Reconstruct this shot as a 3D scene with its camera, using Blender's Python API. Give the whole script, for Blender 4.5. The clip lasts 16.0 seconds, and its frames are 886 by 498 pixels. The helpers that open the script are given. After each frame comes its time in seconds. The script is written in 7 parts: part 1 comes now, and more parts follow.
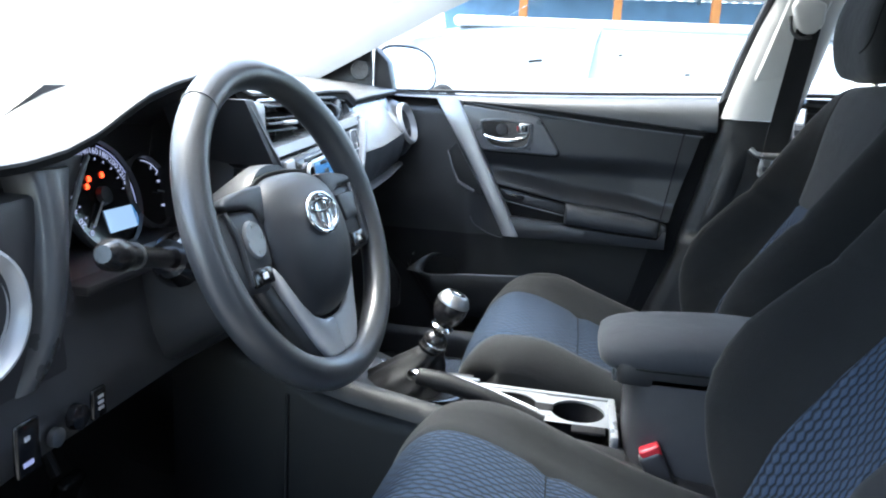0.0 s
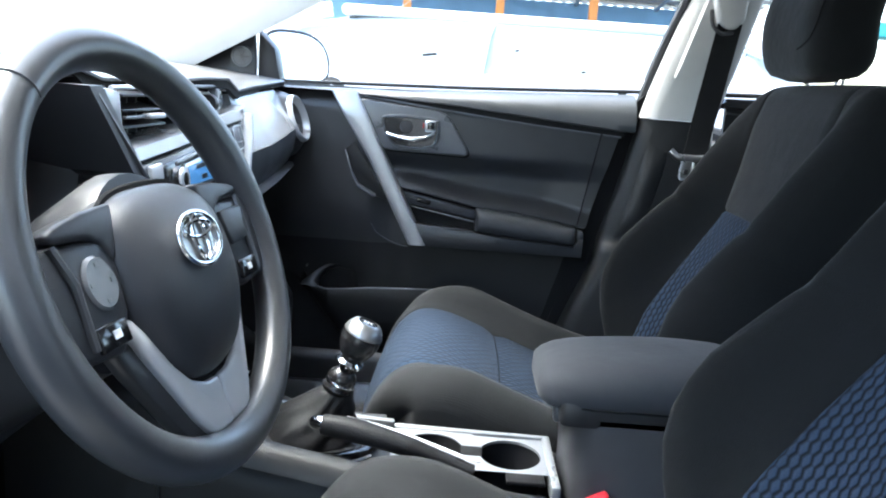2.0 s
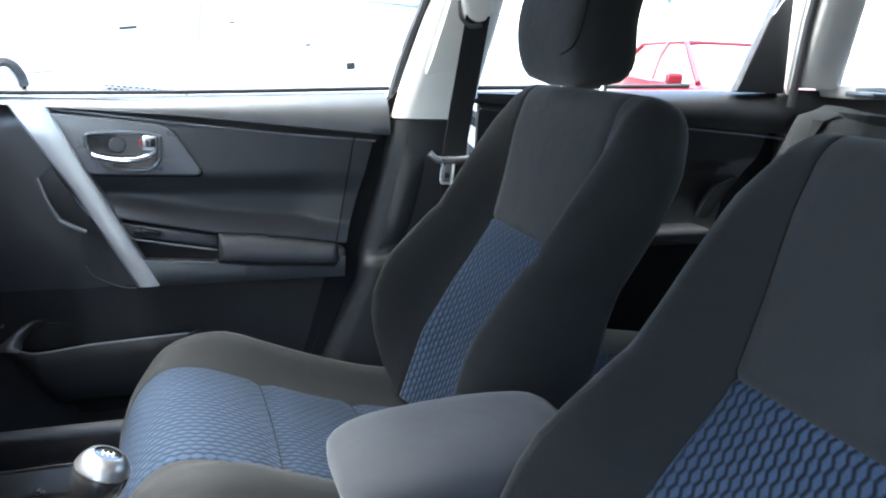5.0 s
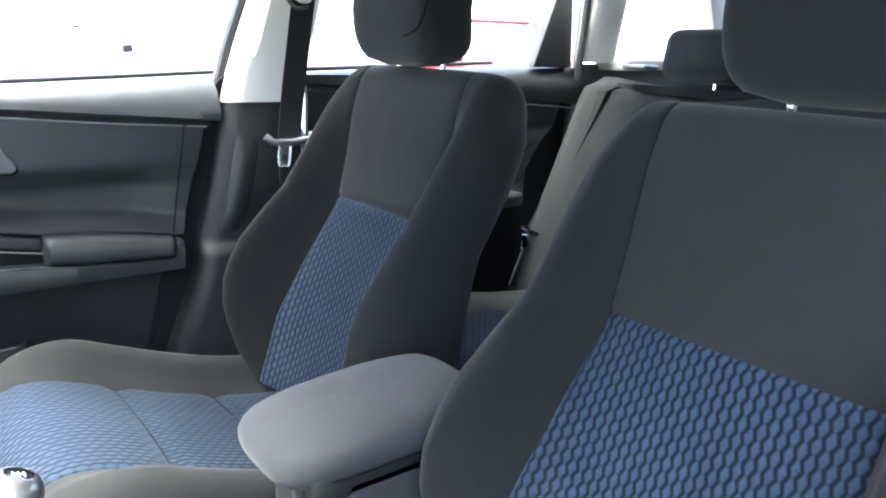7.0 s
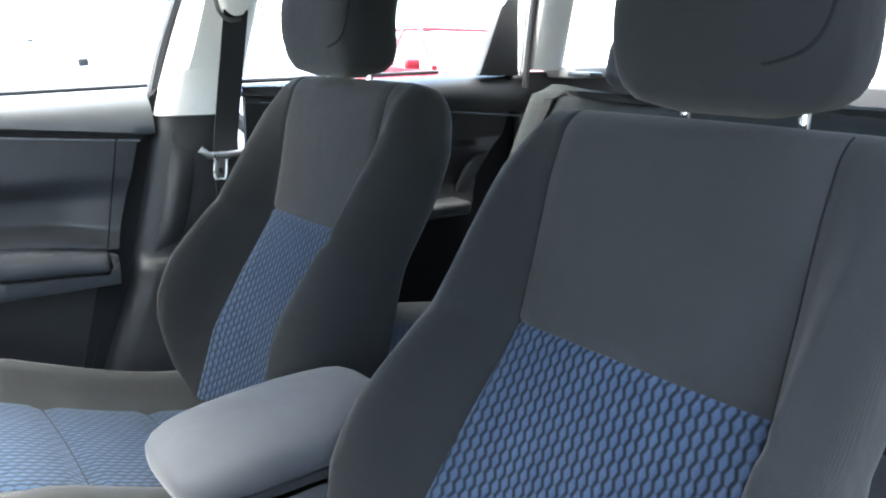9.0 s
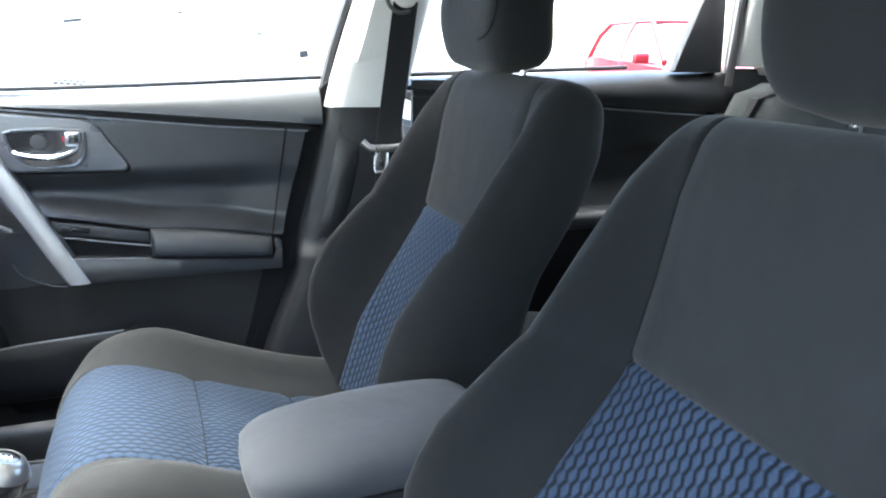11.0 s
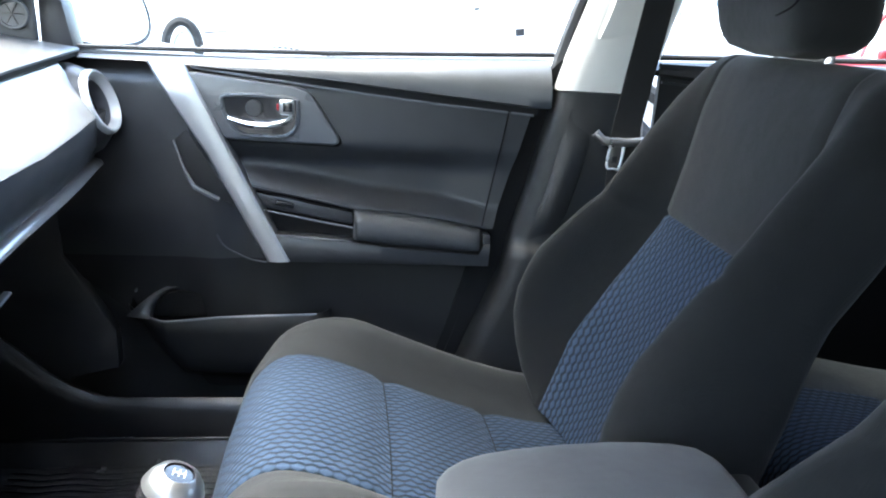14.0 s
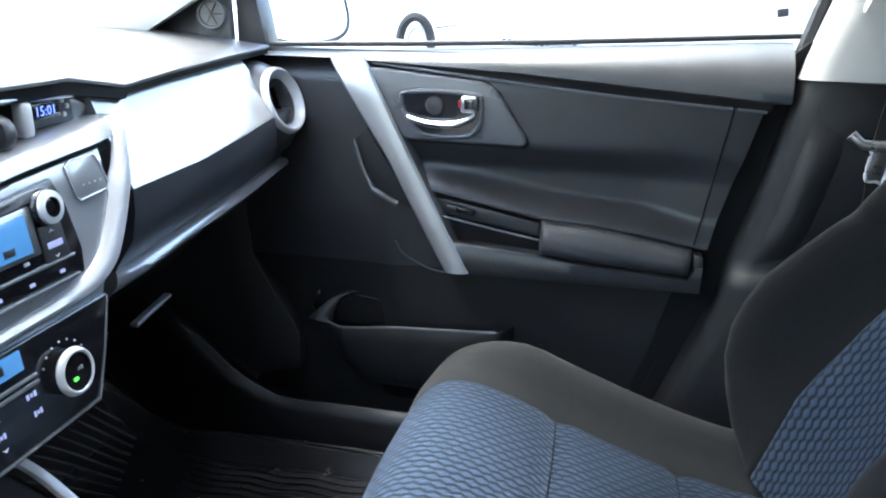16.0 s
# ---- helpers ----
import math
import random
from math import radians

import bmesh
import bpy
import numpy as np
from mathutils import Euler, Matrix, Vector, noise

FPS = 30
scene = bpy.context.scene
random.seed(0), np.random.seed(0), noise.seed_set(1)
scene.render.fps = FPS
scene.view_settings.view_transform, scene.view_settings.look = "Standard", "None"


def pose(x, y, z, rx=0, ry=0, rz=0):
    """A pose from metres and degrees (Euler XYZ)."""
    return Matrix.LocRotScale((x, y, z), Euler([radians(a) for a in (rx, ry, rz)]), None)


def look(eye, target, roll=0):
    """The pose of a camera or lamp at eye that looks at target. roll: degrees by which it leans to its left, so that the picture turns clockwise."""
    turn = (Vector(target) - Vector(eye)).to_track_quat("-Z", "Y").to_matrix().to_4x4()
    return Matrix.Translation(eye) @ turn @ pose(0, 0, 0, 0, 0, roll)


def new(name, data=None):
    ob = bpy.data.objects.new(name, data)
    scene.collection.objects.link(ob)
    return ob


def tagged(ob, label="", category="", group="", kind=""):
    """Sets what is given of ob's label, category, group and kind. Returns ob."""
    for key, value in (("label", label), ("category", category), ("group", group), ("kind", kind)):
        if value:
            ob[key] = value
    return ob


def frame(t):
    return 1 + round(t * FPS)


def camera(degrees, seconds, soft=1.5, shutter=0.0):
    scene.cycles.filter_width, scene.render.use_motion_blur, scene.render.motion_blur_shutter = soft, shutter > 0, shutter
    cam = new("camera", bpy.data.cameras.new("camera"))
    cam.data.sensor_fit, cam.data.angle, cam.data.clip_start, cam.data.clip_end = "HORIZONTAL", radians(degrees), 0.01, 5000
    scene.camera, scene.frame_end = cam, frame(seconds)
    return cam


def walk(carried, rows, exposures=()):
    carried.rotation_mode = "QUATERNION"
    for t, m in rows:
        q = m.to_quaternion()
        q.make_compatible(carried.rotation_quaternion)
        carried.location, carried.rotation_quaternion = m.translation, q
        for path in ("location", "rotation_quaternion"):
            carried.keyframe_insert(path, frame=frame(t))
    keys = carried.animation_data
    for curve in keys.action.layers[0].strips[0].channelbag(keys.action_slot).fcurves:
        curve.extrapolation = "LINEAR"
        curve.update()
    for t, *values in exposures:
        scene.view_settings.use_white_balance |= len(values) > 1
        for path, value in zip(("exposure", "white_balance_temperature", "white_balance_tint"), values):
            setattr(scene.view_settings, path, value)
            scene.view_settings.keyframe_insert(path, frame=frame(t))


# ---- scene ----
cam = camera(61.1, 16.0, soft=2.0)
EXPOSURES = [(0.0, 3.55, 6600, 4), (3.5, 3.65, 6600, 4), (5.0, 3.95, 6700, 4), (8.0, 4.65, 7000, 4), (10.5, 4.5, 6950, 4), (12.5, 4.4, 6800, 4), (14.5, 4.05, 6750, 4), (16.0, 3.82, 6700, 4)]
PATH = [
    (0, (0.067, -1.119, 1.06), (-0.264, 0.807, 0.634), 3.0),
    (0.5, (0.046, -1.058, 1.066), (-0.218, 0.876, 0.63), 3.1),
    (1, (0.022, -1.004, 1.066), (-0.154, 0.939, 0.627), 3.3),
    (1.5, (0.003, -0.966, 1.054), (-0.097, 0.983, 0.616), 3.9),
    (2, (0.004, -0.937, 1.05), (-0.023, 1.019, 0.632), 4.1),
    (2.5, (0.015, -0.891, 1.051), (0.058, 1.07, 0.66), 3.9),
    (3, (0.021, -0.823, 1.065), (0.151, 1.138, 0.696), 3.9),
    (3.5, (0.007, -0.775, 1.083), (0.251, 1.17, 0.687), 3.7),
    (4, (0.011, -0.75, 1.076), (0.354, 1.177, 0.663), 3.5),
    (4.5, (0.008, -0.74, 1.116), (0.458, 1.153, 0.652), 3.1),
    (5, (-0.03, -0.725, 1.138), (0.642, 1.092, 0.642), 2.7),
    (7.5, (-0.184, -0.707, 1.138), (1.094, 0.743, 0.624), 1.5),
    (8, (-0.178, -0.725, 1.143), (1.164, 0.67, 0.639), 1.1),
    (10.5, (0.038, -0.772, 1.142), (0.864, 0.974, 0.622), 1.3),
    (11, (0.05, -0.752, 1.145), (0.769, 1.037, 0.613), 1.4),
    (11.5, (0.04, -0.721, 1.147), (0.658, 1.103, 0.607), 2.0),
    (12, (0.015, -0.669, 1.143), (0.582, 1.167, 0.589), 2.8),
    (12.5, (-0.022, -0.616, 1.125), (0.508, 1.224, 0.548), 3.5),
    (13, (-0.024, -0.587, 1.115), (0.447, 1.271, 0.545), 3.5),
    (13.5, (-0.013, -0.574, 1.117), (0.378, 1.304, 0.548), 3.7),
    (14, (0.034, -0.556, 1.124), (0.293, 1.337, 0.533), 3.7),
    (14.5, (0.066, -0.528, 1.122), (0.17, 1.377, 0.523), 3.2),
    (15, (0.095, -0.483, 1.117), (0.043, 1.425, 0.52), 3.1),
    (15.5, (0.125, -0.439, 1.122), (-0.111, 1.444, 0.493), 1.8),
    (16, (0.129, -0.399, 1.115), (-0.263, 1.457, 0.481), 0.8),
]
walk(cam, [(t, look(eye, target, roll)) for t, eye, target, roll in PATH], EXPOSURES)


# ---------------------------------------------------------------- light
world = bpy.data.worlds.new("sky")
scene.world = world
world.use_nodes = True
wn = world.node_tree
sky = wn.nodes.new("ShaderNodeTexSky")
sky.sky_type = "NISHITA"
sky.sun_disc = False
SUN_UP, SUN_TURN = 67.0, 285.0
sky.sun_elevation, sky.sun_rotation = radians(SUN_UP), radians(SUN_TURN)
sky.air_density, sky.dust_density, sky.ozone_density = 1.0, 2.0, 1.0
wn.nodes["Background"].inputs["Strength"].default_value = 0.15
wn.links.new(sky.outputs[0], wn.nodes["Background"].inputs[0])
sun = new("sun", bpy.data.lights.new("sun", "SUN"))
sun.data.energy, sun.data.angle, sun.data.color = 1.0, radians(24), (0.98, 0.99, 1.0)
a, e = radians(SUN_TURN), radians(SUN_UP)
sun.matrix_world = look((math.sin(a) * math.cos(e) * 30, math.cos(a) * math.cos(e) * 30, math.sin(e) * 30), (0, 0, 0))


# ---------------------------------------------------------------- materials
def mat(name, color, rough=0.5, metal=0.0, grain=0.0, grain_size=0.001, vary=0.12, vary_size=0.05, spec=0.5, sheen=0.0, coat=0.0, rough_vary=0.1):
    """A surface with fine relief and a second, larger unevenness in tone and gloss."""
    m = bpy.data.materials.new(name)
    m.use_nodes = True
    nt = m.node_tree
    b = nt.nodes["Principled BSDF"]
    tc = nt.nodes.new("ShaderNodeTexCoord")
    big = nt.nodes.new("ShaderNodeTexNoise")
    big.inputs["Scale"].default_value, big.inputs["Detail"].default_value = 1.0 / vary_size, 5
    nt.links.new(tc.outputs["Object"], big.inputs["Vector"])
    ramp = nt.nodes.new("ShaderNodeValToRGB")
    ramp.color_ramp.elements[0].position, ramp.color_ramp.elements[1].position = 0.3, 0.7
    lo = [max(0, c * (1 - vary)) for c in color[:3]]
    hi = [min(1, c * (1 + vary)) for c in color[:3]]
    ramp.color_ramp.elements[0].color, ramp.color_ramp.elements[1].color = (*lo, 1), (*hi, 1)
    nt.links.new(big.outputs["Fac"], ramp.inputs["Fac"])
    nt.links.new(ramp.outputs["Color"], b.inputs["Base Color"])
    mr = nt.nodes.new("ShaderNodeMapRange")
    mr.inputs["To Min"].default_value, mr.inputs["To Max"].default_value = max(0.02, rough - rough_vary), min(1, rough + rough_vary)
    nt.links.new(big.outputs["Fac"], mr.inputs["Value"])
    nt.links.new(mr.outputs[0], b.inputs["Roughness"])
    b.inputs["Metallic"].default_value = metal
    b.inputs["Specular IOR Level"].default_value = spec
    b.inputs["Sheen Weight"].default_value = sheen
    b.inputs["Coat Weight"].default_value = coat
    b.inputs["Coat Roughness"].default_value = 0.05
    if grain:
        fine = nt.nodes.new("ShaderNodeTexNoise")
        fine.inputs["Scale"].default_value, fine.inputs["Detail"].default_value = 1.0 / grain_size, 2
        nt.links.new(tc.outputs["Object"], fine.inputs["Vector"])
        bump = nt.nodes.new("ShaderNodeBump")
        bump.inputs["Strength"].default_value, bump.inputs["Distance"].default_value = grain, grain_size * 0.5
        nt.links.new(fine.outputs["Fac"], bump.inputs["Height"])
        nt.links.new(bump.outputs[0], b.inputs["Normal"])
    return m


def glow(name, color, strength):
    m = bpy.data.materials.new(name)
    m.use_nodes = True
    b = m.node_tree.nodes["Principled BSDF"]
    b.inputs["Base Color"].default_value = (*[c * 0.3 for c in color], 1)
    b.inputs["Roughness"].default_value = 0.25
    b.inputs["Emission Color"].default_value = (*color, 1)
    b.inputs["Emission Strength"].default_value = strength
    return m


def glass(name, tint=(1, 1, 1), rough=0.0):
    m = bpy.data.materials.new(name)
    m.use_nodes = True
    b = m.node_tree.nodes["Principled BSDF"]
    b.inputs["Base Color"].default_value = (*tint, 1)
    b.inputs["Roughness"].default_value = rough
    b.inputs["Transmission Weight"].default_value = 1.0
    b.inputs["IOR"].default_value = 1.45
    return m


def honeycomb(name, cell_color, line_color, cell=0.0136):
    """Knitted cloth with offset rows of pale blue lozenges between darker ribs, on UV in metres."""
    m = bpy.data.materials.new(name)
    m.use_nodes = True
    nt = m.node_tree
    N, L = nt.nodes, nt.links
    b = N["Principled BSDF"]
    uv = N.new("ShaderNodeTexCoord")
    # a little drift keeps the rows from being ruler straight
    wob = N.new("ShaderNodeTexNoise")
    wob.inputs["Scale"].default_value = 30
    L.new(uv.outputs["UV"], wob.inputs["Vector"])
    off = N.new("ShaderNodeVectorMath")
    off.operation = "MULTIPLY_ADD"
    off.inputs[1].default_value = (0.0016,) * 3
    L.new(wob.outputs["Color"], off.inputs[0])
    L.new(uv.outputs["UV"], off.inputs[2])

    def vm(op, x, y=None):
        n = N.new("ShaderNodeVectorMath")
        n.operation = op
        for k, v in enumerate((x, y)):
            if v is None:
                continue
            if isinstance(v, tuple):
                n.inputs[k].default_value = v
            else:
                L.new(v, n.inputs[k])
        return n

    def ma(op, x, y=None):
        n = N.new("ShaderNodeMath")
        n.operation = op
        for k, v in enumerate((x, y)):
            if v is None:
                continue
            if isinstance(v, (int, float)):
                n.inputs[k].default_value = v
            else:
                L.new(v, n.inputs[k])
        return n.outputs[0]

    swap = N.new("ShaderNodeSeparateXYZ")
    L.new(off.outputs[0], swap.inputs[0])
    turned = N.new("ShaderNodeCombineXYZ")
    L.new(swap.outputs[1], turned.inputs[0])
    L.new(swap.outputs[0], turned.inputs[1])
    p = vm("MULTIPLY", turned.outputs[0], (0.80 / cell, 1.20 / cell, 0)).outputs[0]
    S = (1.0, 1.7320508, 1.0)
    H = (0.5, 0.8660254, 0.0)
    # two offset lattices of lozenges
    def lattice(shift):
        q = vm("ADD", p, shift).outputs[0]
        d = vm("DIVIDE", q, S).outputs[0]
        f = vm("FRACTION", d).outputs[0]
        c = vm("SUBTRACT", f, (0.5, 0.5, 0.0)).outputs[0]
        return vm("MULTIPLY", c, S).outputs[0]

    la, lb = lattice((0.0, 0.0, 0.0)), lattice(H)

    def hexd(v):
        av = vm("ABSOLUTE", v).outputs[0]
        sx = N.new("ShaderNodeSeparateXYZ")
        L.new(av, sx.inputs[0])
        slope = ma("ADD", ma("MULTIPLY", sx.outputs[0], 0.5), ma("MULTIPLY", sx.outputs[1], 0.8660254))
        return ma("MAXIMUM", ma("MULTIPLY", sx.outputs[0], 0.66), slope)

    d = ma("MINIMUM", hexd(la), hexd(lb))
    ramp = N.new("ShaderNodeValToRGB")
    r = ramp.color_ramp
    r.elements[0].position, r.elements[1].position = 0.24, 0.43
    r.elements[0].color, r.elements[1].color = (*cell_color, 1), (*line_color, 1)
    L.new(d, ramp.inputs["Fac"])
    knit = N.new("ShaderNodeTexNoise")
    knit.inputs["Scale"].default_value, knit.inputs["Detail"].default_value = 900, 2
    L.new(uv.outputs["UV"], knit.inputs["Vector"])
    mixc = N.new("ShaderNodeMix")
    mixc.data_type, mixc.blend_type = "RGBA", "OVERLAY"
    mixc.inputs[0].default_value = 0.55
    L.new(ramp.outputs[0], mixc.inputs[6])
    L.new(knit.outputs["Fac"], mixc.inputs[7])
    L.new(mixc.outputs[2], b.inputs["Base Color"])
    b.inputs["Roughness"].default_value = 0.85
    b.inputs["Specular IOR Level"].default_value = 0.15
    b.inputs["Sheen Weight"].default_value = 0.02
    b.inputs["Sheen Roughness"].default_value = 0.4
    height = ma("ADD", ma("MULTIPLY", ma("SUBTRACT", 0.5, d), 1.0), ma("MULTIPLY", knit.outputs["Fac"], 0.25))
    bump = N.new("ShaderNodeBump")
    bump.inputs["Strength"].default_value, bump.inputs["Distance"].default_value = 0.8, 0.004
    L.new(height, bump.inputs["Height"])
    L.new(bump.outputs[0], b.inputs["Normal"])
    return m


def cloth(name, color):
    """Plain woven seat cloth: fine crossed threads, faint rubbing."""
    m = mat(name, color, 0.9, grain=0.0, vary=0.10, vary_size=0.06, spec=0.18, sheen=0.06)
    nt = m.node_tree
    tc = nt.nodes.new("ShaderNodeTexCoord")
    hs = []
    for axis in ("X", "Y"):
        w = nt.nodes.new("ShaderNodeTexWave")
        w.bands_direction = axis
        w.inputs["Scale"].default_value, w.inputs["Distortion"].default_value = 260, 1.5
        nt.links.new(tc.outputs["UV"], w.inputs["Vector"])
        hs.append(w)
    add = nt.nodes.new("ShaderNodeMath")
    nt.links.new(hs[0].outputs["Fac"], add.inputs[0])
    nt.links.new(hs[1].outputs["Fac"], add.inputs[1])
    soft = nt.nodes.new("ShaderNodeTexNoise")
    soft.inputs["Scale"].default_value, soft.inputs["Detail"].default_value = 14, 3
    nt.links.new(tc.outputs["Object"], soft.inputs["Vector"])
    b1 = nt.nodes.new("ShaderNodeBump")
    b1.inputs["Strength"].default_value, b1.inputs["Distance"].default_value = 0.25, 0.012
    nt.links.new(soft.outputs["Fac"], b1.inputs["Height"])
    b2 = nt.nodes.new("ShaderNodeBump")
    b2.inputs["Strength"].default_value, b2.inputs["Distance"].default_value = 0.25, 0.0006
    nt.links.new(add.outputs[0], b2.inputs["Height"])
    nt.links.new(b1.outputs[0], b2.inputs["Normal"])
    nt.links.new(b2.outputs[0], nt.nodes["Principled BSDF"].inputs["Normal"])
    return m


M_DASH = mat("dash_plastic", (0.044, 0.045, 0.049), 0.34, spec=0.6, grain=0.35, grain_size=0.0012)
M_DASHTOP = mat("dash_top_plastic", (0.045, 0.046, 0.049), 0.38, grain=0.45, grain_size=0.0016, spec=0.8)
M_ARMPAD = mat("armrest_vinyl", (0.029, 0.0305, 0.034), 0.45, spec=0.5, grain=0.5, grain_size=0.0016)
M_HANDLEP = mat("handle_plate_satin", (0.078, 0.081, 0.086), 0.30, spec=0.7, grain=0.2, grain_size=0.001)
M_DOOR = mat("door_plastic", (0.0200, 0.0207, 0.0230), 0.38, spec=0.6, grain=0.35, grain_size=0.0012)
M_DOORUP = mat("door_upper_vinyl", (0.031, 0.035, 0.040), 0.36, grain=0.3, grain_size=0.0014, spec=0.9, rough_vary=0.03)
M_BLACK = mat("black_plastic", (0.031, 0.031, 0.034), 0.42, spec=0.45, grain=0.25, grain_size=0.0012)
M_GLOSS = mat("gloss_black", (0.008, 0.008, 0.009), 0.14, coat=0.4, rough_vary=0.04)
# real satin trim, also the thin tubes that paint edge highlights
M_SATIN = mat("satin_trim_and_highlights", (0.12, 0.125, 0.135), 0.16, grain=0.12, grain_size=0.001, rough_vary=0.05)
M_BAND = mat("smooth_band", (0.36, 0.368, 0.385), 0.21, metal=0.45, vary=0.03, spec=0.8, rough_vary=0.02)
# black edges and seals, also sheets that paint shade in gaps and recesses
M_LIP = mat("matt_black_edge_and_shade", (0.008, 0.008, 0.009), 0.8, spec=0.15)
M_SILVER = mat("silver_paint", (0.56, 0.57, 0.585), 0.30, metal=0.2, vary=0.05, rough_vary=0.05)
M_CHROME = mat("chrome", (0.86, 0.87, 0.88), 0.08, metal=1.0, vary=0.03, rough_vary=0.04)
M_STEEL = mat("steel", (0.5, 0.5, 0.5), 0.3, metal=1.0)
M_RIM = mat("wheel_urethane", (0.036, 0.038, 0.042), 0.33, grain=0.12, grain_size=0.0012, vary=0.05, rough_vary=0.03, spec=0.7)
M_PAD = mat("airbag_cover", (0.027, 0.029, 0.034), 0.42, grain=0.3, grain_size=0.0012)
M_KNOB = mat("gear_knob_plastic", (0.012, 0.012, 0.013), 0.25, spec=0.6, rough_vary=0.04)
M_LEATHER = mat("boot_leatherette", (0.008, 0.008, 0.009), 0.5, spec=0.2, grain=0.6, grain_size=0.002)
M_RUBBER = mat("mat_rubber", (0.022, 0.022, 0.024), 0.24, spec=1.0, grain=0.3, grain_size=0.002)
M_CARPET = mat("carpet", (0.026, 0.026, 0.028), 0.95, grain=1.0, grain_size=0.003)
M_PILLAR = mat("pillar_trim", (0.50, 0.50, 0.485), 0.55, grain=0.3, grain_size=0.0012, vary=0.04)
M_HEAD = mat("headliner_cloth", (0.54, 0.54, 0.535), 0.95, grain=0.5, grain_size=0.002, vary=0.04)
M_BELT = mat("belt_webbing", (0.008, 0.0083, 0.0095), 0.8, grain=0.5, grain_size=0.0016, spec=0.2)
M_CLOTH = cloth("grey_seat_cloth", (0.0112, 0.0118, 0.0128))
# darker copy of the grey cloth, with the bolsters' shade in its colour
M_CLOTHB = cloth("shaded_seat_cloth", (0.0066, 0.0073, 0.0082))
# grey cloth made paler and cooler to hold the rear window's sky light
M_BENCH = cloth("rear_seat_cloth_lit", (0.0145, 0.0172, 0.0188))
M_ARM = cloth("armrest_cloth", (0.029, 0.031, 0.036))
M_HONEY = honeycomb("blue_lozenge_cloth", (0.0198, 0.0335, 0.0585), (0.0030, 0.0048, 0.0092))
M_BAR = mat("brushed_silver_bar", (0.40, 0.405, 0.415), 0.33, metal=0.75, vary=0.05, rough_vary=0.05)
M_SILL = mat("sill_plastic", (0.009, 0.009, 0.0105), 0.36, spec=0.4, grain=0.3, grain_size=0.0012)
M_REAR = mat("rear_door_plastic", (0.0110, 0.0114, 0.0128), 0.36, spec=0.6, grain=0.35, grain_size=0.0012)
M_WELL = mat("well_rubber", (0.007, 0.007, 0.008), 0.75, spec=0.15, grain=0.3, grain_size=0.002)
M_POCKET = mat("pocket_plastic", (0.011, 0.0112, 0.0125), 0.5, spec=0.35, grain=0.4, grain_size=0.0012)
M_RED = mat("red_plastic", (0.45, 0.02, 0.03), 0.35, vary=0.05)
M_LCD = glow("blue_display", (0.08, 0.28, 0.66), 0.065)
M_LCDW = glow("pale_display", (0.40, 0.62, 1.0), 0.085)
M_CLOCK = glow("clock_digits", (0.15, 0.25, 1.0), 0.2)
M_TELL = glow("red_warning_light", (1.0, 0.06, 0.02), 0.5)
M_GREEN = glow("green_light", (0.1, 1.0, 0.1), 0.2)
M_MARK = mat("white_marking", (0.65, 0.67, 0.7), 0.5)
M_NUM = glow("dial_figures", (0.55, 0.62, 1.0), 0.07)
M_PLATE = mat("brushed_plate", (0.22, 0.225, 0.235), 0.30, metal=0.35, vary=0.06)
M_MARKB = glow("lit_marking", (0.42, 0.48, 0.9), 0.06)
M_GLASS = glass("window_glass", (0.97, 0.985, 0.98))
M_LENS = glass("lens_glass", (0.9, 0.92, 0.95))
M_MIRROR = mat("mirror_glass", (0.92, 0.93, 0.94), 0.03, metal=1.0, vary=0.01, rough_vary=0.01)
M_PAINT = mat("silver_body_paint", (0.62, 0.63, 0.64), 0.25, metal=0.3, vary=0.03, coat=0.6, rough_vary=0.05)
M_SEAM = mat("seam_and_crease_dark", (0.006, 0.006, 0.007), 0.95, spec=0.1)


# ---------------------------------------------------------------- mesh helpers
def thing(name, label, category, at=(0, 0, 0), group="", kind=""):
    ob = new(name)
    ob.location = at
    ob.empty_display_size = 0.05
    return tagged(ob, label, category, group, kind)


def mesh_of(bm, smooth=40, flip=False):
    bmesh.ops.remove_doubles(bm, verts=bm.verts, dist=1e-6)
    bmesh.ops.recalc_face_normals(bm, faces=bm.faces)
    me = bpy.data.meshes.new("mesh")
    bm.to_mesh(me)
    bm.free()
    if smooth:
        me.shade_smooth()
        me.set_sharp_from_angle(angle=radians(smooth))
    return me


def part(name, bm, material, parent=None, label="", smooth=40):
    me = bm if isinstance(bm, bpy.types.Mesh) else mesh_of(bm, smooth)
    me.materials.append(material)
    ob = new(name, me)
    if parent is not None:
        ob.parent = parent
        if parent.parent is None:
            ob.matrix_parent_inverse = Matrix.Translation(-parent.location)
    if label:
        ob["label"] = label
    return ob


def solo(name, bm, material, label, category, group="", kind="", smooth=40):
    return tagged(part(name, bm, material, None, "", smooth), label, category, group, kind)


def rbox(c, size, r=0.004, seg=3, m=None):
    """A box about c with rounded edges, turned by m."""
    bm = bmesh.new()
    bmesh.ops.create_cube(bm, size=1)
    bmesh.ops.scale(bm, verts=bm.verts, vec=size)
    r = min(r, min(size) * 0.49)
    if r > 0:
        bmesh.ops.bevel(bm, geom=bm.edges[:], offset=r, segments=seg, profile=0.5, affect="EDGES")
    bm.transform(Matrix.Translation(c) @ (m or Matrix()))
    return bm


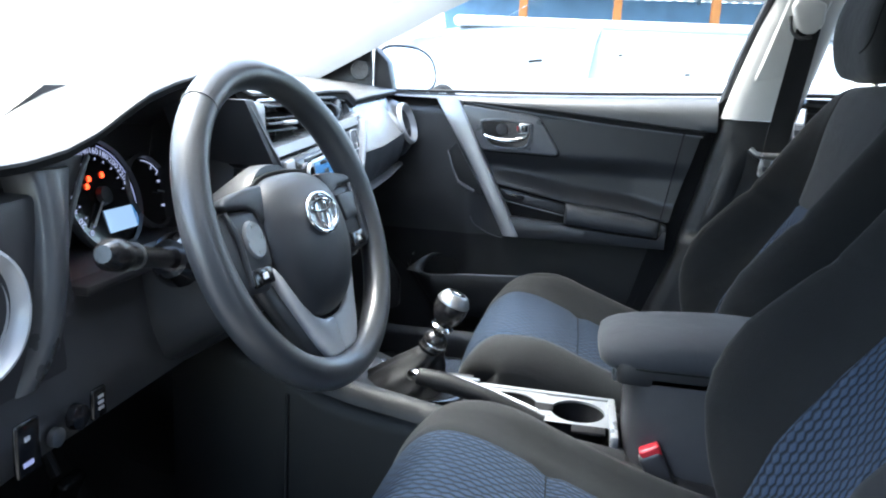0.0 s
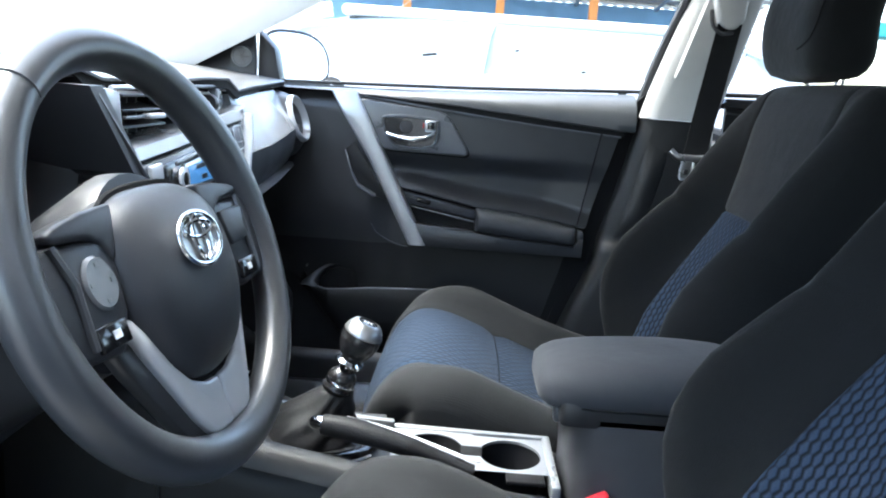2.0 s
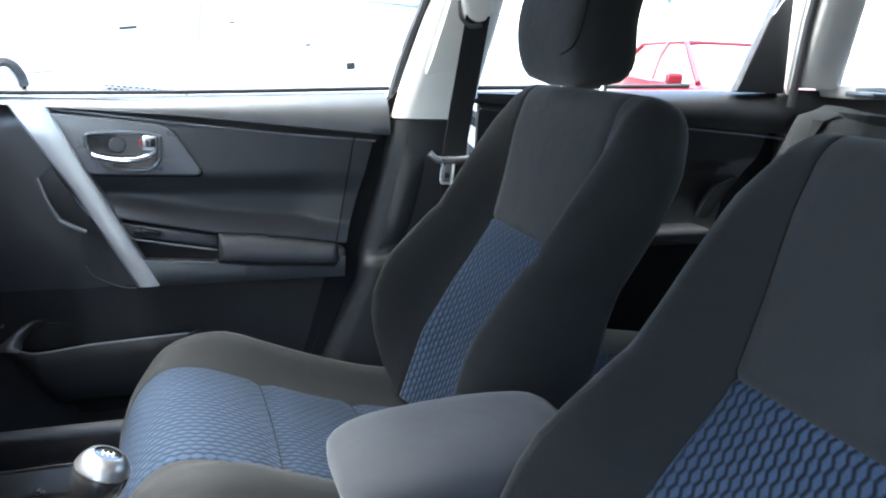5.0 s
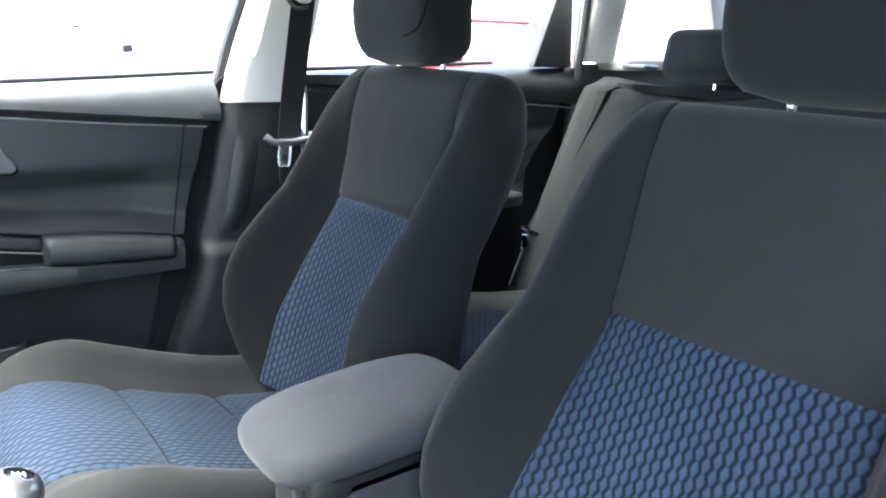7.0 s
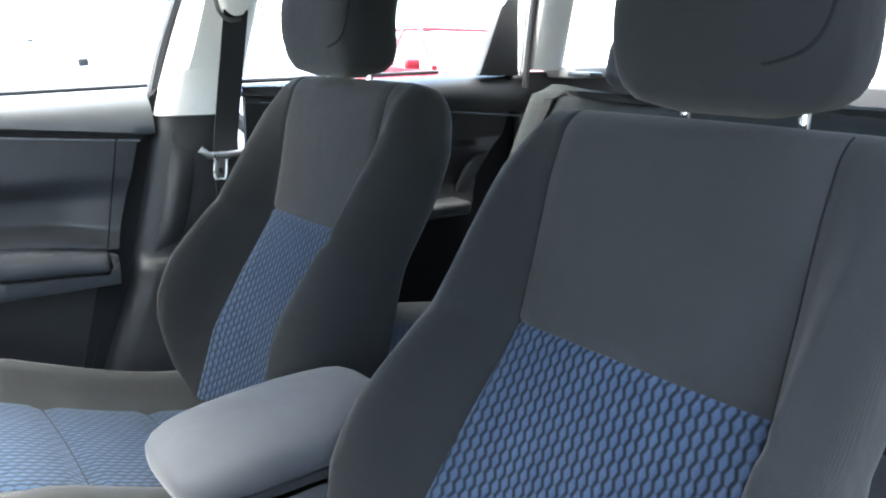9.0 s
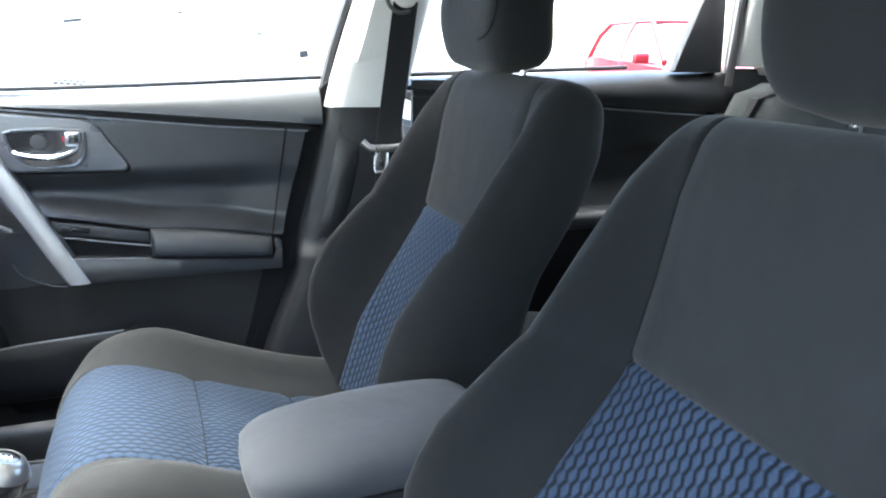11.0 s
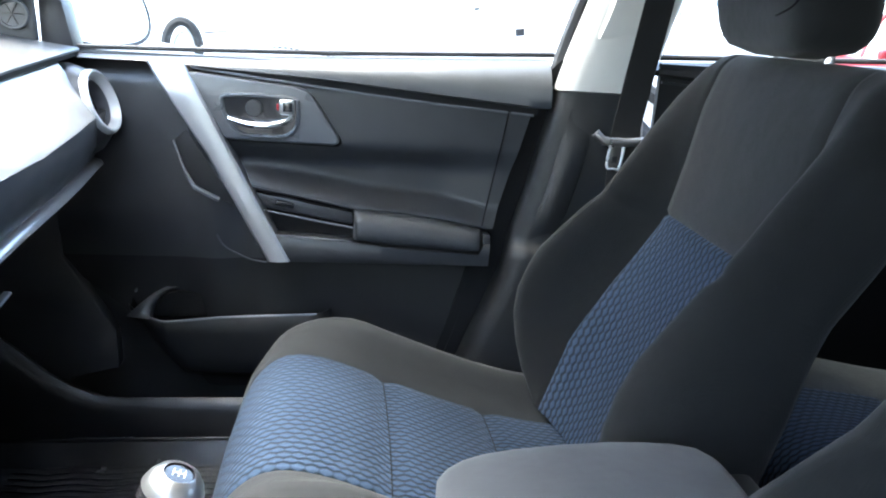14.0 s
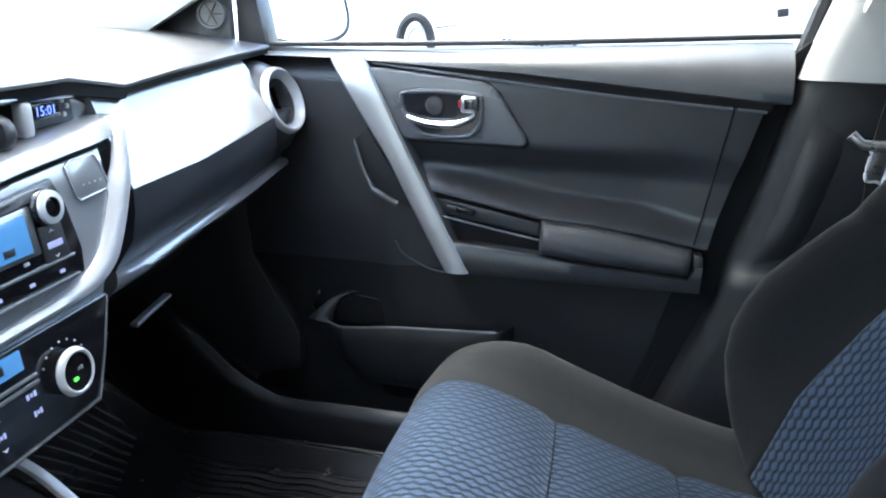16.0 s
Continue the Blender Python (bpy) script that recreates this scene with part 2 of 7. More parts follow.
def prism(poly, axis, lo, hi, r=0.003, seg=2):
    """A plate: the polygon (in the two other axes, in order) between lo and hi on one axis, its edges rounded."""
    bm = bmesh.new()

    def at(p, v):
        return {"x": (v, p[0], p[1]), "y": (p[0], v, p[1]), "z": (p[0], p[1], v)}[axis]

    va = [bm.verts.new(at(p, lo)) for p in poly]
    vb = [bm.verts.new(at(p, hi)) for p in poly]
    bm.faces.new(va)
    bm.faces.new(vb)
    n = len(poly)
    for k in range(n):
        bm.faces.new((va[k], va[(k + 1) % n], vb[(k + 1) % n], vb[k]))
    bmesh.ops.recalc_face_normals(bm, faces=bm.faces)
    if r > 0:
        bmesh.ops.bevel(bm, geom=bm.edges[:], offset=r, segments=seg, profile=0.5, affect="EDGES", clamp_overlap=True)
    return bm


def smooth_path(pts, steps=6, closed=False):
    """Catmull-Rom through the points."""
    P = [np.array(p, float) for p in pts]
    n = len(P)
    out = []
    rng = range(n if closed else n - 1)
    for k in rng:
        p0, p1, p2, p3 = (P[(k - 1) % n], P[k], P[(k + 1) % n], P[(k + 2) % n]) if closed else (P[max(k - 1, 0)], P[k], P[k + 1], P[min(k + 2, n - 1)])
        for s in range(steps):
            t = s / steps
            out.append(0.5 * (2 * p1 + (p2 - p0) * t + (2 * p0 - 5 * p1 + 4 * p2 - p3) * t * t + (3 * p1 - p0 - 3 * p2 + p3) * t**3))
    if not closed:
        out.append(P[-1])
    return out


def tube(pts, radius, sides=10, closed=False, flat=1.0, up=(0, 0, 1), bm=None):
    """A round (or flattened) bar along the points; radius may be a list."""
    bm = bm or bmesh.new()
    P = [Vector(p) for p in pts]
    n = len(P)
    rad = radius if isinstance(radius, (list, tuple)) else [radius] * n
    rings = []
    for k, p in enumerate(P):
        t = (P[(k + 1) % n] - P[k - 1]) if closed else (P[min(k + 1, n - 1)] - P[max(k - 1, 0)])
        t.normalize()
        u = Vector(up) - t * Vector(up).dot(t)
        if u.length < 1e-4:
            u = Vector((1, 0, 0)) - t * t.x
        u.normalize()
        v = t.cross(u)
        rings.append([bm.verts.new(p + rad[k] * (math.cos(g) * v + flat * math.sin(g) * u)) for g in (2 * math.pi * s / sides for s in range(sides))])
    for k in range(n if closed else n - 1):
        r0, r1 = rings[k], rings[(k + 1) % n]
        for s in range(sides):
            bm.faces.new((r0[s], r0[(s + 1) % sides], r1[(s + 1) % sides], r1[s]))
    if not closed:
        bm.faces.new(rings[0])
        bm.faces.new(rings[-1][::-1])
    return bm


def lathe(profile, c, m=None, sides=28, cap=True):
    """Turned about z: (radius, height) pairs; then moved to c by m."""
    bm = bmesh.new()
    rings = []
    for r, h in profile:
        rings.append([bm.verts.new((max(r, 1e-5) * math.cos(g), max(r, 1e-5) * math.sin(g), h)) for g in (2 * math.pi * s / sides for s in range(sides))])
    for r0, r1 in zip(rings, rings[1:]):
        for s in range(sides):
            bm.faces.new((r0[s], r0[(s + 1) % sides], r1[(s + 1) % sides], r1[s]))
    if cap:
        bm.faces.new(rings[0][::-1])
        bm.faces.new(rings[-1])
    bm.transform(Matrix.Translation(c) @ (m or Matrix()))
    return bm


def sheet(rows, closed_u=False, thick=0.0, caps=False):
    """Faces over a grid of points, row by row; thick gives it a back."""
    bm = bmesh.new()
    V = [[bm.verts.new(p) for p in row] for row in rows]
    for r0, r1 in zip(V, V[1:]):
        n = len(r0)
        for k in range(n if closed_u else n - 1):
            a4 = (r0[k], r0[(k + 1) % n], r1[(k + 1) % n], r1[k])
            try:
                bm.faces.new(a4)
            except ValueError:
                pass
    if caps:
        bm.faces.new(V[0])
        bm.faces.new(V[-1])
    if thick:
        bmesh.ops.recalc_face_normals(bm, faces=bm.faces)
        bmesh.ops.solidify(bm, geom=bm.faces[:], thickness=thick)
    return bm


def lerp(x, table):
    """Smooth interpolation in a table of (x, value)."""
    xs = [p[0] for p in table]
    if x <= xs[0]:
        return table[0][1]
    for (x0, v0), (x1, v1) in zip(table, table[1:]):
        if x <= x1:
            t = (x - x0) / (x1 - x0)
            return v0 + (v1 - v0) * t
    return table[-1][1]


def soft(t):
    t = min(1.0, max(0.0, t))
    return t * t * (3 - 2 * t)


def facing(x, y, z):
    """Turn that takes +z onto the given direction."""
    return Vector((x, y, z)).to_track_quat("Z", "Y").to_matrix().to_4x4()


def text_bm(body, size, m, depth=0.0004):
    cu = bpy.data.curves.new("writing", "FONT")
    cu.body, cu.size, cu.align_x, cu.align_y, cu.extrude = body, size, "CENTER", "CENTER", depth
    cu.resolution_u = 2
    ob = bpy.data.objects.new("writing", cu)
    me = bpy.data.meshes.new_from_object(ob)
    bpy.data.objects.remove(ob)
    bm = bmesh.new()
    bm.from_mesh(me)
    bm.transform(m)
    return bm


def patches(P, UV, region, names, parent, closed=True):
    """Splits a grid of points into one mesh per region, with UV in metres."""
    rows, cols = len(P), len(P[0])
    bms = {}
    for i in range(rows - 1):
        for j in range(cols if closed else cols - 1):
            key = region(i, j)
            if key is None:
                continue
            bm, vs, lay = bms.setdefault(key, (lambda q: (q, {}, q.loops.layers.uv.new("UVMap")))(bmesh.new()))
            quad = [(i, j), (i, (j + 1) % cols), (i + 1, (j + 1) % cols), (i + 1, j)]
            f = []
            for q in quad:
                if q not in vs:
                    vs[q] = bm.verts.new(P[q[0]][q[1]])
                f.append(vs[q])
            try:
                face = bm.faces.new(f)
            except ValueError:
                continue
            for loop, q in zip(face.loops, quad):
                loop[lay].uv = UV[q[0]][q[1]]
    made = {}
    for key, (bm, vs, lay) in bms.items():
        name, material, label = names[key]
        me = bpy.data.meshes.new(name)
        bmesh.ops.recalc_face_normals(bm, faces=bm.faces)
        bm.to_mesh(me)
        bm.free()
        me.shade_smooth()
        made[key] = part(name, me, material, parent, label)
    return made


# ---------------------------------------------------------------- the car's shell
FLOOR = 0.35
shell = thing("car_shell", "silver hatchback body shell with open driver doorway", "car body", (0, 0, 0.2), kind="structure")
# floor pan with raised tunnel
rows = []
for x in np.linspace(-1.0, 1.55, 40):
    row = []
    lift = 0.30 * soft((-0.55 - x) / 0.35) + 0.12 * soft((x - 0.75) / 0.2)
    for y in np.linspace(-0.72, 0.72, 49):
        z = FLOOR + 0.10 * soft((0.15 - abs(y)) / 0.04) + lift
        row.append((x, y, z))
    rows.append(row)
part("floor_pan", sheet(rows, thick=0.03), M_CARPET, shell, "black carpeted floor")
# sills
for side, name in ((1, "rocker"), (-1, "rocker")):
    rows = []
    for x in np.linspace(-0.62, 1.3, 50):
        up = 0.06 * soft((-0.36 - x) / 0.16) + 0.10 * soft((-0.44 - x) / 0.18)
        prof = [(0.60, FLOOR - 0.01), (0.635, FLOOR + 0.02), (0.640, 0.405 + up), (0.645, 0.437 + up), (0.652, 0.452 + up), (0.664, 0.459 + up), (0.678, 0.452 + up), (0.70, 0.425 + up), (0.76, 0.40 + up), (0.80, 0.36), (0.80, 0.24), (0.60, 0.22)]
        rows.append([(x, side * y, z) for y, z in prof])
    part(name, sheet(rows, closed_u=True, caps=True), M_SILL, shell, "black plastic door sill trim")
# roof skin and headliner
rows, rows2 = [], []
# unseen front edge carried past the windscreen top to shade the seats
for x in np.linspace(-0.16, 1.75, 34):
    z0 = 1.52 - 0.045 * ((x - 0.75) / 0.9) ** 2 - 0.08 * soft((0.25 - x) / 0.4)
    rows.append([(x, y, z0 - 0.06 * (y / 0.62) ** 4) for y in np.linspace(-0.60, 0.60, 25)])
    rows2.append([(x, y, z0 - 0.05 - 0.05 * (y / 0.62) ** 4) for y in np.linspace(-0.58, 0.58, 25)])
part("roof", sheet(rows, thick=0.02), M_PAINT, shell, "silver roof skin")
solo("ceiling", sheet(rows2, thick=0.015), M_HEAD, "pale grey cloth headliner", "ceiling", kind="structure")


def strip(name, ends, material, parent, label="", steps=18):
    """A trim piece between two closed outlines given at several stations."""
    n = len(ends[0])
    rows = []
    for k in range(n):
        rows.append(smooth_path([e[k] for e in ends], steps))
    rows = [list(r) for r in zip(*rows)]
    return part(name, sheet(rows, closed_u=True, caps=True), material, parent, label, smooth=50)


# windscreen pillars
for side in (1, -1):
    def ring(x, z, w, d):
        y = side * (0.715 - 0.12 * soft((z - 1.0) / 0.5))
        q = [(-w, 0.02), (-w * 0.6, -d), (w * 0.3, -d * 1.05), (w, -0.01), (w * 0.8, 0.06), (-w * 0.5, 0.07)]
        # w runs square to the pillar in the xz plane
        return [(x + a1 * 0.50, y + side * b1, z + a1 * 0.62 * -1 + 0) for a1, b1 in q]
    strip("a_pillar_trim", [ring(-0.81, 1.00, 0.074, 0.025), ring(-0.51, 1.16, 0.074, 0.025), ring(-0.23, 1.298, 0.072, 0.025), ring(0.07, 1.415, 0.07, 0.02)], M_PILLAR, shell, "pale grey windscreen pillar trim")
    roof_rail = [(0.05, 0.60, 1.43), (0.5, 0.58, 1.47), (1.0, 0.575, 1.47), (1.6, 0.56, 1.44)]
    part("roof_rail", tube(smooth_path([(x, side * y, z) for x, y, z in roof_rail], 6), 0.045, 10), M_PILLAR, shell, "pale grey roof rail trim")

# bonnet, cowl, front and rear closings
rows = []
for x in np.linspace(-1.85, -0.98, 16):
    t = (x + 1.85) / 0.87
    rows.append([(x, y, 0.78 + 0.24 * t**0.6 - 0.10 * (y / 0.8) ** 4) for y in np.linspace(-0.78, 0.78, 17)])
part("bonnet", sheet(rows, thick=0.02), M_PAINT, shell, "silver bonnet")
part("cowl", prism([(-1.06, 0.60), (-0.98, 0.60), (-0.98, 0.93), (-1.06, 0.94)], "y", -0.74, 0.74, 0.01), M_BLACK, shell)
for k, (y, s) in enumerate(((-0.05, -1), (0.48, -1))):
    part("wiper", tube([(-1.02, y - 0.02, 0.965), (-1.02, y + s * 0.28, 0.985), (-1.01, y + s * 0.56, 0.985)], 0.007, 8), M_BLACK, shell)
part("firewall", prism([(-0.98, 0.20), (-0.92, 0.20), (-0.72, 0.66), (-0.93, 0.92), (-0.98, 0.92)], "y", -0.73, 0.73, 0.004), M_CARPET, shell)
part("front_fender", prism([(-1.85, 0.25), (-0.62, 0.25), (-0.62, 0.95), (-0.95, 0.98), (-1.85, 0.75)], "y", 0.74, 0.80, 0.015), M_PAINT, shell)
part("front_fender", prism([(-1.85, 0.25), (-0.62, 0.25), (-0.62, 0.95), (-0.95, 0.98), (-1.85, 0.75)], "y", -0.80, -0.74, 0.015), M_PAINT, shell)

# kick panels ahead of the doors
for side in (1, -1):
    part("kick_panel", prism([(-0.93, 0.35), (-0.50, 0.35), (-0.44, 0.47), (-0.36, 0.49), (-0.36, 0.56), (-0.44, 0.70), (-0.42, 0.98 if side > 0 else 0.90), (-0.93, 0.98 if side > 0 else 0.90)], "y", *sorted((side * 0.715, side * 0.745)), 0.004), M_BLACK, shell, "black plastic kick panel")

# windscreen
rows = []
for t in np.linspace(0, 1, 12):
    x, z = -0.95 + 0.97 * t, 1.0 + 0.40 * t
    w = 0.70 - 0.09 * t
    rows.append([(x - 0.10 * (1 - (v / w) ** 2) + 0.10 * 0, v, z) for v in np.linspace(-w, w, 15)])
ws = solo("window_1", sheet(rows, thick=0.005), M_GLASS, "raked clear laminated windscreen", "windscreen", kind="structure")
ws.visible_shadow = False


# ---------------------------------------------------------------- seats
def seat_back(parent, cy, x0=0.390, z0=0.5036, recline=19.0):
    """Backrest: flat centre, proud bolsters with a folded crest, square shoulders, soft rear edge."""
    rec = radians(recline)
    upv, fwv = (math.sin(rec), math.cos(rec)), (-math.cos(rec), math.sin(rec))
    s0, top, rt = 0.378, 0.632, 0.045
    svals = [0.0, 0.02, 0.05, 0.09, 0.13, 0.17, 0.21, 0.25, 0.29, 0.32, 0.34, 0.352, 0.362, 0.371, s0, 0.385, 0.395, 0.41, 0.43, 0.46, 0.49, 0.52, 0.545, 0.565]
    ring_s = [(s, 0.0) for s in svals] + [(top - rt + rt * math.sin(g), rt * (1 - math.cos(g))) for g in np.radians([8, 20, 32, 44, 56, 68, 78, 86])]
    W = [(0, 0.198), (0.06, 0.236), (0.15, 0.262), (0.25, 0.250), (0.36, 0.229), (0.46, 0.232), (0.54, 0.235), (0.60, 0.212)]
    B = [(0, 0.040), (0.06, 0.0915), (0.11, 0.121), (0.15, 0.138), (0.20, 0.143), (0.25, 0.137), (0.30, 0.119), (0.36, 0.094), (0.41, 0.074), (0.46, 0.056), (0.54, 0.020), (0.615, -0.004)]
    C = [(0, 0.0), (0.38, 0.0), (0.46, 0.010), (0.54, 0.024), (0.615, 0.026)]
    A0 = [(0, 0.172), (0.13, 0.170), (0.25, 0.160), (0.378, 0.152), (0.62, 0.150)]
    E0 = [(0, 0.04), (0.14, 0.045), (0.25, 0.026), (0.36, 0.0), (0.62, 0.0)]
    rise = 0.55
    inner = [0.0, 0.30, 0.60, 0.84, 0.955, 1.0]
    outer_p = [0.06, 0.14, 0.24, 0.34, 0.43, 0.49, 0.54, 0.60, 0.68, 0.78, 0.87, 0.94, 0.985, 1.0]
    P, UV = [], []
    for s, inset in ring_s:
        w, b, c = lerp(s, W) - inset * 0.7, lerp(s, B), lerp(s, C)
        a0, e0 = lerp(s, A0), lerp(s, E0)
        tuck = math.exp(-(((s - 0.366) / 0.010) ** 2))
        front = []
        for q in inner:
            f = c + 0.006 * (1 - q**2) + e0 * q**3
            if q == 1.0:
                f -= 0.005
            if abs(s - s0) < 1e-6:
                f -= 0.005
            front.append((a0 * q, f))
        for p in outer_p:
            f = c + e0 + (b - e0) * soft(p / rise)
            edge = max(0.0, (p - 0.9 * rise) / (1 - 0.9 * rise))
            f -= (0.05 + 0.25 * b) * (1 - math.sqrt(max(0, 1 - edge**2)))
            f -= 0.0075 * tuck * math.exp(-(((p - 0.40) / 0.25) ** 2))
            front.append((a0 + p * (w - a0), f))
        f_edge = front[-1][1]
        back_c = -0.047 - 0.026 * soft((s - 0.3) / 0.2)
        side = [(w, f_edge + (back_c + 0.03 - f_edge) * t) for t in (0.25, 0.5, 0.75, 1.0)]
        back = [(w - 0.003, back_c + 0.016), (w - 0.010, back_c + 0.006), (w - 0.03, back_c), (w * 0.6, back_c - 0.012), (w * 0.3, back_c - 0.018), (0.0, back_c - 0.02)]
        mid_f = 0.5 * (c + back_c)
        half = [(a, mid_f + (f - mid_f) * (1 - inset / rt * 0.75)) for a, f in front + side + back]
        ring = half + [(-a, f) for a, f in half[-2:0:-1]]
        P.append([(x0 + s * upv[0] + f * fwv[0], cy + a, z0 + s * upv[1] + f * fwv[1]) for a, f in ring])
        UV.append([(a, s) for a, f in ring])
    cols = len(P[0])
    n_in = len(inner) - 1

    def region(i, j):
        jj = j if j < cols - j - 1 else cols - 1 - j
        if jj < n_in:
            return "panel" if ring_s[i][0] < s0 - 1e-6 else "upper"
        return "bolster" if jj < n_in + len(outer_p) + 7 else "rear"

    patches(P, UV, region, {"panel": ("back_panel", M_HONEY, "blue lozenge-knit centre panel"), "upper": ("shoulder_panel", M_CLOTH, "plain grey cloth shoulder panel"), "bolster": ("backrest", M_CLOTHB, "grey cloth backrest bolsters, shade put into a darker cloth copy"), "rear": ("back_shell", M_CLOTHB, "dark backrest rear cover")}, parent)
    bm = bmesh.new()
    bm.faces.new([bm.verts.new(p) for p in P[-1]])
    part("top_cap", bm, M_CLOTH, parent, "grey cloth top of the backrest")
    # seams that run up beside the shoulder panel
    for sg in (1, -1):
        j = n_in if sg > 0 else cols - n_in
        k0 = svals.index(s0)
        part("seam_line", tube([Vector(P[k][j]) + Vector((fwv[0], 0, fwv[1])) * 0.0006 for k in range(k0, len(P) - 3)], 0.0011, 5), M_SEAM, parent)


def seat_cushion(parent, cy, console_side):
    path = smooth_path([(-0.095, 0.36), (-0.122, 0.41), (-0.132, 0.46), (-0.118, 0.53), (-0.092, 0.585), (-0.05, 0.617), (0.01, 0.613), (0.10, 0.578), (0.18, 0.547), (0.262, 0.520), (0.34, 0.502), (0.42, 0.492), (0.48, 0.49)], 4)
    path = [tuple(p) for p in path]
    lens = [0]
    for p, q in zip(path, path[1:]):
        lens.append(lens[-1] + math.dist(p, q))
    a0 = 0.152
    inner = [0.0, 0.05, 0.10, 0.13, 0.146, a0]
    outer_p = [0.07, 0.16, 0.28, 0.40, 0.52, 0.64, 0.76, 0.86, 0.94, 0.985, 1.0]
    P, UV = [], []
    seams = [min(range(len(path)), key=lambda k: abs(path[k][0] - x) + (9 if path[k][1] < 0.5 and path[k][0] < 0 else 0)) for x in (0.10, 0.262)]
    for k, (x, z) in enumerate(path):
        p0, p1 = path[max(k - 1, 0)], path[min(k + 1, len(path) - 1)]
        tx, tz = p1[0] - p0[0], p1[1] - p0[1]
        ln = math.hypot(tx, tz)
        nx, nz = -tz / ln, tx / ln
        grow = soft((lens[k] - 0.24) / 0.16)
        b = 0.050 * grow + 0.002
        w = 0.255 - 0.065 * soft((0.34 - lens[k]) / 0.22)
        half = []
        for a in inner:
            f = 0.006 * (1 - (a / a0) ** 2)
            if a == a0:
                f -= 0.004
            f -= sum(0.007 * math.exp(-(((lens[k] - lens[q]) / 0.010) ** 2)) for q in seams)
            half.append((a, f, 0.0))
        for p in outer_p:
            a = a0 + p * (w - a0)
            f = b * soft(p / 0.6)
            edge = max(0.0, (p - 0.5) / 0.5)
            f -= (0.05 + 0.2 * b) * (1 - math.sqrt(max(0, 1 - edge**2)))
            half.append((a, f, 0.0))
        fe = half[-1][1]
        half += [(w, fe, 0.25), (w, fe, 0.5), (w - 0.004, fe, 0.75), (w - 0.01, fe, 1.0)]
        full = [(-a, f, d) for a, f, d in half[:0:-1]] + half
        # the bolster beside the console is lower
        full = [(a, f - (0.020 * grow * soft((abs(a) - a0) / 0.05) if a * console_side > a0 else 0.0), d) for a, f, d in full]
        row, uvr = [], []
        for a, f, d in full:
            X, Z = x + f * nx, z + f * nz
            if d:
                Z = Z + (0.37 - Z) * d
                X = X + (max(X, -0.09) - X) * d
            row.append((X, cy + a, Z))
            uvr.append((a, lens[k]))
        P.append(row)
        UV.append(uvr)
    cols = len(P[0])
    mid = cols // 2
    n_in = len(inner) - 1

    def region(i, j):
        off = j - mid if j >= mid else mid - 1 - j
        if off < n_in:
            return "panel"
        if off < n_in + len(outer_p):
            return "side" if j >= mid else "side2"
        return "skirt" if j >= mid else "skirt2"

    patches(P, UV, region, {"panel": ("cushion_panel", M_HONEY, "blue lozenge-knit cushion panel"), "side": ("cushion", M_CLOTH, "plain grey cloth cushion sides"), "side2": ("cushion", M_CLOTH, "plain grey cloth cushion sides"), "skirt": ("cushion_side", M_CLOTH, "plain cloth cushion flank"), "skirt2": ("cushion_side", M_CLOTH, "plain cloth cushion flank")}, parent, closed=False)
    # dark tubes paint the shade in the cushion's cross creases
    for k in seams:
        part("seam_line", tube([(p[0] + 0.0, p[1], p[2] + 0.001) for p in P[k][mid - n_in:mid + n_in + 1]], 0.0010, 5), M_SEAM, parent)
    part("seat_base", rbox((0.18, cy, 0.385), (0.46, 0.42, 0.06), 0.02), M_BLACK, parent, "black plastic seat base")
    for sg in (1, -1):
        part("seat_rail", rbox((0.18, cy + sg * 0.18, 0.357), (0.56, 0.04, 0.02), 0.004), M_STEEL, parent)


def headrest(parent, cy, cx=0.590, z0=1.102, hw=0.119, height=0.215):
    def skin(g, t):
        k = max(0.0, 1 - abs(2 * t - 1) ** 5) ** 0.5
        w = hw * (0.80 + 0.20 * k) * (0.30 + 0.70 * k) ** 0.55
        dpt = 0.062 * (0.35 + 0.65 * k)
        lean = -0.012 + 0.055 * (t - 0.15) * 0.5 - 0.035 * math.sin(math.pi * t) ** 2 * 0.5
        c, s = math.cos(g), math.sin(g)
        y = w * math.copysign(abs(c) ** 0.48, c)
        x = dpt * math.copysign(abs(s) ** 0.56, s)
        if s < 0:
            x += 0.012 * (1 - (y / w) ** 2) * k
        return (cx + lean + x, cy + y, z0 + height * t)

    rows = [[skin(g, t) for g in np.linspace(0, 2 * math.pi, 48, endpoint=False)] for t in np.linspace(0, 1, 22)]
    h = part("headrest", sheet(rows, closed_u=True, caps=True), M_CLOTHB, parent, "dark grey cloth headrest", smooth=70)
    # stitched corner seam that turns in under the front face
    path = [(35, 0.92), (35, 0.72), (35, 0.54), (37, 0.44), (42, 0.36), (52, 0.29), (64, 0.25), (78, 0.22)]
    part("seam_line", tube(smooth_path([skin(radians(180 + a), t) for a, t in path], 4), 0.0016, 6), M_SEAM, h)
    for sg in (1, -1):
        part("post", tube([(cx + 0.005, cy + sg * 0.062, z0 - 0.05), (cx + 0.005, cy + sg * 0.062, z0 + 0.02)], 0.006, 10), M_CHROME, h, "chrome headrest post")
        part("collar", lathe([(0.0, 0), (0.017, 0), (0.017, 0.006), (0.012, 0.010), (0.0, 0.010)], (cx + 0.005, cy + sg * 0.062, z0 - 0.025)), M_BLACK, h)


SEAT_Y = 0.357


